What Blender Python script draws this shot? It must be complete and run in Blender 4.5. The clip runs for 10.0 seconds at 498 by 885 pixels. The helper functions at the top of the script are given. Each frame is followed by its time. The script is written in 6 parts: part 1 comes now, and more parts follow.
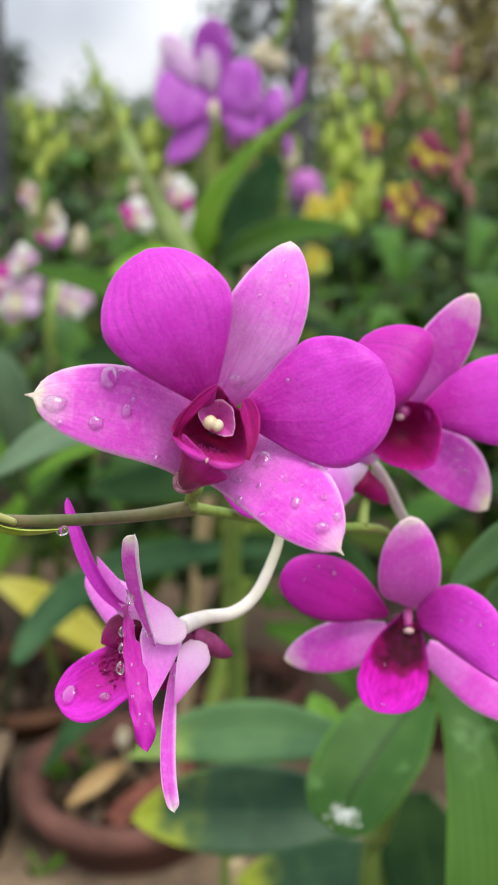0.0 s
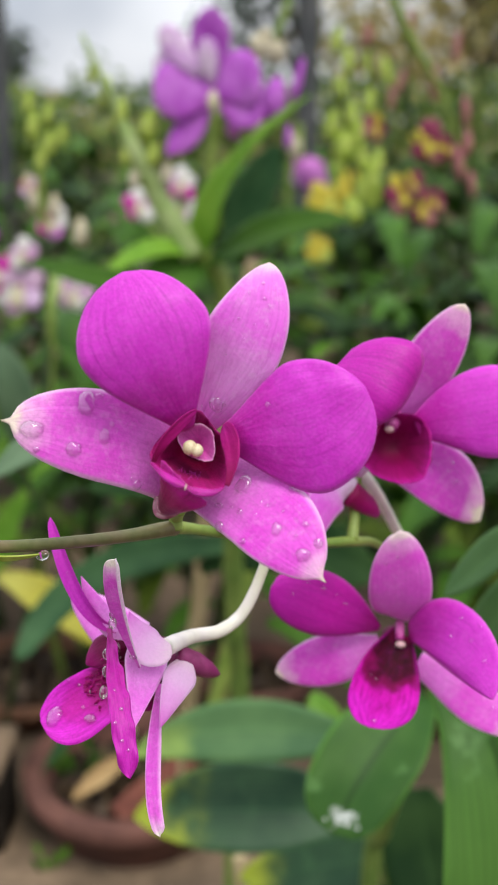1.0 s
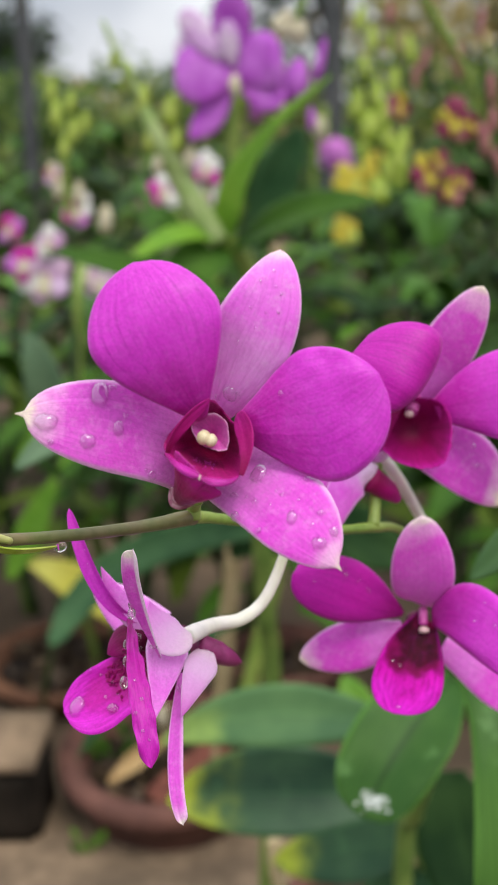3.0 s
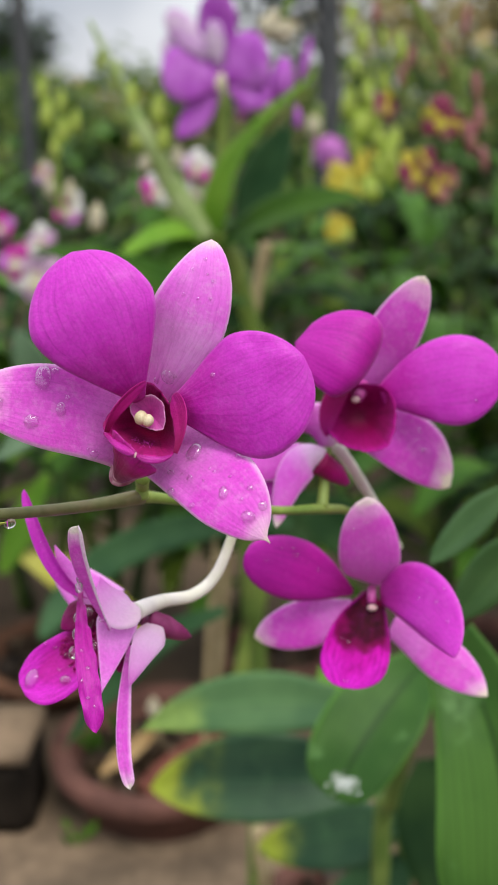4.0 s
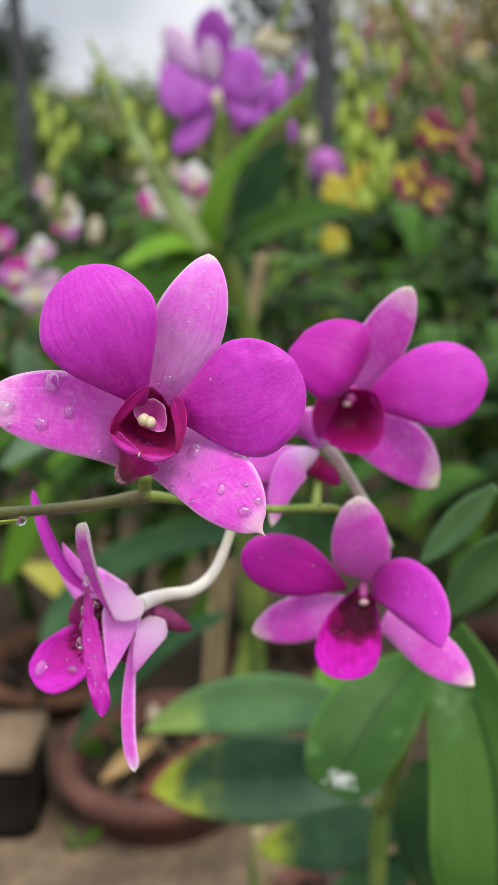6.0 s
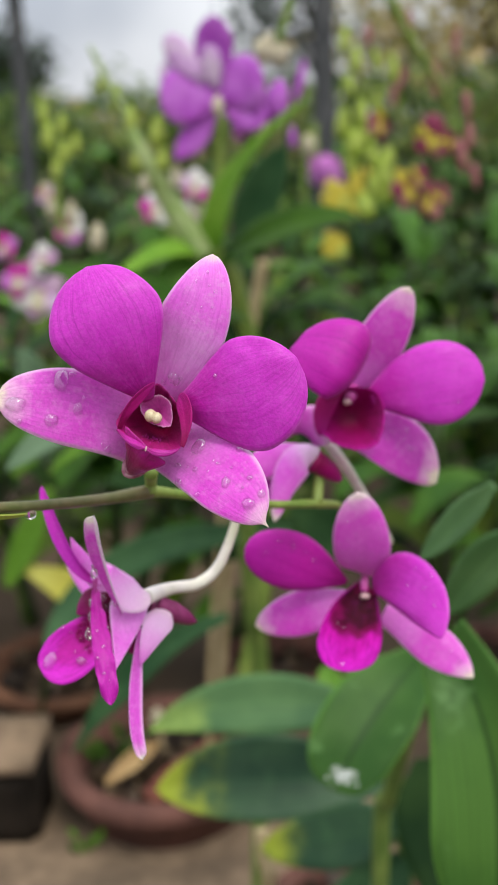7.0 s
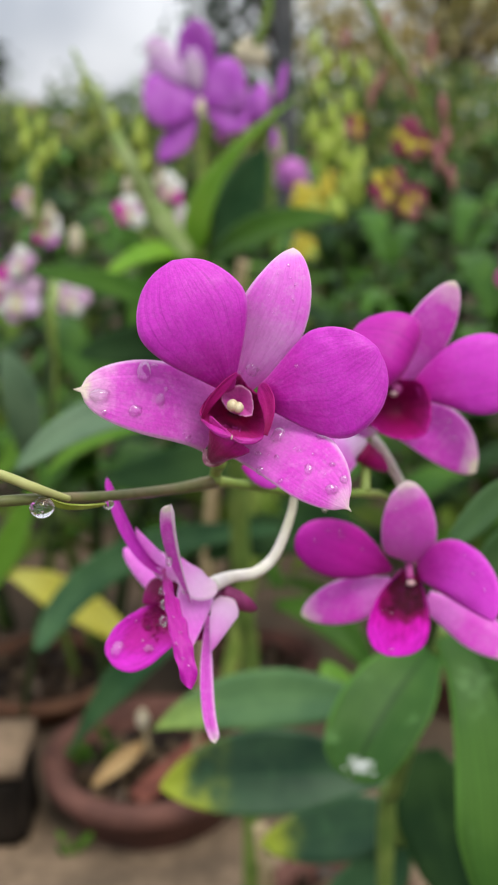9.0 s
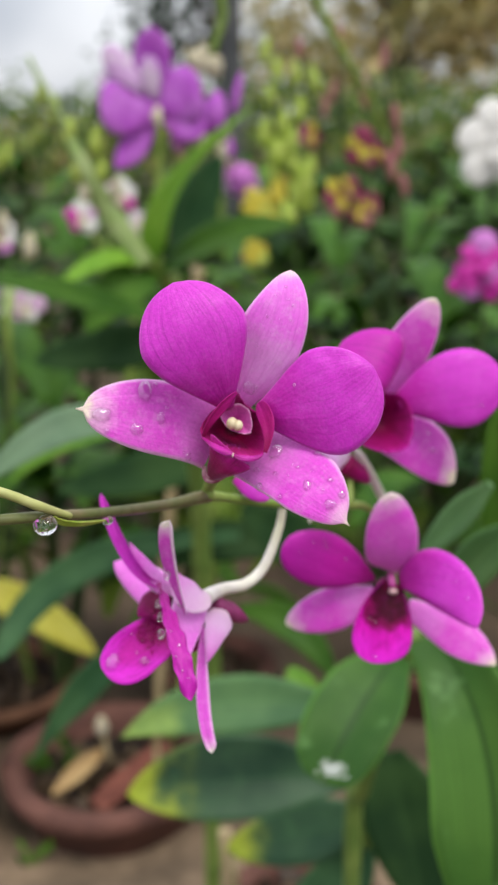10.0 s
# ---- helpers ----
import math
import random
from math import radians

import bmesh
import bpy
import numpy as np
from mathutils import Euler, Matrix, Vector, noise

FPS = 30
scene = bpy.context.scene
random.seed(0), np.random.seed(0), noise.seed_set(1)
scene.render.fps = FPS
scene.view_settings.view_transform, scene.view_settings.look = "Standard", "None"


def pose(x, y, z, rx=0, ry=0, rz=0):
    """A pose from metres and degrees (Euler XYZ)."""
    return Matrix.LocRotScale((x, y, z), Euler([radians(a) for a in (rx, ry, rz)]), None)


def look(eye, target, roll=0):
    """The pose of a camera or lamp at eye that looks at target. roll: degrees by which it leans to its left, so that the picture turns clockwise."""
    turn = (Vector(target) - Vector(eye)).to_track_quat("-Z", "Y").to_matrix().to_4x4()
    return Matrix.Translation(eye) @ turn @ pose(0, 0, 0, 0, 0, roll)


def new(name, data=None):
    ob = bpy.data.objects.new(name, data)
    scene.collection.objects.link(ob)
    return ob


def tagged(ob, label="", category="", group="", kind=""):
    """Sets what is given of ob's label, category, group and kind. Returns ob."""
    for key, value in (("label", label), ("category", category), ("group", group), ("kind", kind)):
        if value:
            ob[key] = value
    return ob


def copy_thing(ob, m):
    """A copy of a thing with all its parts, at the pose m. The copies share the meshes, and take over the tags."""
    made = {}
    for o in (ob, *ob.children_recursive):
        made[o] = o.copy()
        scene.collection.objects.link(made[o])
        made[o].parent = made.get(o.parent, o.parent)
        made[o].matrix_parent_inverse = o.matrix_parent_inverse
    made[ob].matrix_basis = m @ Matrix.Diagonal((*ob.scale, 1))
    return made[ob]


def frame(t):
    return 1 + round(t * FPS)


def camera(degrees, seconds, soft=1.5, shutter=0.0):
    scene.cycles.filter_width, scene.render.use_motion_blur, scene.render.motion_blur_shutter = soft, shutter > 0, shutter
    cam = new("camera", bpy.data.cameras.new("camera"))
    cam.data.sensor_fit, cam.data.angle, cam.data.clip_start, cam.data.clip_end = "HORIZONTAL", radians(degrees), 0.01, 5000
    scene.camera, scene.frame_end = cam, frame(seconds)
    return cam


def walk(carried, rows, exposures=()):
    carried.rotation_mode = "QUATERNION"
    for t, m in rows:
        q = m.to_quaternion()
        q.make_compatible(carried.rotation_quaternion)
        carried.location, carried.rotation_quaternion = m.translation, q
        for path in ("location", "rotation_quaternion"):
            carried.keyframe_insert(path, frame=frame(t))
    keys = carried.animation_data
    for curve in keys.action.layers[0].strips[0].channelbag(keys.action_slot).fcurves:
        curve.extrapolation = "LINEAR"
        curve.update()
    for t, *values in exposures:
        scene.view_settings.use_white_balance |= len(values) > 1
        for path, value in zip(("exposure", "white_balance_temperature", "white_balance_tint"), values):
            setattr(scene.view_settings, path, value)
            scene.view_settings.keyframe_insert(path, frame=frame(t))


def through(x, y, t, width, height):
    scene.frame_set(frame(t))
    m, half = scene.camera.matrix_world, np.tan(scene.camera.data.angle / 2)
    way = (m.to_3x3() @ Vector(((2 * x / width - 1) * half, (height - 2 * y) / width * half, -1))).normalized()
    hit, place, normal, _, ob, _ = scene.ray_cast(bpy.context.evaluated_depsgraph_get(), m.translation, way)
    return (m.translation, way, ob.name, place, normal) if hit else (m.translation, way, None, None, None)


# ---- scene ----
cam = camera(25.5, 10.0, soft=0.5)
PATH = [
    (0, (0.00033, -0.00211, 0.61241), (0.00033, 0.95915, 0.33677), 1.000),
    (0.5, (0.00153, 0.00187, 0.61448), (-0.00099, 0.96095, 0.33138), 0.760),
    (1, (0.00472, 0.00272, 0.61783), (-0.00205, 0.96007, 0.32898), 0.483),
    (1.5, (0.0051, 0.00444, 0.61932), (-0.00836, 0.95953, 0.32331), 0.003),
    (2, (0.0053, 0.00457, 0.61898), (-0.01502, 0.95849, 0.31962), -0.353),
    (3.5, (0.01294, 0.00197, 0.6183), (-0.02601, 0.95392, 0.31453), -1.164),
    (4, (0.01945, -0.00635, 0.61811), (-0.01827, 0.94563, 0.31429), -1.230),
    (4.5, (0.01767, -0.01165, 0.61796), (-0.01877, 0.94036, 0.31406), -1.336),
    (5, (0.01801, -0.01474, 0.62044), (-0.01823, 0.93815, 0.31931), -1.501),
    (5.5, (0.02039, -0.0168, 0.62036), (-0.01492, 0.93725, 0.32283), -1.481),
    (7, (0.02016, -0.02642, 0.61995), (-0.01699, 0.93031, 0.33133), -1.810),
    (7.5, (0.01891, -0.02862, 0.61983), (-0.01638, 0.92878, 0.33324), -1.881),
    (8, (0.01038, -0.03053, 0.62327), (-0.01698, 0.92755, 0.33809), -1.824),
    (8.5, (0.00632, -0.03045, 0.62025), (-0.00979, 0.92791, 0.33516), -1.796),
    (9, (-0.00369, -0.0334, 0.61961), (-0.00108, 0.92463, 0.33297), -1.789),
    (9.5, (-0.00757, -0.03915, 0.62222), (0.014, 0.91909, 0.33706), -1.570),
    (10, (-0.01431, -0.0375, 0.62421), (0.03774, 0.91942, 0.33856), -1.390),
]
walk(cam, [(t, look(eye, target, roll)) for t, eye, target, roll in PATH],
     exposures=[(0.0, 0.12), (1.0, 0.02), (2.0, 0.07), (3.5, -0.06), (4.5, -0.12), (5.5, -0.08), (7.5, -0.10), (9.0, -0.08), (10.0, -0.03)])
# the lens of a phone held close, sharp at the first flower
cam.data.dof.use_dof = True
cam.data.dof.focus_distance = 0.197
cam.data.dof.aperture_fstop = 26.0

# ---------------------------------------------------------------- sky and light
SUN_UP, SUN_AROUND = radians(63), radians(210)
world = bpy.data.worlds.new("overcast_sky")
scene.world = world
world.use_nodes = True
wn, wl = world.node_tree.nodes, world.node_tree.links
wn.clear()
w_out, w_bg = wn.new("ShaderNodeOutputWorld"), wn.new("ShaderNodeBackground")
w_sky, w_mix = wn.new("ShaderNodeTexSky"), wn.new("ShaderNodeMix")
w_co, w_noise, w_ramp = wn.new("ShaderNodeTexCoord"), wn.new("ShaderNodeTexNoise"), wn.new("ShaderNodeValToRGB")
w_dir, w_up, w_rise, w_dome = wn.new("ShaderNodeSeparateXYZ"), wn.new("ShaderNodeMath"), wn.new("ShaderNodeMath"), wn.new("ShaderNodeVectorMath")
w_sky.sky_type, w_sky.sun_disc = "NISHITA", False
w_sky.sun_elevation, w_sky.sun_rotation = SUN_UP, SUN_AROUND
w_mix.data_type = "RGBA"
w_mix.inputs["Factor"].default_value = 0.88
w_noise.inputs["Scale"].default_value, w_noise.inputs["Detail"].default_value = 5.0, 3.0
w_ramp.color_ramp.elements[0].position, w_ramp.color_ramp.elements[0].color = 0.35, (6.2, 6.6, 7.5, 1)
w_ramp.color_ramp.elements[1].position, w_ramp.color_ramp.elements[1].color = 0.62, (10.8, 11.0, 11.6, 1)
wl.new(w_co.outputs["Generated"], w_noise.inputs["Vector"])
wl.new(w_noise.outputs["Fac"], w_ramp.inputs["Fac"])
wl.new(w_sky.outputs["Color"], w_mix.inputs[6])
wl.new(w_ramp.outputs["Color"], w_mix.inputs[7])
# an overcast sky is brighter overhead than at the horizon
w_up.operation, w_rise.operation, w_dome.operation = "MAXIMUM", "MULTIPLY_ADD", "SCALE"
w_up.inputs[1].default_value, w_rise.inputs[1].default_value, w_rise.inputs[2].default_value = 0.0, 1.5, 0.9
wl.new(w_co.outputs["Generated"], w_dir.inputs[0])
wl.new(w_dir.outputs["Z"], w_up.inputs[0])
wl.new(w_up.outputs[0], w_rise.inputs[0])
wl.new(w_mix.outputs[2], w_dome.inputs[0])
wl.new(w_rise.outputs[0], w_dome.inputs["Scale"])
wl.new(w_dome.outputs[0], w_bg.inputs["Color"])
w_bg.inputs["Strength"].default_value = 0.093
wl.new(w_bg.outputs["Background"], w_out.inputs["Surface"])

sun = new("sun", bpy.data.lights.new("sun", "SUN"))
sun.data.energy, sun.data.angle, sun.data.color = 2.3, radians(30), (1.0, 0.95, 0.86)
sun.matrix_world = look((0, 0, 0), (-math.sin(SUN_AROUND) * -math.cos(SUN_UP), math.cos(SUN_AROUND) * -math.cos(SUN_UP), -math.sin(SUN_UP)))

# ---------------------------------------------------------------- building helpers
MM = 0.001
from mathutils.bvhtree import BVHTree


def smoothed(me):
    me.polygons.foreach_set("use_smooth", [True] * len(me.polygons))
    me.update()
    return me


def part(name, me, material, parent, label="", at=None):
    """One mesh as a part of a thing or of a part."""
    if material and not me.materials:
        me.materials.append(material)
    ob = new(name, me)
    ob.parent = parent
    if at is not None:
        ob.matrix_basis = at
    if label:
        ob["label"] = label
    return ob


def thing(name, loc, label, category, group="", kind=""):
    ob = new(name)
    ob.empty_display_size = 0.02
    ob.location = loc
    return tagged(ob, label, category, group, kind)


def bend(b, m, t, s):
    """A point on the arc that runs from b through m to t."""
    c = 2 * m - (b + t) / 2
    return (1 - s) ** 2 * b + 2 * s * (1 - s) * c + s * s * t, 2 * (1 - s) * (c - b) + 2 * s * (t - c)


def sheet(b, m, t, n, wl, wr, um=0.55, base=0.3, q=2.0, r=2.0, cup=0.0, thick=0.0004, nu=22, nv=12, wave=0.0, fold=0.0,
          twist=0.0, curl=0.0, seed=0.0, unit=1.0, ruffle=0.0, foot=1.25, apex=0.0, end=0.0):
    """A petal or leaf: an arc b-m-t, half-widths wl and wr, widest at um, its face towards n.
    base, foot: how it widens from its foot; q, r, end: how full its tip is; apex: a small point; cup: rims raised; fold: a keel."""
    b, m, t, n = Vector(b) * unit, Vector(m) * unit, Vector(t) * unit, Vector(n).normalized()
    wl, wr, curl = wl * unit, wr * unit, curl * unit
    rows, turn = [], Matrix.Identity(3)
    for i in range(nu + 1):
        s = i / nu
        s = 0.45 * s + 0.55 * (0.5 - 0.5 * math.cos(math.pi * s))
        p, tan = bend(b, m, t, s)
        tan.normalize()
        side = tan.cross(n).normalized()
        nor = side.cross(tan).normalized()
        if twist:
            turn = Matrix.Rotation(radians(twist) * s, 3, tan)
            side, nor = turn @ side, turn @ nor
        sb = min(1.0, s / (1 - apex))
        if sb < um:
            w = base + (1 - base) * math.sin(math.pi / 2 * sb / um) ** foot
        else:
            w = max(0.0, 1 - ((sb - um) / (1 - um)) ** q) ** (1 / r)
            if end:
                w = (end + (1 - end) * w) * math.sqrt(max(0.0, 1 - max(0.0, (sb - 0.9) / 0.1) ** 2))
        w = max(w, 0.012, 0.085 * min(1.0, (1 - s) / apex) if apex else 0.0)
        row = []
        for j in range(nv + 1):
            v = -1 + 2 * j / nv
            off = v * (wl if v < 0 else wr) * w
            lift = cup * v * v * (wl + wr) / 2 * w + fold * abs(v) * (wl + wr) / 2 * w + curl * s ** 3 + ruffle * (wl + wr) / 2 * v * v * math.sin(s * 34 + seed + v)
            ripple = wave * (wl + wr) / 2 * w * (noise.noise((s * 3.1 + seed * 7.3, v * 1.7, seed)) + 0.6 * abs(v) * noise.noise((s * 8 + seed, v * 2, seed + 5)))
            row.append((p + side * off + nor * (lift + ripple), nor, s, v * 0.5 + 0.5, 1 - abs(v) ** 6))
        rows.append(row)
    k, verts, faces, uvs = nv + 1, [], [], []
    for sign in (0.5, -0.5):
        for row in rows:
            for p, nor, s, v, full in row:
                verts.append(p + nor * thick * sign * (0.25 + 0.75 * full))
                uvs.append((s, v))
    half = len(verts) // 2
    for i in range(nu):
        for j in range(nv):
            a = i * k + j
            faces.append((a, a + 1, a + k + 1, a + k))
            faces.append((half + a, half + a + k, half + a + k + 1, half + a + 1))
    rim = [i * k for i in range(nu + 1)] + [nu * k + j for j in range(1, k)] + [i * k + nv for i in range(nu - 1, -1, -1)] + list(range(nv - 1, 0, -1))
    for a, c in zip(rim, rim[1:] + rim[:1]):
        faces.append((a, c, half + c, half + a))
    me = bpy.data.meshes.new("sheet")
    me.from_pydata([tuple(v) for v in verts], [], faces)
    lay = me.uv_layers.new(name="UVMap")
    idx = np.empty(len(me.loops), np.int32)
    me.loops.foreach_get("vertex_index", idx)
    lay.data.foreach_set("uv", np.array(uvs, np.float32)[idx].ravel())
    return smoothed(me)


def bowl(centre, rim, power=1.7, thick=0.0005, rings=14, sides=64, wave=0.0, unit=1.0):
    """A cup from its bottom to a smooth rim through the given points, opening along z."""
    c, pts = Vector(centre) * unit, [Vector(p) * unit for p in rim]
    n, edge = len(pts), []
    for k in range(sides):
        f = k / sides * n
        i, s = int(f), f - int(f)
        a, b, e, d = (pts[(i + j - 1) % n] for j in range(4))
        edge.append(0.5 * (2 * b + (e - a) * s + (2 * a - 5 * b + 4 * e - d) * s * s + (3 * b - a - 3 * e + d) * s ** 3))
    verts, faces, uvs = [], [], []
    for layer in (0, 1):
        for i in range(rings + 1):
            s = max(0.01, i / rings)
            for k, e in enumerate(edge):
                p = c + (e - c) * s
                p.z = c.z + (e.z - c.z) * s ** power - layer * thick
                p += (e - c) * (wave * s * noise.noise((s * 4, k * 0.5, layer * 0.0 + e.x * 200)))
                verts.append(p)
                uvs.append((s, k / sides))
    half = len(verts) // 2
    for i in range(rings):
        for k in range(sides):
            a, b = i * sides + k, i * sides + (k + 1) % sides
            faces.append((a, b, b + sides, a + sides))
            faces.append((half + a, half + a + sides, half + b + sides, half + b))
    for k in range(sides):
        a, b = rings * sides + k, rings * sides + (k + 1) % sides
        faces.append((a, b, half + b, half + a))
    faces.append(tuple(range(sides - 1, -1, -1)))
    me = bpy.data.meshes.new("bowl")
    me.from_pydata([tuple(v) for v in verts], [], faces)
    lay = me.uv_layers.new(name="UVMap")
    idx = np.empty(len(me.loops), np.int32)
    me.loops.foreach_get("vertex_index", idx)
    lay.data.foreach_set("uv", np.array(uvs, np.float32)[idx].ravel())
    return smoothed(me)


def dome(seed, rings=9, sides=24):
    """A drop of water lying on a surface: a low rounded cap of radius 1, its foot a little below the surface."""
    verts, faces = [(0.0, 0.0, 0.56)], []
    for i in range(1, rings + 2):
        rho = min(1.0, math.sin(math.pi / 2 * i / rings))
        for k in range(sides):
            a = 2 * math.pi * k / sides
            w = rho * (1 + 0.13 * noise.noise((math.cos(a) * 1.3 + seed, math.sin(a) * 1.3, seed)) + 0.05 * noise.noise((math.cos(a) * 3, math.sin(a) * 3, seed)))
            verts.append((w * math.cos(a), w * math.sin(a), 0.56 * (1 - rho ** 2.4) ** 0.62 if i < rings else (0.0 if i == rings else -0.14)))
    faces += [(0, 1 + k, 1 + (k + 1) % sides) for k in range(sides)]
    for i in range(rings):
        for k in range(sides):
            a, b = 1 + i * sides + k, 1 + i * sides + (k + 1) % sides
            faces.append((a, a + sides, b + sides, b))
    faces.append(tuple(range(len(verts) - 1, len(verts) - 1 - sides, -1)))
    me = bpy.data.meshes.new("dome")
    me.from_pydata(verts, [], faces)
    return smoothed(me)


def rain(flower, spots):
    """Rain drops that lie on the petals: x, y, radius and length of each, in mm."""
    verts, faces = [], []
    for ob in flower.children:
        if ob.name.startswith("water_drop"):
            continue
        k = len(verts)
        verts += [v.co.copy() for v in ob.data.vertices]
        faces += [tuple(k + i for i in p.vertices) for p in ob.data.polygons]
    tree = BVHTree.FromPolygons(verts, faces)
    for x, y, r, tall in spots:
        place, normal, _, _ = tree.ray_cast(Vector((x * MM, y * MM, 0.05)), Vector((0, 0, -1)))
        if place is None:
            continue
        if normal.z < 0:
            normal = -normal
        up = (Vector((0.1, 1, 0)) - normal * normal.dot(Vector((0.1, 1, 0)))).normalized()
        side = up.cross(normal)
        turn = Matrix((side, up, normal)).transposed().to_4x4()
        me = dome(x * 3)
        me.transform(Matrix.Translation(place) @ turn @ Matrix.Diagonal((r * MM, r * tall * MM, r * MM, 1)))
        part("water_drop", me, DEW, flower, "clear rain drop")


def crest(flower, a, b, wide, count, size, material, seed):
    """Tiny warts on a lip, strewn along the line a-b; x and y in mm."""
    rng, verts, faces = random.Random(seed), [], []
    ground_v, ground_f = [], []
    for ob in flower.children:
        if ob.name.startswith(("lip", "side_lobe")):
            k = len(ground_v)
            ground_v += [v.co.copy() for v in ob.data.vertices]
            ground_f += [tuple(k + i for i in p.vertices) for p in ob.data.polygons]
    tree = BVHTree.FromPolygons(ground_v, ground_f)
    way = Vector((b[0] - a[0], b[1] - a[1]))
    across = Vector((-way.y, way.x)).normalized()
    for i in range(count):
        spot = Vector(a) + way * rng.random() + across * rng.gauss(0, wide / 2)
        place, normal, _, _ = tree.ray_cast(Vector((spot.x * MM, spot.y * MM, 0.05)), Vector((0, 0, -1)))
        if place is None:
            continue
        normal = -normal if normal.z < 0 else normal
        r = size * rng.uniform(0.6, 1.4) * MM
        me = blob(place + normal * r * 0.7, (r, r * 1.8), normal + Vector((rng.gauss(0, 0.4), rng.gauss(0, 0.4), 0)), rings=4, sides=6)
        k = len(verts)
        verts += [tuple(v.co) for v in me.vertices]
        faces += [tuple(k + j for j in p.vertices) for p in me.polygons]
        bpy.data.meshes.remove(me)
    me = bpy.data.meshes.new("crest")
    me.from_pydata(verts, [], faces)
    tagged(part("papillae", smoothed(me), material, flower, "tiny warts on the lip"), kind="stuff")


def spline(points, steps):
    """Points along a smooth line through the given ones."""
    p = [Vector(q) for q in points]
    p = [2 * p[0] - p[1]] + p + [2 * p[-1] - p[-2]]
    out = []
    for i in range(1, len(p) - 2):
        for k in range(steps):
            s = k / steps
            a, b, c, d = p[i - 1:i + 3]
            out.append(0.5 * (2 * b + (c - a) * s + (2 * a - 5 * b + 4 * c - d) * s * s + (3 * b - a - 3 * c + d) * s ** 3))
    return out + [p[-2]]


def tube(points, radii, steps=8, sides=12, unit=1.0, knots=0.0):
    """A stem through the points, with a radius at each."""
    line = spline([Vector(q) * unit for q in points], steps)
    rad = [v * unit for v in np.interp(np.linspace(0, 1, len(line)), np.linspace(0, 1, len(radii)), radii)]
    verts, faces, uvs = [], [], []
    ref = Vector((0.3, 0.9, 0.31)).normalized()
    for i, p in enumerate(line):
        tan = (line[min(i + 1, len(line) - 1)] - line[max(i - 1, 0)]).normalized()
        x = (ref - tan * ref.dot(tan)).normalized()
        y = tan.cross(x)
        for k in range(sides):
            a = 2 * math.pi * k / sides
            w = rad[i] * (1 + 0.05 * noise.noise((i * 0.7, k * 1.3, rad[0] * 900)) + knots * max(0, math.cos(i * 2 * math.pi / steps)) ** 8)
            verts.append(p + (x * math.cos(a) + y * math.sin(a)) * w)
            uvs.append((i / (len(line) - 1), k / sides))
    for i in range(len(line) - 1):
        for k in range(sides):
            a, b = i * sides + k, i * sides + (k + 1) % sides
            faces.append((a, b, b + sides, a + sides))
    faces.append(tuple(range(sides - 1, -1, -1)))
    faces.append(tuple(range(len(verts) - sides, len(verts))))
    me = bpy.data.meshes.new("tube")
    me.from_pydata([tuple(v) for v in verts], [], faces)
    lay = me.uv_layers.new(name="UVMap")
    idx = np.empty(len(me.loops), np.int32)
    me.loops.foreach_get("vertex_index", idx)
    lay.data.foreach_set("uv", np.array(uvs, np.float32)[idx].ravel())
    return smoothed(me)


def blob(centre, size, along=(0, 0, 1), lump=0.0, flat=1.0, seed=0, rings=10, sides=14, drop=0.0):
    """An egg-shaped body: size across and along, narrowed towards its end by drop."""
    z = Vector(along).normalized()
    x = z.orthogonal().normalized()
    y = z.cross(x)
    verts, faces = [], []
    for i in range(rings + 1):
        a = math.pi * i / rings
        for k in range(sides):
            c = 2 * math.pi * k / sides
            w = math.sin(a) * (1 - drop * (0.5 - 0.5 * math.cos(a)))
            d = Vector((w * math.cos(c), w * math.sin(c) * flat, -math.cos(a)))
            d *= 1 + lump * noise.noise(d * 2.3 + Vector((seed, 0, 0)))
            verts.append(Vector(centre) + x * d.x * size[0] + y * d.y * size[0] + z * d.z * size[1])
    for i in range(rings):
        for k in range(sides):
            a, b = i * sides + k, i * sides + (k + 1) % sides
            faces.append((a, b, b + sides, a + sides))
    me = bpy.data.meshes.new("blob")
    me.from_pydata([tuple(v) for v in verts], [], faces)
    bm = bmesh.new()
    bm.from_mesh(me)
    bmesh.ops.remove_doubles(bm, verts=bm.verts, dist=1e-7)
    bm.to_mesh(me)
    bm.free()
    return smoothed(me)


def lathe(profile, sides=48, lump=0.0, seed=0):
    """A body of revolution from (radius, height) pairs."""
    verts, faces = [], []
    for r, z in profile:
        for k in range(sides):
            a = 2 * math.pi * k / sides
            w = r * (1 + lump * noise.noise((math.cos(a) * 1.5 + seed, math.sin(a) * 1.5, z * 9)))
            verts.append((w * math.cos(a), w * math.sin(a), z))
    for i in range(len(profile) - 1):
        for k in range(sides):
            a, b = i * sides + k, i * sides + (k + 1) % sides
            faces.append((a, b, b + sides, a + sides))
    faces.append(tuple(range(sides - 1, -1, -1)))
    me = bpy.data.meshes.new("lathe")
    me.from_pydata(verts, [], faces)
    return smoothed(me)


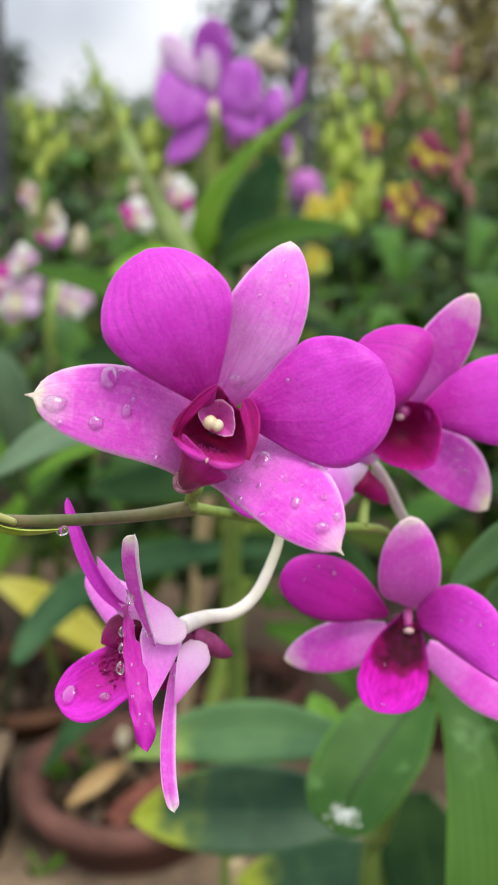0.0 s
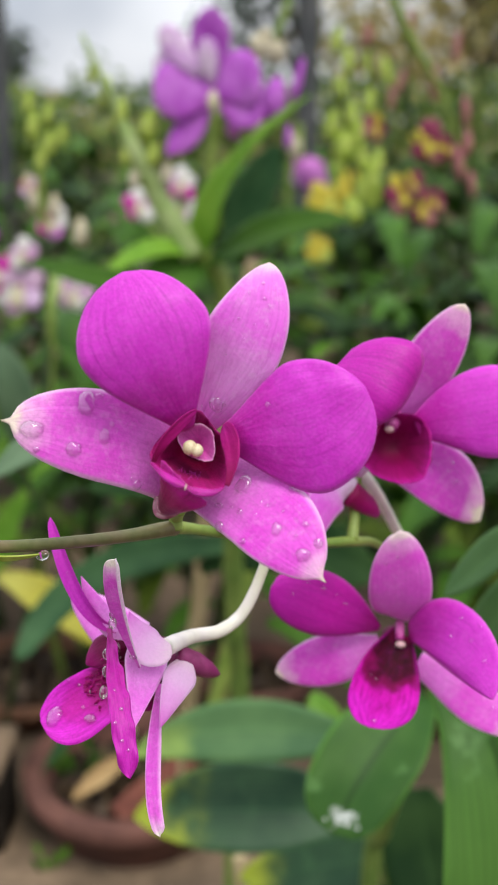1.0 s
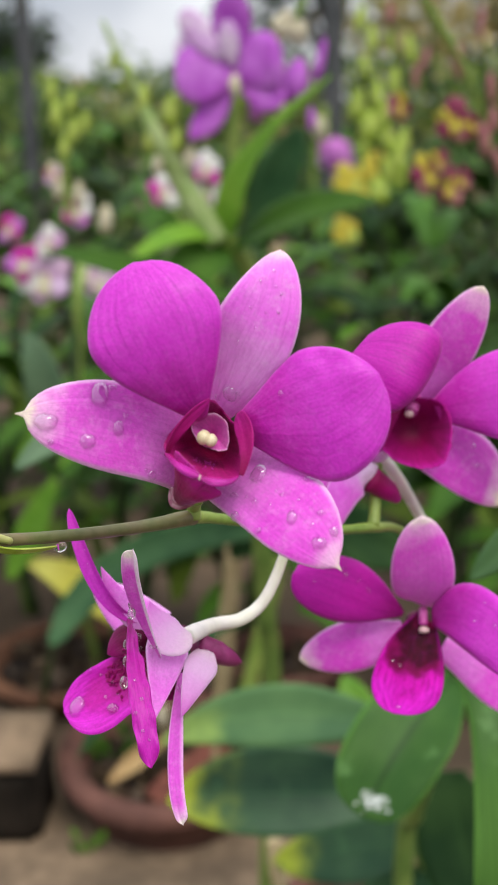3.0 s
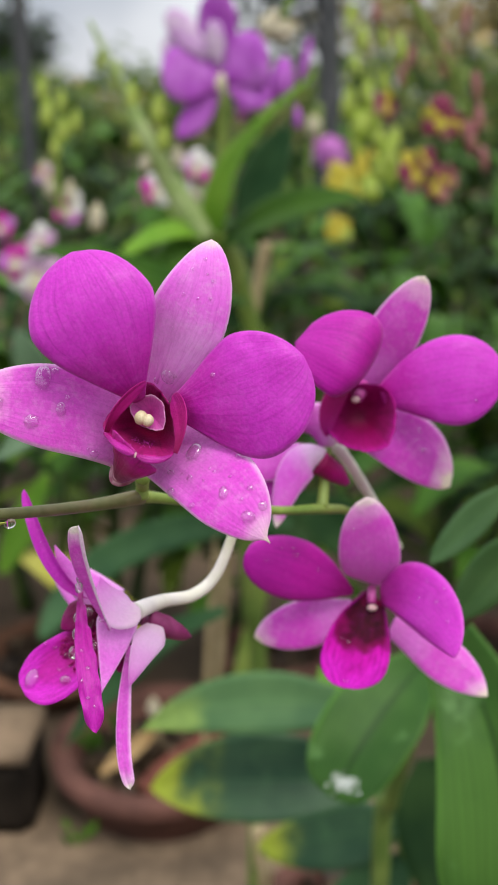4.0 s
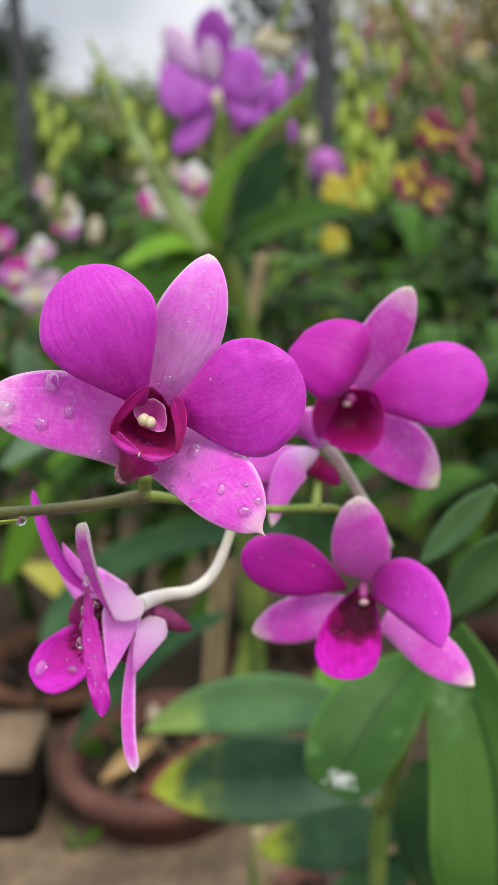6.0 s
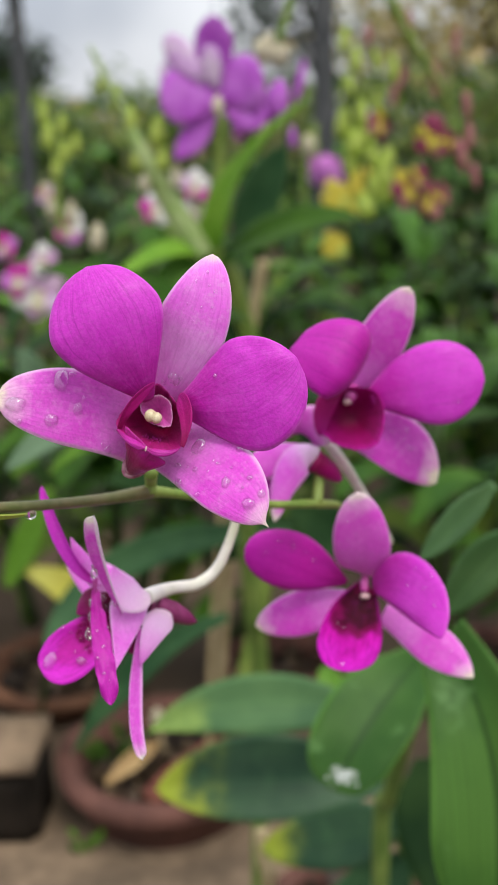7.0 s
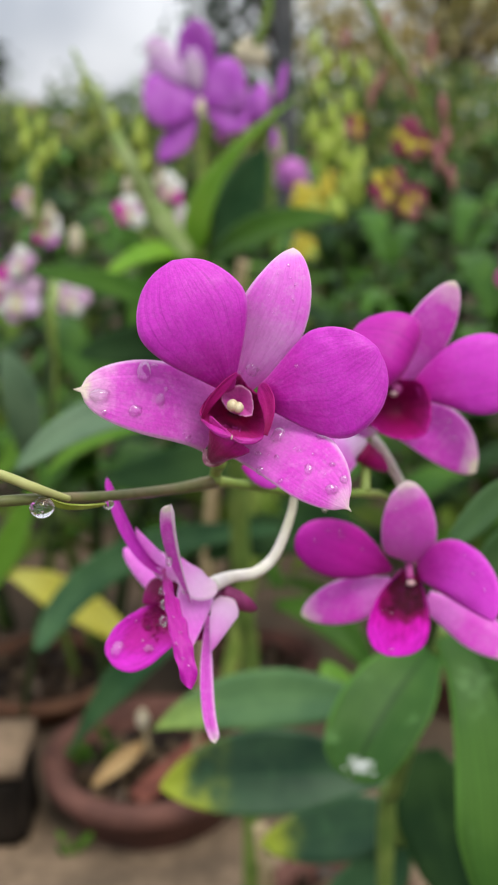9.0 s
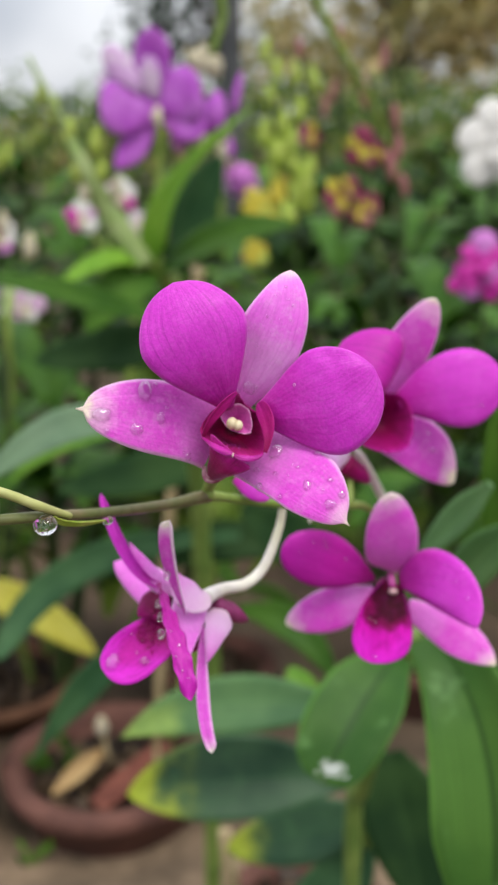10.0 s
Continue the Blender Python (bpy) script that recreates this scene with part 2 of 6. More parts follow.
# ---------------------------------------------------------------- materials
class Paint:
    """Shorthand for a node material."""

    def __init__(self, name):
        self.mat = bpy.data.materials.new(name)
        self.mat.use_nodes = True
        self.nt = self.mat.node_tree
        self.bsdf = self.nt.nodes["Principled BSDF"]
        self.out = self.nt.nodes["Material Output"]

    def node(self, kind, **values):
        nd = self.nt.nodes.new(kind)
        for key, value in values.items():
            nd.inputs[key].default_value = value
        return nd

    def link(self, a, b):
        self.nt.links.new(a, b)

    def noise(self, co, scale, detail=3.0, rough=0.55):
        nd = self.node("ShaderNodeTexNoise", Scale=scale, Detail=detail, Roughness=rough)
        if co is not None:
            self.link(co, nd.inputs["Vector"])
        return nd.outputs["Fac"]

    def ramp(self, fac, stops, smooth=True):
        nd = self.node("ShaderNodeValToRGB")
        el = nd.color_ramp.elements
        if smooth:
            nd.color_ramp.interpolation = "EASE"
        while len(el) < len(stops):
            el.new(0.5)
        for e, (pos, col) in zip(el, stops):
            e.position = pos
            e.color = (*col, 1) if not isinstance(col, (int, float)) else (col, col, col, 1)
        self.link(fac, nd.inputs["Fac"])
        return nd.outputs["Color"]

    def mix(self, fac, a, b, mode="MIX"):
        nd = self.node("ShaderNodeMix")
        nd.data_type, nd.blend_type = "RGBA", mode
        for value, socket in ((fac, nd.inputs["Factor"]), (a, nd.inputs[6]), (b, nd.inputs[7])):
            if isinstance(value, (int, float)):
                socket.default_value = value
            elif isinstance(value, tuple):
                socket.default_value = (*value, 1)
            else:
                self.link(value, socket)
        return nd.outputs[2]

    def math(self, op, a, b=0.5):
        nd = self.node("ShaderNodeMath")
        nd.operation = op
        for value, socket in ((a, nd.inputs[0]), (b, nd.inputs[1])):
            if isinstance(value, (int, float)):
                socket.default_value = value
            else:
                self.link(value, socket)
        return nd.outputs[0]

    def coords(self, which):
        return self.node("ShaderNodeTexCoord").outputs[which]

    def stretch(self, co, x, y, z=1.0):
        nd = self.node("ShaderNodeMapping")
        nd.inputs["Scale"].default_value = (x, y, z)
        self.link(co, nd.inputs["Vector"])
        return nd.outputs["Vector"]

    def split(self, co):
        nd = self.node("ShaderNodeSeparateXYZ")
        self.link(co, nd.inputs[0])
        return nd.outputs["X"], nd.outputs["Y"]

    def bump(self, height, strength, distance):
        nd = self.node("ShaderNodeBump", Strength=strength, Distance=distance)
        self.link(height, nd.inputs["Height"])
        self.link(nd.outputs["Normal"], self.bsdf.inputs["Normal"])
        return nd.outputs["Normal"]

    def colour(self, col, rough=0.5, spec=0.4):
        if isinstance(col, tuple):
            self.bsdf.inputs["Base Color"].default_value = (*col, 1)
        else:
            self.link(col, self.bsdf.inputs["Base Color"])
        self.bsdf.inputs["Roughness"].default_value = rough
        self.bsdf.inputs["Specular IOR Level"].default_value = spec

    def thin(self, col, share):
        """Lets part of the light through, as petals and leaves do."""
        tr, mx = self.node("ShaderNodeBsdfTranslucent"), self.node("ShaderNodeMixShader", Fac=share)
        if isinstance(col, tuple):
            tr.inputs["Color"].default_value = (*col, 1)
        else:
            self.link(col, tr.inputs["Color"])
        self.link(self.bsdf.outputs[0], mx.inputs[1])
        self.link(tr.outputs[0], mx.inputs[2])
        self.link(mx.outputs[0], self.out.inputs["Surface"])


def petal_paint(name, stops, rim, rim_share, vein, vein_share, speck, rough=0.42, through=0.25, rim_at=0.8, spec=0.3, fan_share=0.3, rough_skin=0.2,
                mottle=0.14, wobble=0.22, flank=0.0, lean=0.0):
    p = Paint(name)
    u, v = p.split(p.coords("UV"))
    uv, ob = p.coords("UV"), p.coords("Object")
    wob = p.noise(ob, 160, 2)
    edge = p.math("MULTIPLY", p.math("ABSOLUTE", p.math("SUBTRACT", v, 0.5 - lean)), 2.0)
    along = p.math("ADD", u, p.math("MULTIPLY", p.math("SUBTRACT", wob, 0.5), wobble))
    if flank:
        along = p.math("ADD", along, p.math("MULTIPLY", p.math("MULTIPLY", edge, edge), flank))
    col = p.ramp(along, stops)
    col = p.mix(p.math("MULTIPLY", p.ramp(edge, [(rim_at, 0.0), (1.0, 1.0)]), rim_share), col, rim)
    # veins run from foot to tip
    lines = p.ramp(p.noise(p.stretch(uv, 1.1, 16), 1.0, 1.0, 0.4), [(0.32, 1.0), (0.46, 0.0)])
    col = p.mix(p.math("MULTIPLY", lines, vein_share), col, vein)
    drift = p.math("MULTIPLY", p.noise(ob, 70, 2.0), 1.5)
    fade = p.ramp(p.noise(ob, 120, 2), [(0.30, 0.25), (0.6, 1.0)])
    for count, share, far in ((7.0, 1.0, 0.0), (15.0, 0.75, 0.38), (29.0, 0.5, 0.62)):
        line = p.math("FRACT", p.math("ADD", p.math("MULTIPLY", v, count), drift))
        fan = p.ramp(p.math("ABSOLUTE", p.math("SUBTRACT", line, 0.5)), [(0.0, 1.0), (0.0075 * count, 0.0)], False)
        grow = p.ramp(u, [(far, 0.0), (far + 0.16, 1.0)])
        fan = p.math("MULTIPLY", p.math("MULTIPLY", fan, fade), grow)
        col = p.mix(p.math("MULTIPLY", fan, fan_share * share), col, vein)
    # cloudy patches, finer along the veins
    cloud = p.ramp(p.noise(p.stretch(uv, 7, 16), 1.0, 4.0, 0.65), [(0.42, 0.0), (0.68, 1.0)])
    col = p.mix(p.math("MULTIPLY", cloud, mottle), col, vein)
    blot = p.ramp(p.noise(ob, 620, 4, 0.7), [(0.46, 0.0), (0.72, 1.0)])
    soft = p.ramp(p.noise(ob, 130, 2), [(0.35, 0.0), (0.7, 1.0)])
    col = p.mix(p.math("MULTIPLY", soft, speck * 0.5), col, rim)
    col = p.mix(p.math("MULTIPLY", blot, speck), col, rim)
    grain = p.noise(ob, 1700, 3)
    col = p.mix(rough_skin, col, p.ramp(grain, [(0.32, 0.45), (0.62, 1.0)]), "MULTIPLY")
    p.colour(col, rough, spec)
    p.bsdf.inputs["Sheen Weight"].default_value = 0.05
    hgt = p.math("ADD", p.math("MULTIPLY", grain, 0.35), p.math("MULTIPLY", p.noise(p.stretch(uv, 1.1, 16), 1.0, 1.0, 0.4), 0.45))
    p.bump(hgt, 0.6, 0.0004)
    p.thin(col, through)
    return p.mat


def leaf_paint(name, dark, light, rough=0.38, through=0.18, rib=0.25, spots=None, tip=None, spec=0.22, lines=0.15, margin=0.25):
    p = Paint(name)
    uv, ob = p.coords("UV"), p.coords("Object")
    u, v = p.split(uv)
    rnd = p.node("ShaderNodeObjectInfo").outputs["Random"]
    col = p.mix(p.ramp(p.noise(ob, 22, 4), [(0.3, 0.0), (0.7, 1.0)]), dark, light)
    streak = p.noise(p.stretch(uv, 1.2, 26), 1.0, 2)
    col = p.mix(0.35, col, p.ramp(streak, [(0.25, 0.55), (0.75, 1.0)]), "MULTIPLY")
    col = p.mix(0.3, col, p.ramp(rnd, [(0.0, 0.6), (1.0, 1.0)]), "MULTIPLY")
    side = p.math("ABSOLUTE", p.math("SUBTRACT", v, 0.5))
    fan = p.math("ADD", p.math("MULTIPLY", v, 15.0), p.math("MULTIPLY", p.noise(p.stretch(uv, 2.0, 3.0), 1.0, 1.0), 1.4))
    fan = p.ramp(p.math("ABSOLUTE", p.math("SUBTRACT", p.math("FRACT", fan), 0.5)), [(0.0, 1.0), (0.16, 0.0)])
    col = p.mix(p.math("MULTIPLY", fan, lines), col, tuple(c * 0.35 for c in dark))
    col = p.mix(p.math("MULTIPLY", p.ramp(side, [(0.455, 0.0), (0.495, 1.0)]), margin), col, tuple(min(1, c * 1.9) for c in light))
    mid = p.ramp(side, [(0.0, 1.0), (0.03 if rib > 0 else 0.05, 0.0)])
    col = p.mix(p.math("MULTIPLY", mid, abs(rib)), col, tuple(min(1, c * 1.5) for c in light) if rib > 0 else tuple(c * 0.4 for c in dark))
    if tip:
        where = p.ramp(p.math("ADD", u, p.math("MULTIPLY", p.math("SUBTRACT", p.noise(ob, 45, 3), 0.5), 0.5)), [(tip[1] - 0.06, 0.0), (tip[1] + 0.20, 1.0)])
        col = p.mix(where, col, tip[0])
    if spots:
        col = p.mix(p.ramp(p.noise(ob, 60, 3), [(0.60, 0.0), (0.72, 0.8)]), col, spots)
    p.colour(col, rough + 0.12, spec)
    p.bump(streak, 0.25, 0.0008)
    p.thin(p.mix(1.0, col, (1.0, 1.15, 0.55), "MULTIPLY"), through)
    return p.mat


def plain_paint(name, a, b, scale, rough=0.6, bump=0.3, depth=0.001, spec=0.3, through=0.0, fine=8.0):
    p = Paint(name)
    ob = p.coords("Object")
    big, small = p.noise(ob, scale, 4), p.noise(ob, scale * fine, 3)
    col = p.mix(p.ramp(big, [(0.3, 0.0), (0.7, 1.0)]), a, b)
    col = p.mix(0.4, col, p.ramp(small, [(0.2, 0.45), (0.75, 1.0)]), "MULTIPLY")
    p.colour(col, rough, spec)
    p.bump(p.math("ADD", small, big), bump, depth)
    if through:
        p.thin(col, through)
    return p.mat


PETAL = petal_paint("petal_magenta", [(0.0, (0.46, 0.004, 0.25)), (0.14, (0.57, 0.014, 0.43)), (0.5, (0.66, 0.036, 0.59)), (1.0, (0.65, 0.036, 0.58))],
                    (0.82, 0.20, 0.76), 0.45, (0.36, 0.004, 0.31), 0.20, 0.15, rim_at=0.93, fan_share=0.42, through=0.24)
PETAL_DEEP = petal_paint("petal_deep_magenta", [(0.0, (0.36, 0.002, 0.18)), (0.3, (0.50, 0.006, 0.34)), (1.0, (0.57, 0.010, 0.44))],
                         (0.68, 0.10, 0.58), 0.3, (0.26, 0.002, 0.22), 0.3, 0.10, rim_at=0.93, fan_share=0.4, through=0.24)
SEPAL = petal_paint("sepal_pink", [(0.0, (0.80, 0.20, 0.72)), (0.22, (0.80, 0.19, 0.74)), (0.5, (0.75, 0.060, 0.64)), (0.78, (0.77, 0.075, 0.66)), (0.9, (0.84, 0.42, 0.72)), (0.98, (0.86, 0.82, 0.60))],
                    (0.92, 0.68, 0.86), 0.75, (0.56, 0.03, 0.48), 0.14, 0.15, through=0.24, rim_at=0.87, fan_share=0.28, mottle=0.22)
SEPAL_DORSAL = petal_paint("sepal_pale_pink", [(0.0, (0.92, 0.26, 0.84)), (0.3, (0.95, 0.38, 0.92)), (0.62, (0.92, 0.17, 0.85)), (0.90, (0.92, 0.20, 0.84)), (1.0, (0.90, 0.66, 0.66))],
                           (0.94, 0.74, 0.90), 0.6, (0.62, 0.06, 0.56), 0.14, 0.20, through=0.10, rim_at=0.90, fan_share=0.25, rough_skin=0.1, mottle=0.30, wobble=0.3)
SEPAL_BACK = petal_paint("sepal_pale", [(0.0, (0.95, 0.76, 0.92)), (0.16, (0.94, 0.64, 0.92)), (0.36, (0.84, 0.26, 0.78)), (0.55, (0.80, 0.10, 0.72)), (0.86, (0.80, 0.14, 0.72)), (0.98, (0.88, 0.84, 0.70))],
                         (0.92, 0.62, 0.88), 0.6, (0.66, 0.16, 0.60), 0.10, 0.14, rim_at=0.8, fan_share=0.12)
SEPAL_STRIP = petal_paint("sepal_magenta_pink", [(0.0, (0.80, 0.16, 0.72)), (0.3, (0.76, 0.07, 0.67)), (0.72, (0.78, 0.10, 0.69)), (0.86, (0.88, 0.50, 0.80)), (0.95, (0.90, 0.87, 0.74))],
                          (0.94, 0.60, 0.90), 0.8, (0.58, 0.03, 0.50), 0.2, 0.14, rim_at=0.58, fan_share=0.2)
SEPAL_FOOT = petal_paint("sepal_white_foot", [(0.0, (0.92, 0.74, 0.82)), (0.3, (0.90, 0.60, 0.85)), (0.7, (0.86, 0.40, 0.80)), (1.0, (0.80, 0.18, 0.72))],
                         (0.96, 0.80, 0.94), 0.5, (0.80, 0.36, 0.74), 0.10, 0.1, through=0.42, rim_at=0.8, fan_share=0.08, rough_skin=0.08)
SEPAL_PLAIN = petal_paint("sepal_plain_pink", [(0.0, (0.88, 0.50, 0.82)), (0.35, (0.84, 0.28, 0.78)), (0.7, (0.82, 0.16, 0.73)), (1.0, (0.82, 0.20, 0.74))],
                          (0.92, 0.62, 0.88), 0.6, (0.62, 0.06, 0.54), 0.12, 0.14, rim_at=0.84, fan_share=0.2, through=0.2)
SEPAL_SMALL_TIP = petal_paint("sepal_pink_small_tip", [(0.0, (0.82, 0.22, 0.74)), (0.3, (0.80, 0.13, 0.71)), (0.82, (0.80, 0.09, 0.69)), (0.94, (0.85, 0.34, 0.75)), (1.0, (0.89, 0.78, 0.72))],
                              (0.90, 0.56, 0.84), 0.5, (0.56, 0.03, 0.48), 0.14, 0.15, rim_at=0.9, fan_share=0.25, through=0.2)
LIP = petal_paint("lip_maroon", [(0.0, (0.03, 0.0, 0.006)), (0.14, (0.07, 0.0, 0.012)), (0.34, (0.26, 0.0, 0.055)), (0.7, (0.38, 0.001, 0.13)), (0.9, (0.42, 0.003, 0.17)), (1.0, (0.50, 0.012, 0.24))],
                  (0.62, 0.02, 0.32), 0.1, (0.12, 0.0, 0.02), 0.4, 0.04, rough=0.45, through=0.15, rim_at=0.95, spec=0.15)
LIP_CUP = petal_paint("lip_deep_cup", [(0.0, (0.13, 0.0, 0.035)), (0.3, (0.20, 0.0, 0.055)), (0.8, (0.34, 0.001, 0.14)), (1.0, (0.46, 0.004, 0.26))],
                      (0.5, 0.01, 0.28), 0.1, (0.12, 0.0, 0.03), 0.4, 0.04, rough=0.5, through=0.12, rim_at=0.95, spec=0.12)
LIP_DARK = petal_paint("lip_dark_maroon", [(0.0, (0.08, 0.0, 0.02)), (0.6, (0.14, 0.0, 0.045)), (1.0, (0.30, 0.002, 0.14))],
                       (0.34, 0.004, 0.18), 0.4, (0.06, 0.0, 0.02), 0.3, 0.05, rough=0.5, through=0.08, spec=0.2)
LIP_SIDE = petal_paint("lip_crimson", [(0.0, (0.25, 0.0, 0.07)), (0.5, (0.35, 0.001, 0.14)), (1.0, (0.38, 0.003, 0.20))],
                       (0.56, 0.01, 0.28), 0.4, (0.24, 0.0, 0.08), 0.3, 0.05, rough=0.5, through=0.15, spec=0.2)
LIP_OUT = petal_paint("lip_outside", [(0.0, (0.46, 0.010, 0.26)), (0.25, (0.42, 0.004, 0.20)), (0.55, (0.30, 0.001, 0.10)), (0.85, (0.18, 0.0, 0.05)), (1.0, (0.24, 0.03, 0.10))],
                      (0.46, 0.02, 0.26), 0.4, (0.12, 0.0, 0.03), 0.4, 0.06, rough=0.36, through=0.10, spec=0.3)
LIP_RIM = petal_paint("lip_folded_rim", [(0.0, (0.42, 0.004, 0.22)), (0.5, (0.54, 0.018, 0.36)), (1.0, (0.46, 0.010, 0.28))],
                      (0.66, 0.06, 0.50), 0.5, (0.28, 0.001, 0.12), 0.3, 0.06, rough=0.34, through=0.18, rim_at=0.7, spec=0.35)
COLUMN_SKIN = petal_paint("column_hood", [(0.0, (0.52, 0.03, 0.28)), (0.4, (0.68, 0.08, 0.46)), (0.85, (0.74, 0.14, 0.54)), (1.0, (0.86, 0.40, 0.70))],
                          (0.70, 0.25, 0.55), 0.1, (0.34, 0.01, 0.20), 0.3, 0.10, rough=0.32, through=0.35, spec=0.35)
SEPAL_EDGED = petal_paint("sepal_white_edged", [(0.0, (0.82, 0.20, 0.74)), (0.3, (0.78, 0.08, 0.69)), (0.7, (0.80, 0.11, 0.71)), (0.82, (0.90, 0.56, 0.82)), (0.92, (0.92, 0.89, 0.76))],
                          (0.96, 0.86, 0.94), 0.95, (0.58, 0.03, 0.50), 0.2, 0.14, rim_at=0.70, fan_share=0.2, through=0.35, lean=0.22)
LIP_BRIGHT = petal_paint("lip_magenta", [(0.0, (0.14, 0.0, 0.04)), (0.2, (0.02, 0.0, 0.004)), (0.46, (0.04, 0.0, 0.010)), (0.60, (0.18, 0.001, 0.07)), (0.74, (0.58, 0.006, 0.40)), (1.0, (0.74, 0.020, 0.62))],
                         (0.50, 0.006, 0.36), 0.45, (0.10, 0.0, 0.02), 0.25, 0.06, rough=0.6, through=0.05, rim_at=0.8, spec=0.08, wobble=0.55, flank=0.16, mottle=0.4, fan_share=0.2)
LIP_OPEN = petal_paint("lip_open_magenta", [(0.0, (0.14, 0.0, 0.03)), (0.46, (0.28, 0.0, 0.09)), (0.64, (0.56, 0.005, 0.34)), (0.80, (0.74, 0.022, 0.61)), (1.0, (0.78, 0.035, 0.68))],
                       (0.72, 0.016, 0.58), 0.4, (0.26, 0.0, 0.10), 0.22, 0.08, rough=0.4, through=0.1, rim_at=0.6, spec=0.2, fan_share=0.14, wobble=0.5, flank=0.14, mottle=0.3)
CHIN = plain_paint("chin_brown_pink", (0.26, 0.05, 0.10), (0.56, 0.30, 0.34), 420, 0.22, 0.3, 0.0004, through=0.15, fine=3.0, spec=0.5)
SPUR = plain_paint("spur_dull_maroon", (0.15, 0.004, 0.06), (0.32, 0.05, 0.17), 130, 0.4, 0.15, 0.0003, through=0.1, fine=3.0)
COLUMN = plain_paint("column_pink", (0.40, 0.03, 0.24), (0.52, 0.12, 0.36), 300, 0.35, 0.1, 0.0003)
CAP = plain_paint("anther_cream", (0.62, 0.52, 0.30), (0.74, 0.66, 0.44), 500, 0.35, 0.15, 0.0003)
CAP_PINK = plain_paint("anther_pale_pink", (0.58, 0.36, 0.38), (0.70, 0.52, 0.48), 500, 0.35, 0.15, 0.0003)
STEM = plain_paint("stem_green", (0.125, 0.150, 0.045), (0.18, 0.135, 0.07), 60, 0.42, 0.25, 0.0004)
STEM_FRESH = plain_paint("stem_fresh_green", (0.14, 0.23, 0.035), (0.25, 0.33, 0.07), 60, 0.42, 0.2, 0.0004)
PEDICEL = plain_paint("pedicel_white", (0.78, 0.78, 0.58), (0.88, 0.82, 0.78), 55, 0.4, 0.12, 0.0002, through=0.12, fine=3.0)
PEDICEL_GREEN = plain_paint("pedicel_yellow_green", (0.40, 0.42, 0.14), (0.56, 0.54, 0.26), 45, 0.42, 0.12, 0.0002, fine=3.0)
BRACT = plain_paint("bract_lime", (0.36, 0.50, 0.04), (0.5, 0.58, 0.12), 90, 0.4, 0.2, 0.0003, through=0.3)


def water(flat):
    """Clear rain water; flat: a low drop on a petal, through which most of the light passes straight."""
    p = Paint("rain_water")
    p.colour((1.0, 1.0, 1.0), 0.02, 0.5)
    p.bsdf.inputs["IOR"].default_value = 1.33
    p.bsdf.inputs["Transmission Weight"].default_value = 1.0
    if flat:
        straight, shine = p.node("ShaderNodeBsdfTransparent"), p.node("ShaderNodeBsdfGlossy", Roughness=0.08)
        body, film, edge = p.node("ShaderNodeMixShader", Fac=0.5), p.node("ShaderNodeMixShader"), p.node("ShaderNodeLayerWeight", Blend=0.35)
        p.link(p.bsdf.outputs[0], body.inputs[1])
        p.link(straight.outputs[0], body.inputs[2])
        p.link(p.ramp(edge.outputs["Facing"], [(0.0, 0.07), (0.4, 0.26), (1.0, 0.85)]), film.inputs[0])
        p.link(body.outputs[0], film.inputs[1])
        p.link(shine.outputs[0], film.inputs[2])
        p.link(film.outputs[0], p.out.inputs["Surface"])
    return p.mat


WATER, DEW = water(False), water(True)


# ---------------------------------------------------------------- the orchid spray close to the eye
FACE = Matrix(((0.99985, -0.01745, -0.00000), (0.00481, 0.27560, -0.96126), (0.01678, 0.96112, 0.27564))).to_4x4()


def flower_at(parent, loc, label):
    """The middle of a flower: the short neck in which its petals meet. It faces the eye; x right, y up, z to the front, in mm."""
    me = blob((0, 0, -9 * MM), (2.8 * MM, 3.6 * MM), (0, 0, 1), lump=0.1)
    return part("flower", me, LIP, parent, label, Matrix.Translation(loc) @ FACE)


def petal(flower, name, b, m, t, n, wl, wr, material, label="", **shape):
    return part(name, sheet(b, m, t, n, wl, wr, unit=MM, **shape), material, flower, label)


# ---------------------------------------------------------------- leaves, pots and the nursery behind
def far_leaf_paint(name, a, b, c):
    p = Paint(name)
    isl = p.node("ShaderNodeNewGeometry").outputs["Random Per Island"]
    col = p.mix(p.ramp(p.noise(p.coords("Object"), 0.8, 3), [(0.35, 0.0), (0.65, 1.0)]), a, b)
    col = p.mix(p.ramp(isl, [(0.55, 0.0), (1.0, 0.8)]), col, c)
    p.colour(col, 0.5, 0.35)
    p.thin(p.mix(1.0, col, (1.1, 1.2, 0.6), "MULTIPLY"), 0.25)
    return p.mat


LEAF = leaf_paint("leaf_green", (0.034, 0.105, 0.010), (0.082, 0.185, 0.020), spec=0.12)
LEAF_NEAR = leaf_paint("leaf_wet_green", (0.036, 0.110, 0.018), (0.078, 0.180, 0.030), rough=0.28, spec=0.13, rib=-0.8, lines=0.3, margin=0.5, spots=(0.10, 0.21, 0.06))
LEAF_DEEP = leaf_paint("leaf_deep_green", (0.026, 0.082, 0.007), (0.056, 0.135, 0.013), through=0.15, spec=0.12)
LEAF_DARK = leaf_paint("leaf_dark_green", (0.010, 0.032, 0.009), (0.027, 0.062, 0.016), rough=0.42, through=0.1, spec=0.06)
LEAF_OLIVE = leaf_paint("leaf_olive_green", (0.075, 0.140, 0.012), (0.160, 0.230, 0.028), through=0.28, spec=0.12)
LEAF_BLUE = leaf_paint("leaf_blue_green", (0.024, 0.076, 0.028), (0.058, 0.136, 0.050), rough=0.36, through=0.1, spec=0.12)
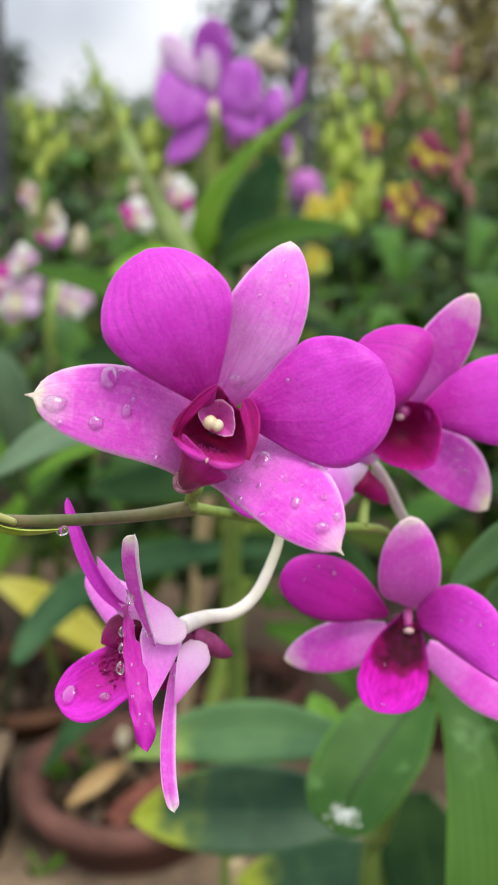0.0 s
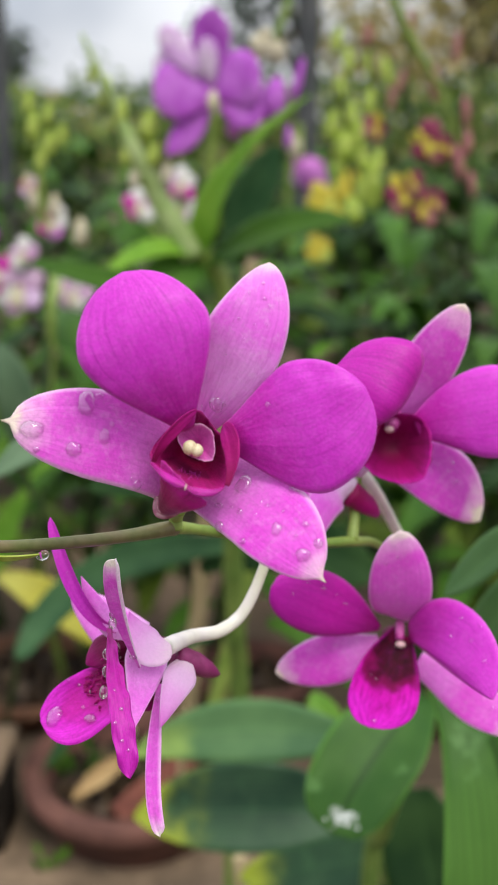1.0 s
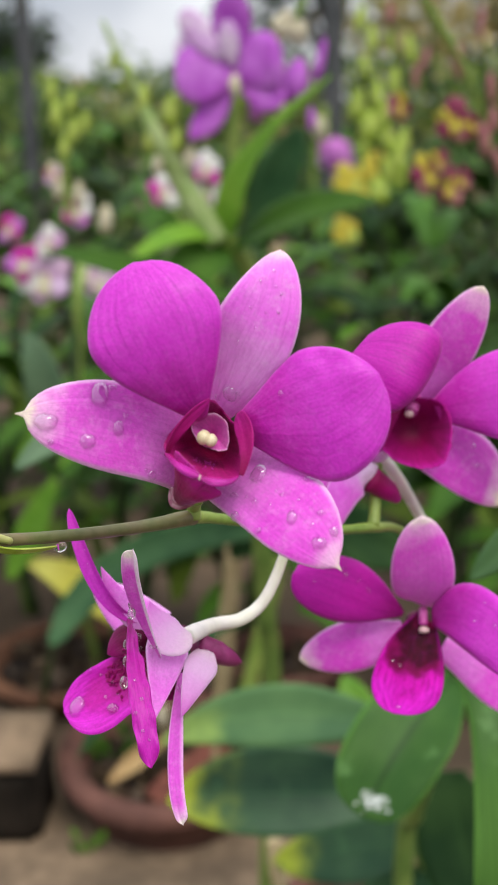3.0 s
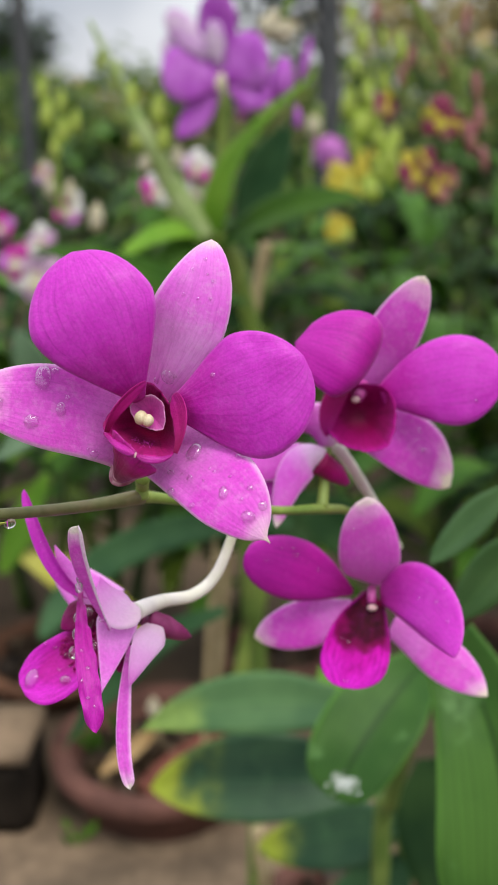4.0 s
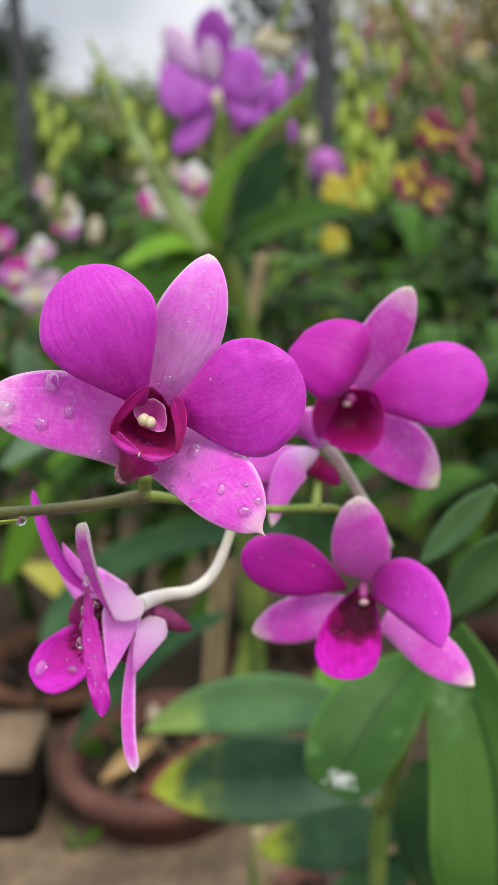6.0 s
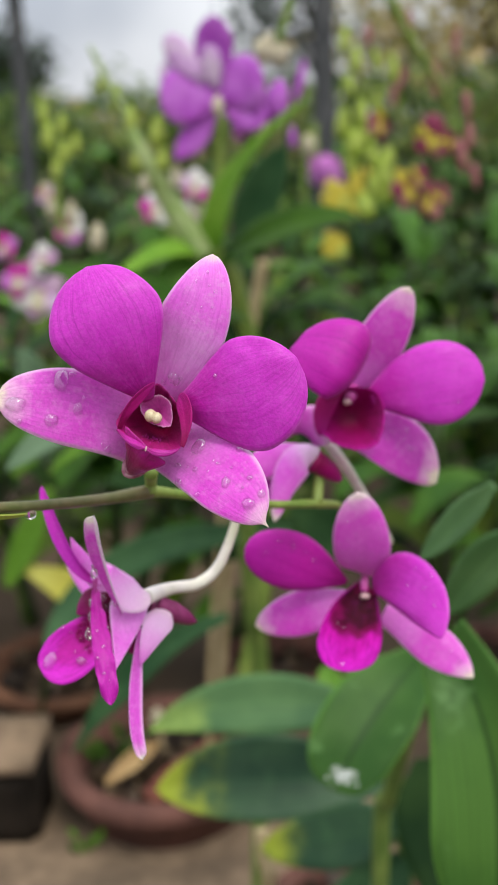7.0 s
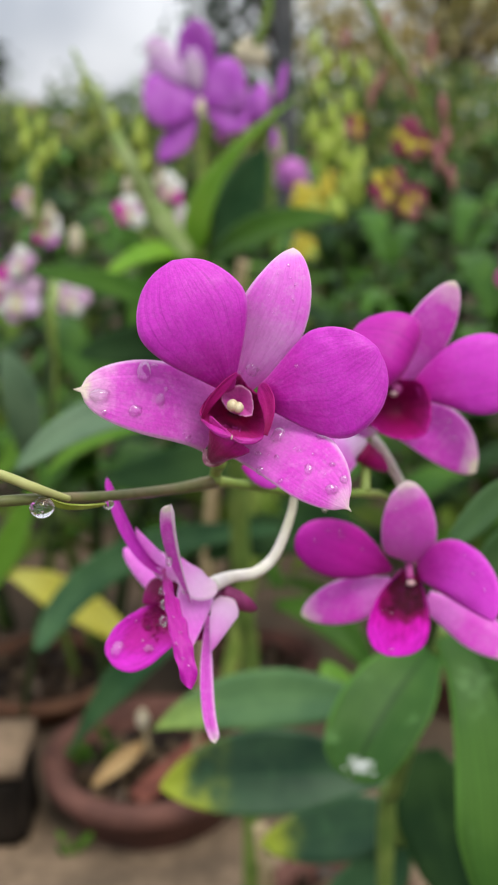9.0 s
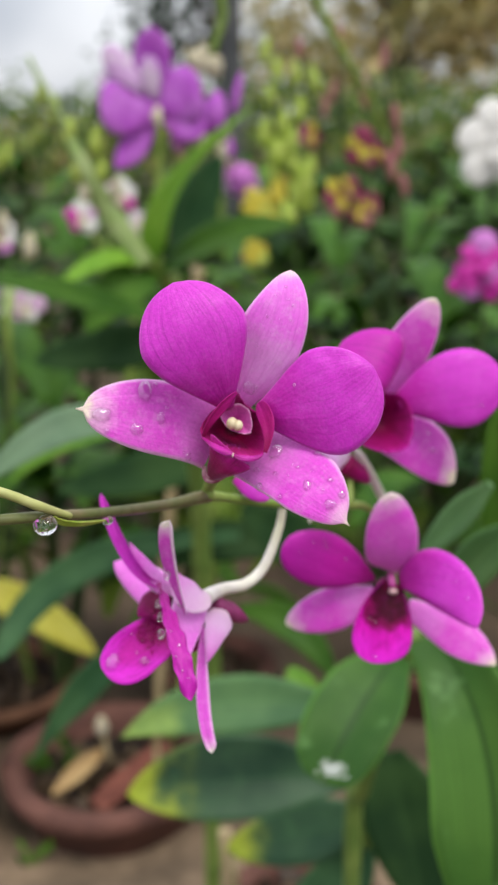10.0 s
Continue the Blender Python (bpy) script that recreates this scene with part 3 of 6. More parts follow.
LEAF_GREY = leaf_paint("leaf_grey_green", (0.080, 0.150, 0.080), (0.150, 0.240, 0.130), rough=0.36, through=0.2)
LEAF_BRIGHT = leaf_paint("leaf_bright_green", (0.18, 0.40, 0.025), (0.30, 0.52, 0.06), through=0.42)
BUD_PALE = plain_paint("spike_pale_green", (0.34, 0.48, 0.15), (0.50, 0.60, 0.27), 60, 0.45, 0.1, 0.001, through=0.3)
LEAF_SATIN = leaf_paint("leaf_satin_green", (0.065, 0.160, 0.045), (0.120, 0.240, 0.075), rough=0.3, spec=0.3)
LEAF_FRESH = leaf_paint("leaf_fresh_green", (0.090, 0.250, 0.018), (0.190, 0.380, 0.040), through=0.35)
LEAF_TIPPED = leaf_paint("leaf_yellow_tipped", (0.016, 0.056, 0.026), (0.046, 0.108, 0.046), rough=0.26, through=0.12, rib=0.3, spec=0.2, lines=0.45, margin=0.35, tip=((0.32, 0.38, 0.03), 0.76), spots=(0.045, 0.11, 0.045))
LEAF_PALE = leaf_paint("leaf_pale_patched", (0.046, 0.118, 0.046), (0.098, 0.195, 0.072), rough=0.38, through=0.12, spec=0.12, tip=((0.20, 0.30, 0.07), 0.70))
LEAF_YELLOW = leaf_paint("leaf_yellow", (0.44, 0.40, 0.04), (0.54, 0.52, 0.11), through=0.25)
LEAF_DRY = leaf_paint("leaf_dry", (0.36, 0.22, 0.09), (0.52, 0.36, 0.17), rough=0.7, through=0.1)
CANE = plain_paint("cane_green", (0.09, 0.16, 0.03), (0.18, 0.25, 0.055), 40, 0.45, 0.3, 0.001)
# cane green again, with the shade among the leaves put into its colour
CANE_SHADED = plain_paint("cane_shaded_green", (0.022, 0.045, 0.012), (0.05, 0.08, 0.02), 40, 0.5, 0.3, 0.001)
CANE_DRY = plain_paint("cane_straw", (0.34, 0.26, 0.13), (0.48, 0.38, 0.21), 40, 0.6, 0.3, 0.001)
BUD = plain_paint("bud_yellow_green", (0.37, 0.52, 0.05), (0.56, 0.66, 0.15), 60, 0.45, 0.1, 0.001, through=0.3)
BUD_CREAM = plain_paint("bud_cream", (0.62, 0.56, 0.34), (0.72, 0.66, 0.50), 60, 0.45, 0.1, 0.001, through=0.3)
BUD_PINK = plain_paint("bud_pink", (0.36, 0.11, 0.14), (0.48, 0.22, 0.20), 60, 0.45, 0.1, 0.001, through=0.25)
VIOLET = plain_paint("petal_violet", (0.48, 0.075, 0.57), (0.62, 0.19, 0.70), 60, 0.5, 0.1, 0.001, through=0.3)
LILAC = plain_paint("petal_lilac", (0.66, 0.32, 0.72), (0.86, 0.70, 0.86), 60, 0.5, 0.1, 0.001, through=0.3)
ROSE = plain_paint("petal_rose", (0.58, 0.14, 0.56), (0.70, 0.28, 0.68), 60, 0.5, 0.1, 0.001, through=0.3)
HOT = plain_paint("petal_hot_pink", (0.60, 0.02, 0.36), (0.66, 0.05, 0.44), 60, 0.5, 0.1, 0.001, through=0.3)
WHITE = plain_paint("petal_white", (0.78, 0.76, 0.72), (0.84, 0.82, 0.78), 50, 0.5, 0.1, 0.001, through=0.3)
BLUSH = plain_paint("petal_blush", (0.62, 0.34, 0.58), (0.76, 0.58, 0.70), 60, 0.5, 0.1, 0.001, through=0.3)
MAROON = plain_paint("petal_maroon", (0.20, 0.015, 0.06), (0.36, 0.06, 0.13), 70, 0.5, 0.1, 0.001, through=0.25)
GOLD = plain_paint("petal_gold", (0.56, 0.46, 0.03), (0.66, 0.56, 0.08), 60, 0.5, 0.1, 0.001, through=0.3)
CLAY = plain_paint("terracotta", (0.082, 0.036, 0.027), (0.155, 0.068, 0.050), 24, 0.85, 0.5, 0.002)
CLAY_RED = plain_paint("terracotta_red", (0.12, 0.036, 0.024), (0.21, 0.070, 0.046), 30, 0.85, 0.5, 0.002)
CLAY_ORANGE = plain_paint("terracotta_orange", (0.095, 0.042, 0.023), (0.18, 0.084, 0.044), 24, 0.85, 0.5, 0.002)
PLASTIC = plain_paint("black_plastic", (0.010, 0.008, 0.006), (0.024, 0.018, 0.013), 20, 0.9, 0.4, 0.002, spec=0.1)
COMPOST = plain_paint("bark_compost", (0.010, 0.007, 0.005), (0.045, 0.030, 0.019), 60, 0.9, 1.0, 0.006)
CHIPS = far_leaf_paint("bark_litter", (0.03, 0.02, 0.013), (0.10, 0.06, 0.035), (0.20, 0.14, 0.08))
SOIL = plain_paint("sandy_soil", (0.045, 0.032, 0.021), (0.18, 0.125, 0.080), 2.6, 0.92, 0.7, 0.006, fine=37.0)
BLOCK = plain_paint("weathered_concrete", (0.10, 0.072, 0.046), (0.27, 0.190, 0.120), 12, 0.9, 0.6, 0.003)
FLECK_WHITE = plain_paint("white_fleck", (0.40, 0.46, 0.38), (0.68, 0.70, 0.66), 220, 0.8, 0.3, 0.001)
POST = plain_paint("grey_wood", (0.05, 0.052, 0.055), (0.10, 0.10, 0.10), 14, 0.8, 0.5, 0.003)
BARK = plain_paint("tree_bark", (0.035, 0.028, 0.022), (0.08, 0.065, 0.05), 5, 0.9, 0.8, 0.01)


def leaf(plant, b, m, t, n, wl, wr, material, label="", **shape):
    keys = dict(um=0.45, base=0.3, q=2.0, r=1.5, cup=0.1, fold=0.12, thick=0.0012, nu=18, nv=8, wave=0.04)
    keys.update(shape)
    return part("leaf", sheet(b, m, t, n, wl, wr, **keys), material, plant, label)


def bud(plant, loc, across, tall, along, material, label=""):
    return part("bud", blob((0, 0, 0), (across, tall), along, lump=0.08, drop=0.35, rings=8, sides=10, seed=loc[0] * 40), material, plant, label, Matrix.Translation(loc))


def blossom(plant, loc, face, size, petals, lip, label, spread=1.0, turn=0.0):
    """A small open flower. petals: one material for each, round the middle; lip: the material of its lip."""
    q = Vector(face).normalized().to_track_quat("Z", "Y").to_matrix().to_4x4()
    core = part("flower", blob((0, 0, 0), (0.13 * size, 0.16 * size), (0, 0, 1), rings=6, sides=8), lip, plant, label, Matrix.Translation(loc) @ q)
    count = len(petals)
    for i, material in enumerate(petals):
        a = radians(90 + turn + 360 * i / count)
        d, s = Vector((math.cos(a), math.sin(a), 0)), size * spread * (1 + 0.12 * math.sin(i * 2.3 + loc[0] * 50))
        wide = s * (0.30 if i % 2 else 0.23)
        part("petal", sheet(d * 0.08 * s, d * 0.34 * s + Vector((0, 0, 0.05 * s)), d * 0.62 * s + Vector((0, 0, -0.02 * s)), (0, 0, 1), wide, wide, um=0.58, base=0.3,
                            q=2.2, r=1.9, cup=-0.15, thick=0.0006, nu=8, nv=6, wave=0.1, seed=i + loc[0] * 10), material, core)
    part("lip", sheet((0, -0.05 * size, 0.04 * size), (0, -0.2 * size, 0.18 * size), (0, -0.42 * size, 0.12 * size), (0, 0.5, 1), 0.16 * size, 0.16 * size, um=0.6,
                      base=0.5, cup=0.3, thick=0.0006, nu=8, nv=6, wave=0.1), lip, core)
    return core


def pot(loc, radius, tall, label, material, fill=True, lean=(0, 0), category="flower pot", group="clay pots on the ground"):
    """A tapered pot with a thick rolled rim, filled with bark."""
    th = radius * 0.20
    ob = thing("flower_pot", loc, label, category, group)
    ob.rotation_euler = (radians(lean[0]), radians(lean[1]), 0)
    r0 = radius * 0.70
    prof = [(r0 * 0.3, 0), (r0, 0), (r0 + 0.004, 0.004), (radius * 0.90, tall * 0.74), (radius * 0.985, tall * 0.76), (radius, tall * 0.80), (radius, tall * 0.96), (radius * 0.975, tall),
            (radius - th * 0.7, tall), (radius - th, tall * 0.97), (radius - th * 1.1, tall * 0.8), (r0 * 0.9, tall * 0.3), (0.002, tall * 0.28)]
    part("body", lathe(prof, lump=0.012, seed=loc[0] * 9), material, ob)
    if fill:
        rad = radius - th * 1.15
        verts, faces, rings, sides = [(0, 0, tall * 0.66)], [], 7, 30
        for i in range(1, rings + 1):
            for k in range(sides):
                a = 2 * math.pi * k / sides
                x, y = rad * i / rings * math.cos(a), rad * i / rings * math.sin(a)
                verts.append((x, y, tall * 0.66 + 0.010 * noise.noise((x * 60, y * 60, loc[0]))))
        faces += [(0, 1 + k, 1 + (k + 1) % sides) for k in range(sides)]
        for i in range(rings - 1):
            for k in range(sides):
                a, b = 1 + i * sides + k, 1 + i * sides + (k + 1) % sides
                faces.append((a, a + sides, b + sides, b))
        me = bpy.data.meshes.new("fill")
        me.from_pydata(verts, [], faces)
        part("compost", smoothed(me), COMPOST, ob, "dark bark compost")
        gen, verts, faces = np.random.default_rng(int(abs(loc[0]) * 1e4)), [], []
        cube = np.array([(x, y, z) for x in (-1, 1) for y in (-1, 1) for z in (-1, 1)], float)
        for k in range(110):
            a, d, size = gen.uniform(0, 6.283), rad * gen.uniform(0, 1) ** 0.5 * 0.93, gen.uniform(0.003, 0.009)
            turn = np.array(Euler(gen.uniform(-1.5, 1.5, 3)).to_matrix())
            box = (cube * (size, size * 0.6, size * 0.3) * gen.uniform(0.7, 1.2, (8, 3))) @ turn.T + (d * math.cos(a), d * math.sin(a), tall * 0.66 + gen.uniform(0.002, 0.010))
            n = len(verts)
            verts.extend(map(tuple, box))
            faces += [tuple(n + i for i in q) for q in ((0, 1, 3, 2), (4, 6, 7, 5), (0, 4, 5, 1), (2, 3, 7, 6), (0, 2, 6, 4), (1, 5, 7, 3))]
        me = bpy.data.meshes.new("chips")
        me.from_pydata(verts, [], faces)
        tagged(part("bark_litter", me, CHIPS, ob, "loose brown bark chips"), kind="stuff")
    return ob


def foliage(name, count, place, size, material, label, category, seed, droop=0.4):
    """A mass of small folded leaves that nobody could count; place(rng) gives a point."""
    rng = np.random.default_rng(seed)
    base = np.array([(0, 0, 0), (0.5, 0.28, 0.05), (0.5, 0, -0.06), (0.5, -0.28, 0.05), (1, 0, -0.12)])
    verts, faces = [], []
    for i in range(count):
        p, s = np.array(place(rng)), size * rng.uniform(0.6, 1.4)
        yaw, pitch, roll = rng.uniform(0, 6.283), rng.normal(-droop, 0.6), rng.uniform(-0.8, 0.8)
        rot = np.array((Matrix.Rotation(yaw, 3, "Z") @ Matrix.Rotation(-pitch, 3, "Y") @ Matrix.Rotation(roll, 3, "X")))
        k = len(verts)
        verts.extend((base * s) @ rot.T + p)
        faces += [(k, k + 2, k + 1), (k, k + 3, k + 2), (k + 1, k + 2, k + 4), (k + 2, k + 3, k + 4)]
    me = bpy.data.meshes.new(name)
    me.from_pydata([tuple(v) for v in verts], [], faces)
    me.materials.append(material)
    return tagged(new(name, me), label, category, "", "stuff")


FAR_GREEN = far_leaf_paint("far_leaves_green", (0.024, 0.062, 0.009), (0.085, 0.155, 0.022), (0.32, 0.40, 0.08))
FAR_OLIVE = far_leaf_paint("far_leaves_olive", (0.22, 0.22, 0.095), (0.40, 0.31, 0.13), (0.58, 0.42, 0.20))
FAR_DARK = far_leaf_paint("far_leaves_dark", (0.022, 0.036, 0.028), (0.04, 0.06, 0.04), (0.07, 0.09, 0.06))

# the ground, one sheet to the horizon
ground_bm = bmesh.new()
bmesh.ops.create_grid(ground_bm, x_segments=60, y_segments=60, size=60)
for vert in ground_bm.verts:
    d = vert.co.length
    vert.co.x, vert.co.y = vert.co.x * (0.02 + 0.98 * min(1, d / 60) ** 1.5), vert.co.y * (0.02 + 0.98 * min(1, d / 60) ** 1.5)
    vert.co.z = 0.006 * noise.noise(vert.co * 9)
ground_me = bpy.data.meshes.new("ground")
ground_bm.to_mesh(ground_me)
ground_bm.free()
ground_me.materials.append(SOIL)
tagged(new("ground", smoothed(ground_me)), "bare sandy brown soil of the nursery", "ground", "", "structure")


spray = thing("orchid_spray", (-0.05626, 0.165, 0.54989), "magenta orchid spray with rain-wet open flowers on one green stem", "orchid")
part("cane", tube([(-0.09874, 0.005, -0.54989), (-0.09374, 0.003, -0.34989), (-0.08574, 0.001, -0.11989), (-0.06874, 0, -0.01989), (-0.03374, 0, -0.00789), (0, 0, 0)], [0.00600, 0.00600, 0.00500, 0.00300, 0.00160, 0.00120]), CANE, spray, "green cane that carries the spray")
part("stem", tube([(0, 0, 0), (0.01011, 0.005, -0.00128), (0.02296, 0.018, -0.00568), (0.03518, 0.03, -0.00889), (0.04529, 0.039, -0.0103)], [0.00115, 0.00112, 0.00110, 0.00120, 0.00160]), STEM, spray, "brownish green arching flower stem")
part("stem", tube([(0.04529, 0.039, -0.0103), (0.0493, 0.043, -0.01224), (0.05793, 0.05, -0.01619), (0.07223, 0.057, -0.02057), (0.08296, 0.071, -0.02571), (0.09061, 0.085, -0.03216), (0.10105, 0.103, -0.04772)], [0.00140, 0.00110, 0.00110, 0.00100, 0.00120, 0.00100, 0.00080]), STEM_FRESH, spray, "fresh green end of the stem")
part("pedicel", tube([(0.04529, 0.0385, -0.0103), (0.04556, 0.038, -0.00759), (0.04668, 0.031, -0.00315)], [0.00150, 0.00130, 0.00160]), STEM_FRESH, spray)
part("pedicel", tube([(0.06396, 0.053, -0.01806), (0.0628, 0.053, -0.0245), (0.05885, 0.051, -0.03351), (0.05409, 0.0475, -0.03655), (0.04872, 0.04166, -0.03500), (0.04573, 0.03625, -0.03365), (0.04354, 0.03219, -0.03294)], [0.00095, 0.00108, 0.00130, 0.00142, 0.00148, 0.00175, 0.00190]), PEDICEL, spray, "white curved pedicel")
part("pedicel", tube([(0.10468, 0.105, -0.05025), (0.09655, 0.097, -0.03314), (0.09018, 0.091, -0.02087), (0.08542, 0.091, -0.01477)], [0.00115, 0.00128, 0.00148, 0.00175]), PEDICEL, spray, "white curved pedicel")
part("pedicel", tube([(0.08296, 0.071, -0.02542), (0.08365, 0.075, -0.02052), (0.08408, 0.079, -0.0132)], [0.00140, 0.00130, 0.00150]), STEM_FRESH, spray)
part("pedicel", tube([(0.10105, 0.103, -0.04772), (0.10135, 0.099, -0.05101), (0.09898, 0.089, -0.05261)], [0.00100, 0.00130, 0.00180]), PEDICEL, spray)
part("pedicel", tube([(0.00049, 0.001, 0.00714), (0.00658, 0.002, 0.00444), (0.01154, 0.004, 0.00128), (0.01675, 0.01, -0.00319)], [0.00100, 0.00100, 0.00100, 0.00060]), PEDICEL_GREEN, spray, "pale yellow-green pedicel")
part("bract", sheet((0.01387, 0.006, -0.0017), (0.01734, 0.009, -0.00419), (0.02347, 0.015, -0.00623), (0, -0.8, -0.5), 0.0008, 0.0011, um=0.4, base=0.5, thick=0.0003, cup=0.5), BRACT, spray, "lime-green bract under the stem")
part("water_drop", blob((0.01227, 0.0045, -0.00286), (0.0025, 0.0021), (0, 0, -1), lump=0.03), WATER, spray, "hanging rain drop under the stem")
part("water_drop", blob((0.02384, 0.016, -0.00688), (0.0009, 0.0012), (0.8, 0, 0.5)), WATER, spray, "small rain drop")
part("bud", blob((0.00413, -0.002, 0.00401), (0.0011, 0.004), (0.1, 0, 1), drop=0.4), STEM, spray)

flower = flower_at(spray, (0.0505, 0.0133, 0.01387), "open magenta flower facing forward, rain drops on its sepals")
petal(flower, "sepal", (1.03, 3.75, -5.53), (9.85, 16.68, 5.42), (12.77, 29.73, 7.2), (0, 0, 1), 8.56, 5.28, SEPAL_DORSAL, label="pale pink dorsal sepal with a cream tip", um=0.44, base=0.42, q=1.62, r=1.75, cup=-0.12, wave=0.05, seed=1, nu=30, nv=16)
petal(flower, "sepal", (-3.26, -2.39, -4.99), (-13.88, 2.22, 2.99), (-31.11, 4.84, 4.46), (0.05, 0.15, 1), 7.74, 7.57, SEPAL, label="pale pink side sepal with a cream tip", um=0.49, base=0.95, q=2.09, r=2.26, apex=0.04, cup=-0.1, wave=0.05, seed=2, nu=30, nv=16)
petal(flower, "sepal", (1.16, -6.03, -4.35), (10.95, -12.35, 7.03), (21.27, -21.24, 9.96), (-0.05, 0.25, 1), 8.87, 4.89, SEPAL, label="pale pink side sepal with a cream tip", um=0.58, base=0.95, q=1.55, r=1.90, apex=0.05, cup=-0.1, wave=0.05, seed=3, nu=30, nv=16)
petal(flower, "petal", (-0.67, 3.17, 3.29), (-5.73, 15.77, 12.66), (-10.38, 28.02, 9.53), (0.05, -0.05, 1), 11.34, 10.35, PETAL, label="round deep magenta petal", um=0.59, base=0.11, foot=1.1, q=1.39, r=2.62, cup=-0.16, wave=0.05, seed=4, nu=34, nv=20)
petal(flower, "petal", (4.96, 2.09, 1.77), (18.24, 5.52, 9.71), (27.62, 9.68, 10.53), (-0.12, 0, 1), 8.79, 13.10, PETAL, label="round deep magenta petal", um=0.48, base=0.20, foot=1.15, q=1.56, r=2.11, cup=-0.16, wave=0.05, seed=5, nu=34, nv=20)
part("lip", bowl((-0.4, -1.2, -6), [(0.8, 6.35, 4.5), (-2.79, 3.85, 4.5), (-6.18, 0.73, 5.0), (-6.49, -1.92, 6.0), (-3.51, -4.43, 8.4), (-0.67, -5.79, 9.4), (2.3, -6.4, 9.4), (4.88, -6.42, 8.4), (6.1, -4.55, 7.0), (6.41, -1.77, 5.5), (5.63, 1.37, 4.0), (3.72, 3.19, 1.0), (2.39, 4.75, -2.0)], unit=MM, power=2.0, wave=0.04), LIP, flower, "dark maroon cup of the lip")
petal(flower, "side_lobe", (-6.3, -2.0, 5.6), (-3.75, 2.3, 7), (0.85, 6.4, 6.2), (0.45, -0.35, 0.8), 0.85, 1.35, LIP_SIDE, label="upright crimson side lobe of the lip", um=0.6, base=0.45, q=2.6, r=2.0, cup=0.25, wave=0.14, seed=8, nu=26)
petal(flower, "side_lobe", (5.7, -5.9, 8.0), (6.6, -0.7, 6.7), (5.2, 4.0, 3.4), (-0.45, -0.15, 0.9), 1.6, 1.9, LIP_SIDE, label="upright crimson side lobe of the lip", um=0.70, base=0.26, foot=1.6, q=2.4, r=2.0, cup=0.22, wave=0.16, seed=7, nu=26)
petal(flower, "lip_lobe", (-0.6, -5.6, 9.3), (-2.9, -8.0, 6.9), (-5.5, -10.6, 1.2), (0, 0.1, 1), 4.5, 5.8, LIP_OUT, label="dark crimson front of the lip", um=0.1, base=0.92, q=1.2, r=1.0, cup=-0.2, wave=0.10, seed=9, end=0.2, nu=28, nv=18)
petal(flower, "lip_rim", (-6.45, -2.2, 6.6), (-3.3, -4.55, 9.2), (-0.6, -5.85, 10.1), (0.1, 0.35, 1), 0.65, 0.80, LIP_RIM, label="folded magenta rim of the lip", um=0.55, base=0.35, q=2.4, r=1.5, cup=-0.35, wave=0.22, seed=10)
petal(flower, "lip_rim", (-0.75, -5.8, 10.1), (2.2, -6.75, 10.2), (5.3, -6.2, 8.9), (0.1, 0.35, 1), 0.55, 0.75, LIP_RIM, label="folded magenta rim of the lip", um=0.4, base=0.45, q=2.4, r=1.5, cup=-0.35, wave=0.22, seed=16)
part("notch", blob(Vector((-0.72, -5.95, 10.3)) * MM, (0.20 * MM, 0.50 * MM), (0.3, 1, 0)), CAP_PINK, flower, label="cream notch in the rim of the lip")
petal(flower, "chin", (-6.3, -8.3, -0.6), (-5.5, -10.9, 1.2), (-1.9, -10.4, 0.4), (-0.2, -0.3, 1), 0.75, 0.60, CHIN, label="brownish pink wet chin under the lip", um=0.5, base=0.6, q=2.2, r=1.6, cup=0.5, wave=0.3, seed=17, thick=0.0006, nu=30)
part("column", bowl((0.75, 0.8, 0.6), [(-2.40, 2.5, 3.0), (-1.12, 3.53, 3.2), (0.29, 4.06, 3.2), (1.8, 4.0, 3.2), (3.28, 2.64, 3.4), (3.69, 0.59, 3.8), (3.44, -1.75, 4.2), (2.36, -2.10, 4.4), (0.6, -1.65, 3.8), (-0.9, -0.95, 3.4), (-2.1, 0.60, 3.0)], unit=MM, power=1.5, thick=0.0005, wave=0.06), COLUMN_SKIN, flower, "translucent pink hood of the column")
part("anther_cap", blob(Vector((-0.36, 0.20, 4.6)) * MM, (1.18 * MM, 1.25 * MM), (0.3, 1, 0.2), lump=0.05), CAP, flower, "cream two-lobed anther cap")
part("anther_cap", blob(Vector((0.80, -0.30, 4.6)) * MM, (1.05 * MM, 1.12 * MM), (0.3, 1, 0.2), lump=0.05, seed=3), CAP, flower, "cream two-lobed anther cap")
crest(flower, (-2.7, -3.5), (1.0, -4.8), 0.6, 40, 0.10, LIP_RIM, 5)
rain(flower, ((-17.31, 7.53, 1.48, 1.55), (-26.07, 3.40, 2.03, 0.72), (-14.38, 2.02, 0.98, 1.40), (-19.26, 0.11, 1.33, 0.95), (-9.50, -6.03, 0.90, 1.00), (-13.28, 3.98, 0.51, 1.00), (-25.25, 0.04, 0.55, 1.00), (-15.36, 8.72, 0.78, 0.70), (-10.29, -5.04, 0.34, 1.00), (3.78, 7.25, 1.36, 1.05), (8.29, -6.10, 1.56, 1.15), (13.62, -12.73, 0.90, 1.35), (20.21, -15.04, 0.74, 1.20), (8.19, -14.85, 0.58, 1.00), (4.26, -9.50, 0.86, 0.60), (7.66, -10.28, 0.55, 1.10), (4.36, -12.80, 0.90, 1.00), (12.12, -9.33, 0.42, 1.00), (18.17, -12.08, 0.58, 0.90), (16.47, -6.92, 1.01, 0.50),))
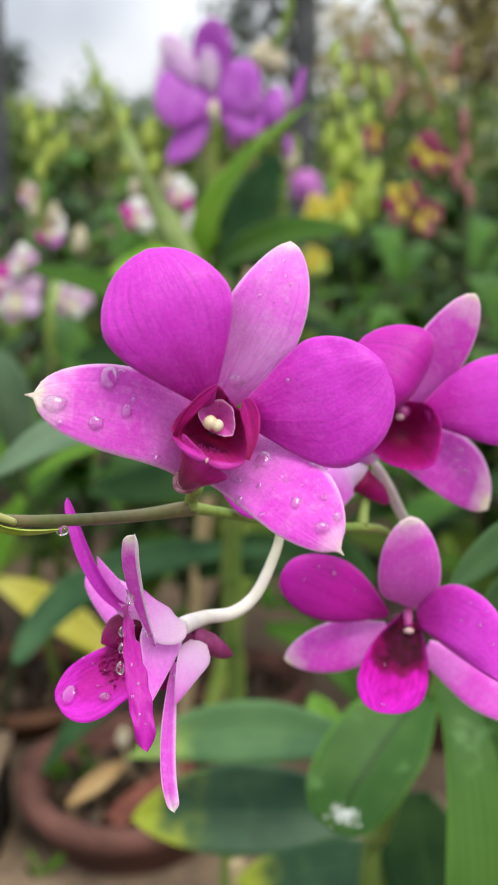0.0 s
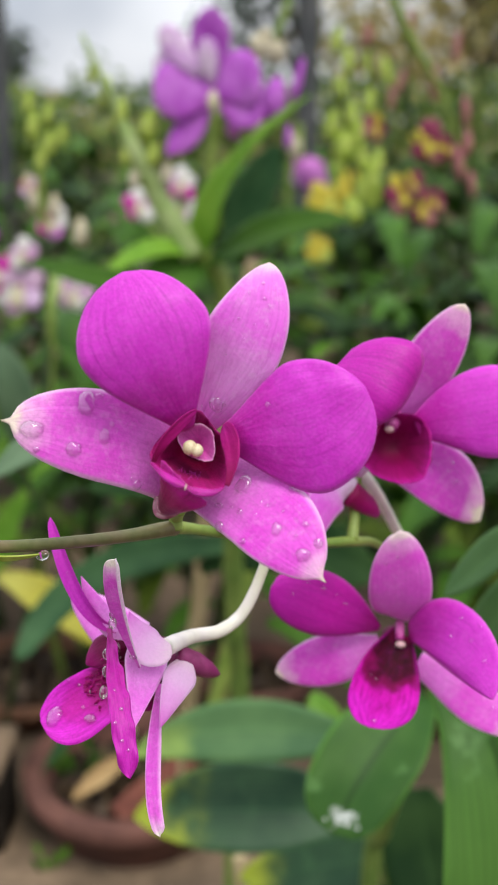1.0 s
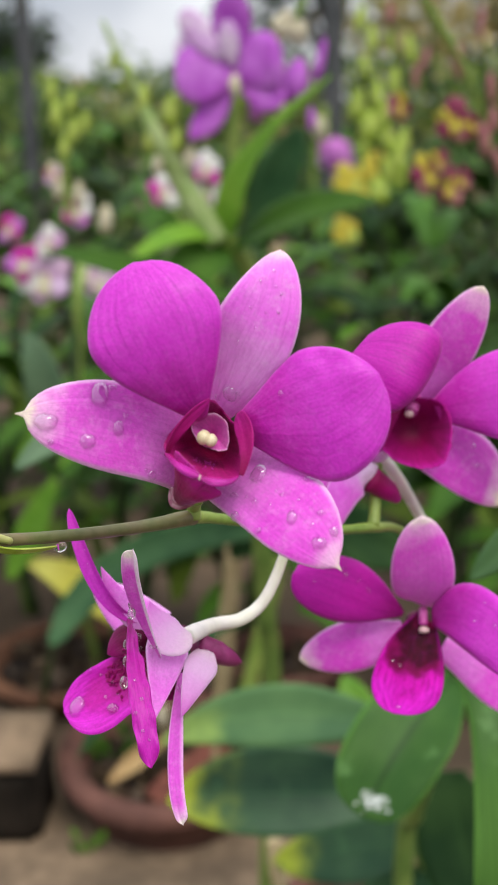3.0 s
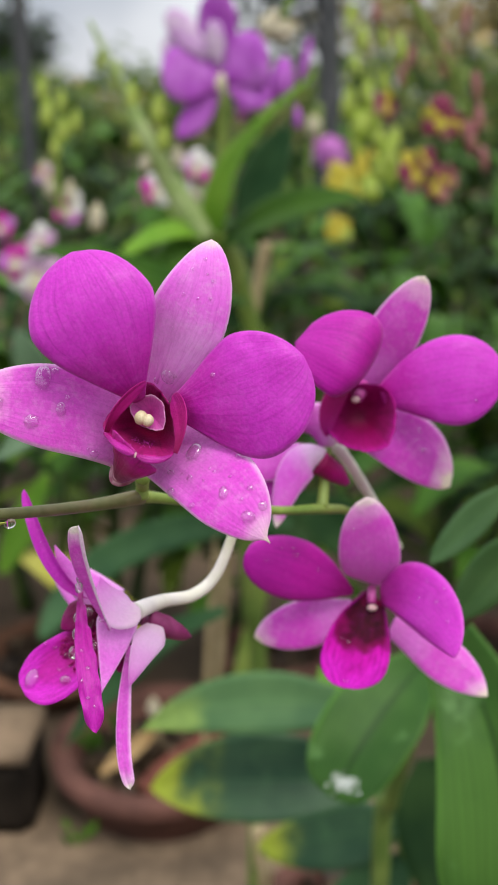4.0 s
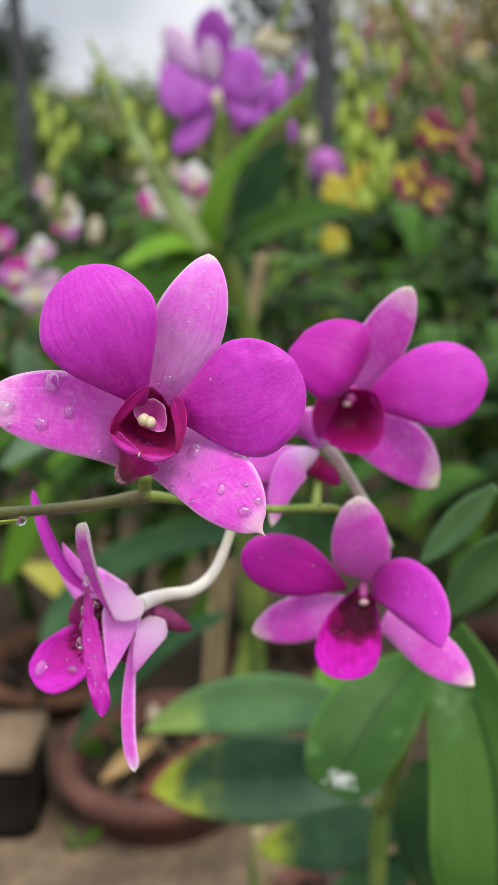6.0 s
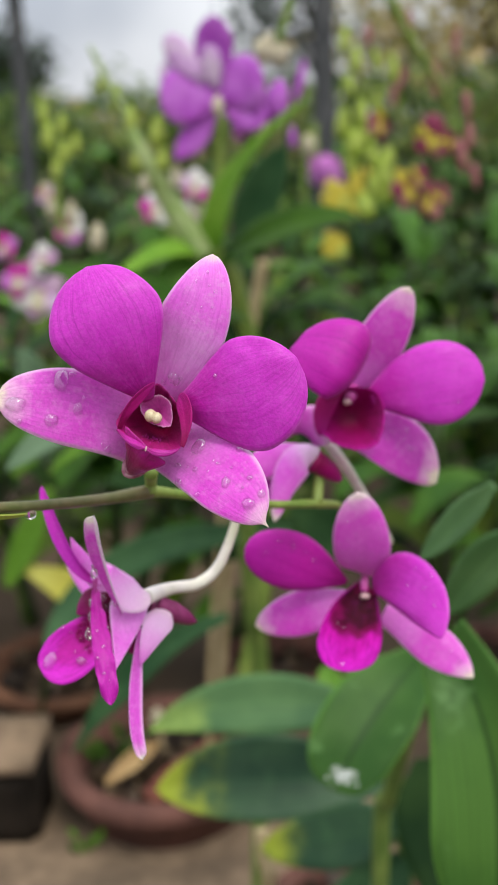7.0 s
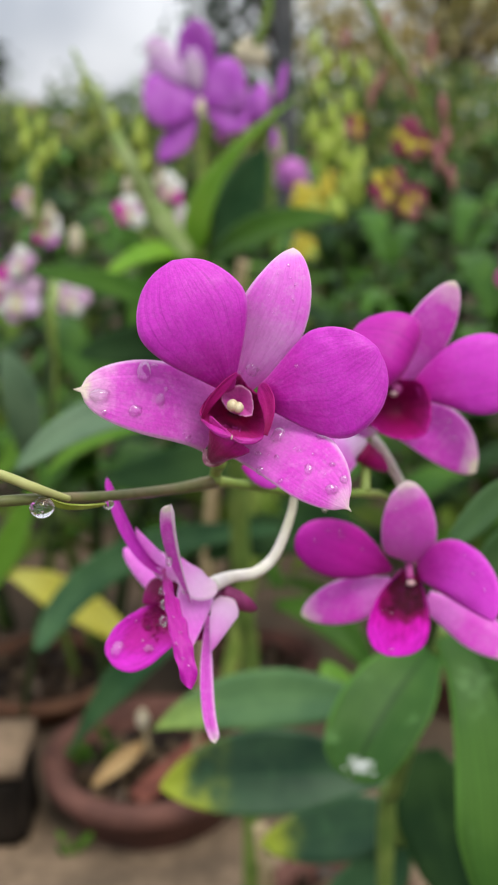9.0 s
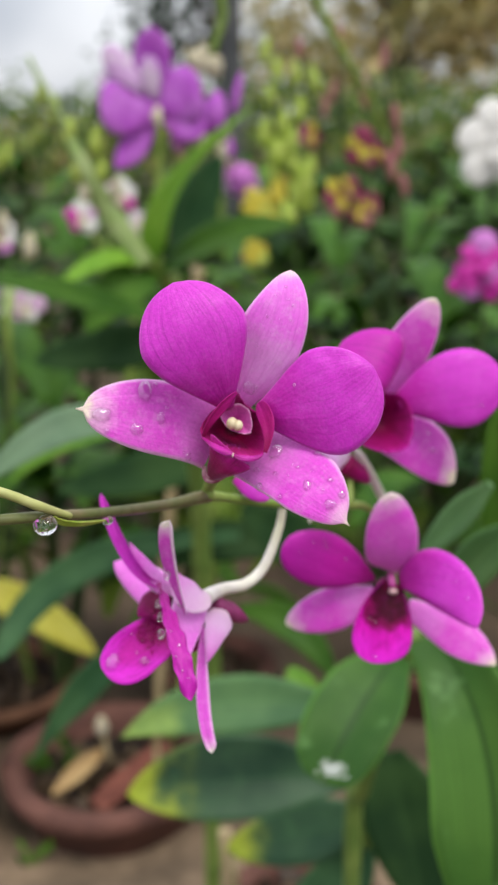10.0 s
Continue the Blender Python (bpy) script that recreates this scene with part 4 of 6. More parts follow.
rain(flower, ((17.73, -16.74, 1.25, 0.90), (6.26, -9.74, 0.34, 1.00), (10.19, -10.71, 0.30, 1.00), (11.22, -8.71, 0.30, 1.00), (14.71, -10.11, 0.34, 0.80), (16.77, -13.87, 0.30, 1.00), (12.34, 7.01, 0.47, 1.10), (5.12, 7.32, 0.42, 1.10), (1.58, 6.74, 0.55, 1.10), (12.00, 23.90, 0.26, 1.10), (12.78, 22.65, 0.26, 1.10), (10.20, 19.97, 0.26, 1.10), (7.77, 20.93, 0.30, 1.10), (9.58, 24.85, 0.26, 1.10), (8.48, 17.66, 0.26, 1.10), (5.55, 15.47, 0.30, 1.10), (12.26, 19.85, 0.26, 1.10), (11.72, 26.37, 0.30, 1.10),))

flower_b = flower_at(spray, (0.09125, 0.07705, -0.00139), "open magenta flower turned slightly aside")
petal(flower_b, "sepal", (-0.01, 1.71, -8.84), (8.74, 14.3, 1.78), (15.57, 27.9, 7.36), (0, 0, 1), 6.89, 5.67, SEPAL, label="pink dorsal sepal with a cream tip", um=0.47, base=0.45, q=1.76, r=1.76, cup=-0.12, wave=0.04, seed=11)
petal(flower_b, "sepal", (-2.87, -5.86, -9.74), (8.91, -10.94, -5.74), (23.44, -21.65, -16.12), (-0.2, 0.3, 1), 10.41, 5.01, SEPAL, label="pink side sepal with a cream tip", um=0.62, base=0.48, q=2.04, r=1.70, cup=-0.1, wave=0.04, seed=12)
petal(flower_b, "sepal", (-2.34, -5.38, -8.77), (-9.4, -5.83, -5.49), (-16.3, -7.79, -11.18), (0.7, 0, 0.6), 6.05, 6.05, SEPAL_BACK, um=0.5, base=0.5, q=2.0, r=1.5, cup=-0.1, wave=0.04, seed=13)
petal(flower_b, "petal", (-4.05, 3.91, -1.09), (-0.85, 5.87, 20.06), (-14.05, 13.25, 16.69), (0.35, -0.1, 1), 7.14, 12.74, PETAL_DEEP, label="round deep magenta petal", um=0.63, base=0.22, foot=0.9, q=2.84, r=2.23, cup=-0.2, wave=0.05, seed=14)
petal(flower_b, "petal", (5.76, 1.16, -0.52), (19.52, 4.46, 4.45), (33.52, 4.64, 4.61), (0.1, 0.05, 1), 10.10, 10.78, PETAL, label="round deep magenta petal", um=0.61, base=0.24, foot=1.0, q=1.96, r=1.98, cup=-0.16, wave=0.05, seed=15)
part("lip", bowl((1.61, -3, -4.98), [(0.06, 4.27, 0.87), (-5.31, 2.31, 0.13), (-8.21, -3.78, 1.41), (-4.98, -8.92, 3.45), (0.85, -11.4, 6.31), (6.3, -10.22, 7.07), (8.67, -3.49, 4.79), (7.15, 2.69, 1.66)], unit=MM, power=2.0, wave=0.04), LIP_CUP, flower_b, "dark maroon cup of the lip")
petal(flower_b, "side_lobe", (-1.01, 4.3, 0.91), (-5.85, -0.11, 1.72), (-7.26, -7.83, 1.5), (0.4, 0, 0.9), 2.69, 2.69, LIP_SIDE, label="crimson side lobe of the lip", um=0.5, base=0.5, q=2, r=1.7, cup=0.1, wave=0.08, seed=18)
part("column", tube([(1.75, 4.09, -4.19), (0.88, 2.44, -2.11), (0.17, 1.07, -0.04)], [1.61, 1.75, 1.48], unit=MM), COLUMN, flower_b)
part("anther_cap", blob(Vector((-0.29, 0.54, 0.6)) * MM, (1.08 * MM, 0.81 * MM), (0, 1, 0)), CAP_PINK, flower_b)
rain(flower_b, ((15.29, -7.27, 0.62, 1.00), (16.26, -11.94, 0.62, 1.00), (14.15, -9.39, 0.42, 1.00), (26.79, -0.56, 0.42, 1.00),))

flower_c = flower_at(spray, (0.09478, 0.07299, -0.05236), "open magenta flower with a dark-throated lip, nodding")
petal(flower_c, "sepal", (0.76, 5.49, -2.46), (1, 12.41, 8.95), (-1.34, 28.47, 17.11), (0, -0.15, 1), 8.62, 5.97, SEPAL_SMALL_TIP, label="pink dorsal sepal with a pale tip", um=0.53, base=0.47, q=2.53, r=1.73, cup=-0.12, wave=0.04, seed=21)
petal(flower_c, "sepal", (-3.68, -1.32, -2.07), (-16.14, -4.77, -2.62), (-28.76, -8.12, -7.24), (-0.1, 0.1, 1), 5.68, 6.71, SEPAL, label="pink side sepal with a white tip", um=0.48, base=0.50, q=1.90, r=1.56, cup=-0.1, wave=0.04, seed=22)
petal(flower_c, "sepal", (5.53, -5.28, -5.33), (17.56, -12.33, 0.7), (27.05, -21.12, 4.74), (0.1, 0.1, 1), 4.93, 6.11, SEPAL, label="pink side sepal with a white tip", um=0.52, base=0.53, q=1.78, r=1.27, cup=-0.1, wave=0.04, seed=23)
petal(flower_c, "petal", (-4.18, 3.73, -0.04), (-17.84, 9.97, 6.66), (-30, 14.95, 9.85), (0.1, -0.1, 1), 7.45, 7.95, PETAL_DEEP, label="deep magenta petal", um=0.54, base=0.10, foot=1.0, q=1.93, r=2.10, cup=-0.15, wave=0.05, seed=24)
petal(flower_c, "petal", (2.54, 1.43, 1.07), (8.61, 0.23, 17.23), (15.92, -5.67, 30.57), (-0.1, 0, 1), 12.27, 2.52, PETAL, label="deep magenta petal", um=0.39, base=0.29, foot=0.9, q=2.02, r=1.52, cup=-0.18, wave=0.05, seed=25)
petal(flower_c, "lip", (0.78, 2.77, 0.76), (-3.94, -5.26, 7.41), (-7.8, -16.94, 10.31), (0, 0.1, 1), 8.90, 6.95, LIP_BRIGHT, label="maroon lip with a bright magenta rim", um=0.70, base=0.34, q=2.68, r=1.74, cup=0.3, wave=0.06, seed=26, nu=28, nv=16)
part("column", tube([(0.56, 4.75, -0.16), (0.18, 3.2, 2.4), (0.05, 1.7, 3.45)], [1.12, 1.12, 0.98], unit=MM), COLUMN, flower_c)
part("anther_cap", blob(Vector((0.11, 0.71, 4.18)) * MM, (1.26 * MM, 0.84 * MM), (0, 1, 0)), CAP_PINK, flower_c)
rain(flower_c, ((-17.81, 14.38, 0.70, 0.90), (-18.30, 15.94, 0.55, 0.90), (-21.31, 16.02, 0.42, 1.00), (-12.53, 10.23, 0.51, 1.00), (-24.95, 13.31, 0.42, 1.00), (-4.27, 20.77, 0.42, 1.00), (-1.67, 22.24, 0.38, 1.00), (-2.77, 25.00, 0.34, 1.00), (13.43, 4.75, 0.51, 1.00), (15.22, 1.18, 0.51, 1.00), (9.80, 4.88, 0.42, 1.00), (12.08, 8.96, 0.38, 1.00), (15.25, 7.68, 0.34, 1.00), (-6.68, -15.45, 0.86, 0.60), (-7.46, -5.20, 0.51, 0.60), (-5.89, -6.40, 0.42, 1.00), (23.66, -16.92, 0.51, 1.00), (21.80, -14.77, 0.42, 1.00), (-14.72, 12.65, 0.34, 1.00),))

flower_d = flower_at(spray, (0.04119, 0.0358, -0.03704), "magenta flower seen from the side, on a white pedicel")
petal(flower_d, "petal_fold", (-3.56, 3.13, 1), (-9.24, 9.54, 3), (-14.34, 16.76, 2), (0.1, 0.3, 1), 3.20, 1.48, SEPAL_PLAIN, um=0.4, base=0.6, q=1.5, r=1.2, cup=-0.2, wave=0.05, seed=33)
petal(flower_d, "sepal", (-2.7, 3.26, -2.64), (-6.62, -0.57, -9.06), (-19.84, 9.87, -19.42), (-0.2, 0.4, 0.9), 3.73, 7.44, SEPAL_PLAIN, label="pink sepal seen from the rim", um=0.53, base=0.60, q=2.31, r=2.06, cup=-0.1, wave=0.05, seed=31)
petal(flower_d, "petal", (-7.67, 6.26, 2.09), (-14.21, 12.63, 4.18), (-20.39, 28.5, 2.09), (0.15, 0.3, 1), 1.78, 1.12, PETAL, label="narrow magenta petal seen edge-on", um=0.66, base=0.50, q=1.67, r=0.90, cup=0.9, wave=0.08, seed=32, end=0.55)
petal(flower_d, "sepal_foot", (3.56, 3.43, 5.78), (-0.86, 5.8, 6.74), (-4.64, 10.17, 4.24), (0.1, 0.9, 0.7), 5.57, 3.15, SEPAL_FOOT, label="white foot of a sepal", um=0.33, base=0.35, foot=0.7, q=1.79, r=0.90, cup=-0.25, wave=0.06, seed=43, nu=30)
petal(flower_d, "sepal", (-1.96, 0.38, 10.06), (-4.25, 13.9, 21.58), (-4.11, 23.32, 28.12), (-0.15, 0.5, 1), 2.46, 0.96, SEPAL_EDGED, label="upright pink sepal with a white margin and cream tip", um=0.68, base=0.17, q=1.94, r=1.37, cup=-0.3, fold=0.3, wave=0.1, seed=34, end=0.7, apex=0.02, nu=34)
petal(flower_d, "throat", (-1, 3, 3.5), (-1.8, -3, 8.5), (-3, -10.8, 16), (0.15, 0.2, 1), 4.20, 4.20, SEPAL_PLAIN, um=0.25, base=0.90, q=1.30, r=1.00, cup=0.12, wave=0.06, seed=37, nu=26)
petal(flower_d, "throat_fold", (1.57, -1.72, 3), (-0.16, -5.46, 4), (-1.36, -9.83, 3), (0.4, 0.1, 1), 1.71, 1.71, LIP_DARK, um=0.5, base=0.6, q=2, r=1.8, cup=0.8, wave=0.2, seed=42)
petal(flower_d, "petal", (-7.9, 7.8, 9.17), (-4.54, -1.53, 24.13), (-1.67, -14.61, 29.93), (0.3, 0.3, 1), 2.20, 1.90, PETAL_DEEP, label="crinkled magenta petal with drops along its rim", um=0.67, base=0.26, q=2.40, r=1.90, cup=-0.12, wave=0.42, ruffle=0.34, seed=35, end=0.5, nu=40, nv=14)
petal(flower_d, "sepal_foot", (6.46, -0.31, 0.44), (4.6, -3.63, 9.87), (2.22, -10.05, 14.16), (0.35, 0.7, 0.8), 3.54, 3.10, SEPAL_FOOT, label="white foot of a sepal", um=0.30, base=0.35, foot=0.7, q=1.10, r=1.34, cup=-0.25, wave=0.06, seed=44, nu=34)
petal(flower_d, "sepal", (1.4, -3.4, 7.6), (0.22, -19.9, 14.3), (2.21, -29.82, 16.57), (-0.1, 0.15, 1), 2.09, 0.94, SEPAL_STRIP, label="long hanging pink sepal with a pale tip", um=0.46, base=0.30, foot=0.8, q=2.19, r=1.69, cup=-0.3, fold=0.5, wave=0.16, seed=36, end=0.6, apex=0.02, nu=44)
petal(flower_d, "lip", (-4.15, 0.51, -0.25), (-11.42, -5.44, 2.44), (-22.55, -12.19, 2.33), (-0.1, 0.5, 0.85), 8.36, 4.57, LIP_OPEN, label="magenta lip with maroon ridges", um=0.71, base=0.49, q=2.19, r=1.90, cup=0.18, wave=0.14, seed=38, nu=28, nv=16)
petal(flower_d, "side_lobe", (-4.25, 1.09, 1), (-8.9, 2.73, 4), (-13.3, -0.59, 3), (-0.3, 0.3, 0.8), 3.65, 3.42, LIP_DARK, um=0.5, base=0.6, q=2, r=1.8, cup=-0.3, wave=0.15, seed=39)
part("spur", tube([(4, 0.23, -0), (8.15, -1.74, -2), (11.08, -3.92, -5), (12.56, -4.89, -7)], [2.7, 2.4, 1.4, 0.3], unit=MM), SPUR, flower_d, label="dull maroon spur")
crest(flower_d, (-6.5, -1.2), (-13.5, -6.2), 3.0, 150, 0.26, LIP_SIDE, 8)
rain(flower_d, ((-19.71, -10.76, 1.72, 1.35), (-12.25, -10.75, 1.48, 0.75), (-6.60, -4.50, 1.10, 1.50), (-7.2, 2.75, 0.85, 1.30), (-6.9, 0.30, 0.80, 1.20), (-17.10, -3.90, 0.42, 1.00), (-15.05, -4.92, 0.42, 1.00), (-12.39, -6.05, 0.51, 1.00), (-11.32, -8.13, 0.42, 1.00), (-13.91, -8.89, 0.42, 1.00), (-10.31, -5.88, 0.42, 1.00), (-4.50, -5.54, 0.42, 1.00), (-3.12, -8.42, 0.38, 1.00), (-3.64, -3.56, 0.42, 1.00), (-5.07, -0.79, 0.38, 1.00), (-2.06, -10.00, 0.34, 1.00), (-5.84, 11.70, 0.70, 1.50), (-3.01, 2.82, 0.78, 0.70), (1.44, -5.92, 0.70, 1.10), (-17.28, 20.16, 0.34, 1.20),))
for spot, across in (((-7.5, -1.9, 20.6), 0.85), ((-7.6, 1.0, 16.4), 0.75), ((-8.1, 3.4, 12.6), 0.7), ((-5.5, 11.0, 22.6), 0.75)):
    part("water_drop", blob(Vector(spot) * MM, (across * MM, across * 1.5 * MM), (0.1, 1, 0.1), lump=0.06, rings=12, sides=20), DEW, flower_d, "rain drop hanging on the rim of a petal")
rain(flower_d, ((-16.57, 17.60, 0.30, 1.20),))

flower_f = flower_at(spray, (0.0783, 0.07174, -0.01647), "pale pink flower turned away, behind the open ones")
petal(flower_f, "sepal", (5.54, 3.12, -2.3), (-1.99, 0.73, 0.05), (-6.43, -13.25, 0.62), (-0.2, 0.1, 1), 4.84, 3.76, SEPAL_BACK, label="whitish pink sepal", um=0.4, base=0.5, q=1.8, r=1.5, cup=-0.4, wave=0.05, seed=51)
petal(flower_f, "sepal", (4.24, 3.8, -3.27), (-5.99, 2.72, -3.86), (-14.35, -0.55, -5.46), (0, 0.3, 1), 4.84, 4.03, SEPAL, um=0.5, base=0.5, q=2, r=1.6, cup=-0.2, wave=0.05, seed=52)
petal(flower_f, "petal", (2.19, 2.47, -4.16), (-6.17, -2.86, -5.7), (-15.95, -4.13, -8.3), (0, 0.1, 1), 5.38, 5.38, PETAL, um=0.5, base=0.5, q=2, r=1.8, cup=-0.2, wave=0.05, seed=53)
part("spur", tube([(4.15, 1.81, -2.21), (8.22, -1.13, -4.28), (10.59, -3.36, -6.3)], [2.96, 2.42, 1.08], unit=MM), LIP_SIDE, flower_f, label="dark magenta spur")
petal(flower_f, "petal", (-26.38, 1.11, 26.9), (-22.77, -1.52, 27.12), (-18.36, -4.46, 27.39), (0, 0.3, 1), 2.2, 2.4, PETAL, um=0.6, base=0.5, q=2.0, r=1.8, cup=-0.2)
# pots and blocks on the ground
pot((-0.1008, 0.8633, -0.006), 0.1010, 0.064, "weathered terracotta pot of bark and dead leaves", CLAY, group="clay pots on the ground")
pot((-0.2365, 1.0719, -0.002), 0.0949, 0.038, "orange-brown clay pot with dark compost", CLAY_ORANGE, group="clay pots on the ground")
pot((0.0031, 1.0378, -0.005), 0.0646, 0.065, "terracotta pot under the orchid leaves", CLAY, group="clay pots on the ground")
pot((0.0558, 0.6566, -0.005), 0.0607, 0.06, "terracotta pot beneath the wide leaves", CLAY, group="clay pots on the ground")
pot((0.2293, 1.0373, -0.005), 0.0674, 0.065, "dark clay pot in the shade", CLAY, group="clay pots on the ground")

dry = thing("dry_leaf", (-0.1303, 0.8591, 0.044), "curled dry brown leaf lying in the pot", "dead leaf")
leaf(dry, (-0.0205, -0.0375, 0.004), (0.0031, -0.015, 0.012), (0.021, 0.0218, 0.01), (0.2, -0.4, 0.9), 0.0085, 0.0090, LEAF_DRY, cup=0.5, wave=0.2)

shard = thing("clay_shard", (-0.1079, 0.8061, 0.046), "red-brown clay shard leaning inside the pot", "clay shard")
part("shard", sheet((-0.0017, -0.0042, -0.001), (0.0268, 0.0289, 0.006), (0.0614, 0.0719, 0.012), (-0.5, -0.7, 0.5), 0.012, 0.014, um=0.5, base=0.85, q=2.0, r=1.4, end=0.6, cup=0.3, thick=0.006, wave=0.12), CLAY_RED, shard)

weed = thing("weed", (-0.1154, 0.9427, 0.04), "small pale weed seedlings sprouting in the pot", "weed")
part("stalk", tube([(0.0117, -0.0612, -0.0063), (0.0082, -0.0612, 0.0243), (0.0065, -0.0612, 0.0394)], [0.0027, 0.0021, 0.0016], sides=8), CANE_DRY, weed)
bud(weed, (0.0065, -0.0612, 0.0394), 0.0074, 0.0106, (0, 0, 1), BUD_CREAM)
leaf(weed, (-0.0564, -0.0718, 0.0229), (-0.0479, -0.0718, 0.0152), (-0.04, -0.0718, -0.0022), (0, -0.75, 0.65), 0.0037, 0.0037, LEAF_DEEP)
leaf(weed, (-0.0505, -0.0718, -0.0015), (-0.0586, -0.0718, 0.0114), (-0.0675, -0.0718, 0.0146), (0, -0.75, 0.65), 0.0037, 0.0037, LEAF_DEEP)
leaf(weed, (-0.032, -0.0718, 0.0003), (-0.0231, -0.0718, 0.0151), (-0.0149, -0.0718, 0.0203), (0, -0.75, 0.65), 0.0037, 0.0037, LEAF_DEEP)
leaf(weed, (-0.0344, -0.0718, 0.0394), (-0.0296, -0.0718, 0.0335), (-0.0255, -0.0718, 0.018), (0, -0.75, 0.65), 0.0037, 0.0037, LEAF_DEEP)

tuft = thing("weed", (-0.1599, 0.7818, 0.006), "small mossy tuft of weed at the foot of the pot", "weed")
leaf(tuft, (-0.0123, 0, -0.0012), (-0.0161, 0, 0.0069), (-0.0203, 0, 0.0103), (0, -0.75, 0.65), 0.0024, 0.0024, LEAF_DEEP)
leaf(tuft, (0.0067, 0, 0.0121), (0.0099, 0, 0.0201), (0.0127, 0, 0.0235), (0, -0.75, 0.65), 0.0024, 0.0024, LEAF_FRESH)
leaf(tuft, (0.002, 0, 0.0081), (0.0035, 0, 0.0161), (0.0047, 0, 0.0195), (0, -0.75, 0.65), 0.0024, 0.0024, LEAF_FRESH)
leaf(tuft, (-0.0027, 0, 0.004), (-0.0028, 0, 0.0121), (-0.0033, 0, 0.0155), (0, -0.75, 0.65), 0.0024, 0.0024, LEAF_DEEP)
leaf(tuft, (-0.0073, 0, -0), (-0.0092, 0, 0.008), (-0.0114, 0, 0.0115), (0, -0.75, 0.65), 0.0024, 0.0024, LEAF_FRESH)
leaf(tuft, (-0.0108, 0, 0.0132), (-0.0144, 0, 0.0212), (-0.0183, 0, 0.0246), (0, -0.75, 0.65), 0.0024, 0.0024, LEAF_FRESH)
leaf(tuft, (0.007, 0, 0.0092), (0.0104, 0, 0.0172), (0.0135, 0, 0.0207), (0, -0.75, 0.65), 0.0024, 0.0024, LEAF_DEEP)
leaf(tuft, (0.0023, 0, 0.0052), (0.0041, 0, 0.0132), (0.0055, 0, 0.0167), (0, -0.75, 0.65), 0.0024, 0.0024, LEAF_FRESH)
leaf(tuft, (-0.0024, 0, 0.0012), (-0.0023, 0, 0.0092), (-0.0026, 0, 0.0126), (0, -0.75, 0.65), 0.0024, 0.0024, LEAF_FRESH)


def slab(name, centre, size, material, label, category, rough=0.002, kind=""):
    """A worn block with softened edges, standing on its centre's height."""
    bm = bmesh.new()
    bmesh.ops.create_cube(bm, size=1, matrix=Matrix.Translation((0, 0, size[2] / 2)) @ Matrix.Diagonal((*size, 1)))
    bmesh.ops.bevel(bm, geom=bm.edges[:], offset=min(size) * 0.10, segments=3, affect="EDGES")
    bmesh.ops.subdivide_edges(bm, edges=bm.edges[:], cuts=4, use_grid_fill=True)
    for vert in bm.verts:
        vert.co += Vector(noise.noise_vector(vert.co * 28 + Vector(centre))) * rough
    me = bpy.data.meshes.new(name)
    bm.to_mesh(me)
    bm.free()
    me.materials.append(material)
    ob = tagged(new(name, smoothed(me)), label, category, "", kind)
    ob.location = centre
    return ob


slab("concrete_ledge", (-0.10, 0.74, -0.016), (0.62, 0.36, 0.022), BLOCK, "worn sandy concrete ledge under the pots", "ledge", 0.004, "structure")
slab("black_crate", (-0.357, 0.8308, 0.003), (0.30, 0.076, 0.0762), PLASTIC, "black plastic crate on the ledge", "crate", 0.001)
slab("concrete_slab", (-0.357, 0.8338, 0.0782), (0.30, 0.086, 0.008), BLOCK, "worn sandy concrete slab on a crate", "slab")

plant = thing("orchid_plant", (0.085, 0.47, 0), "orchid plant with broad wet green leaves", "orchid plant", "potted orchid plants")
part("cane", tube([(-0.0234, -0.01, 0), (-0.022, -0.01, 0.2554), (-0.0193, -0.02, 0.2897), (-0.011, -0.05, 0.3554), (-0.004, -0.07, 0.4031)], [0.0045, 0.0045, 0.0039, 0.0033], sides=8, knots=0.12), CANE, plant)
spotted = leaf(plant, (-0.0107, -0.0661, 0.39), (-0.0325, -0.09, 0.3764), (-0.0502, -0.1092, 0.3546), (-0.15, -0.75, 0.65), 0.0179, 0.0196, LEAF_NEAR, um=0.48, q=3.50, r=2.20, base=0.41, fold=0.12, nu=24, nv=12)


def flecks(on, centre, across, count, seed):
    """A spot of small flat flecks strewn on a leaf."""
    rng, bm = np.random.default_rng(seed), bmesh.new()
    tree = BVHTree.FromPolygons([v.co.copy() for v in on.data.vertices], [tuple(p.vertices) for p in on.data.polygons])
    for k in range(count):
        x, y = rng.normal(0, across, 2)
        place, normal, _, _ = tree.ray_cast(Vector(centre) + Vector((1.3 * x - 0.005, -0.0225 + 0.65 * y, 0.0195 + 0.75 * y)), Vector((0.15, 0.75, -0.65)))
        if place is None:
            continue
        m = Matrix.Translation(place + normal * 0.0003) @ normal.to_track_quat("Z", "Y").to_matrix().to_4x4()
        bmesh.ops.create_circle(bm, cap_ends=True, segments=7, radius=across * rng.uniform(0.08, 0.34), matrix=m)
    me = bpy.data.meshes.new("residue")
    bm.to_mesh(me)
    bm.free()
    return me


# pale flecks close to the tip of the leaf
tagged(part("residue", flecks(spotted, (-0.0457, -0.1085, 0.3615), 0.0020, 80, 4), FLECK_WHITE, plant, "soft white spot of small flecks on the leaf"), kind="stuff")

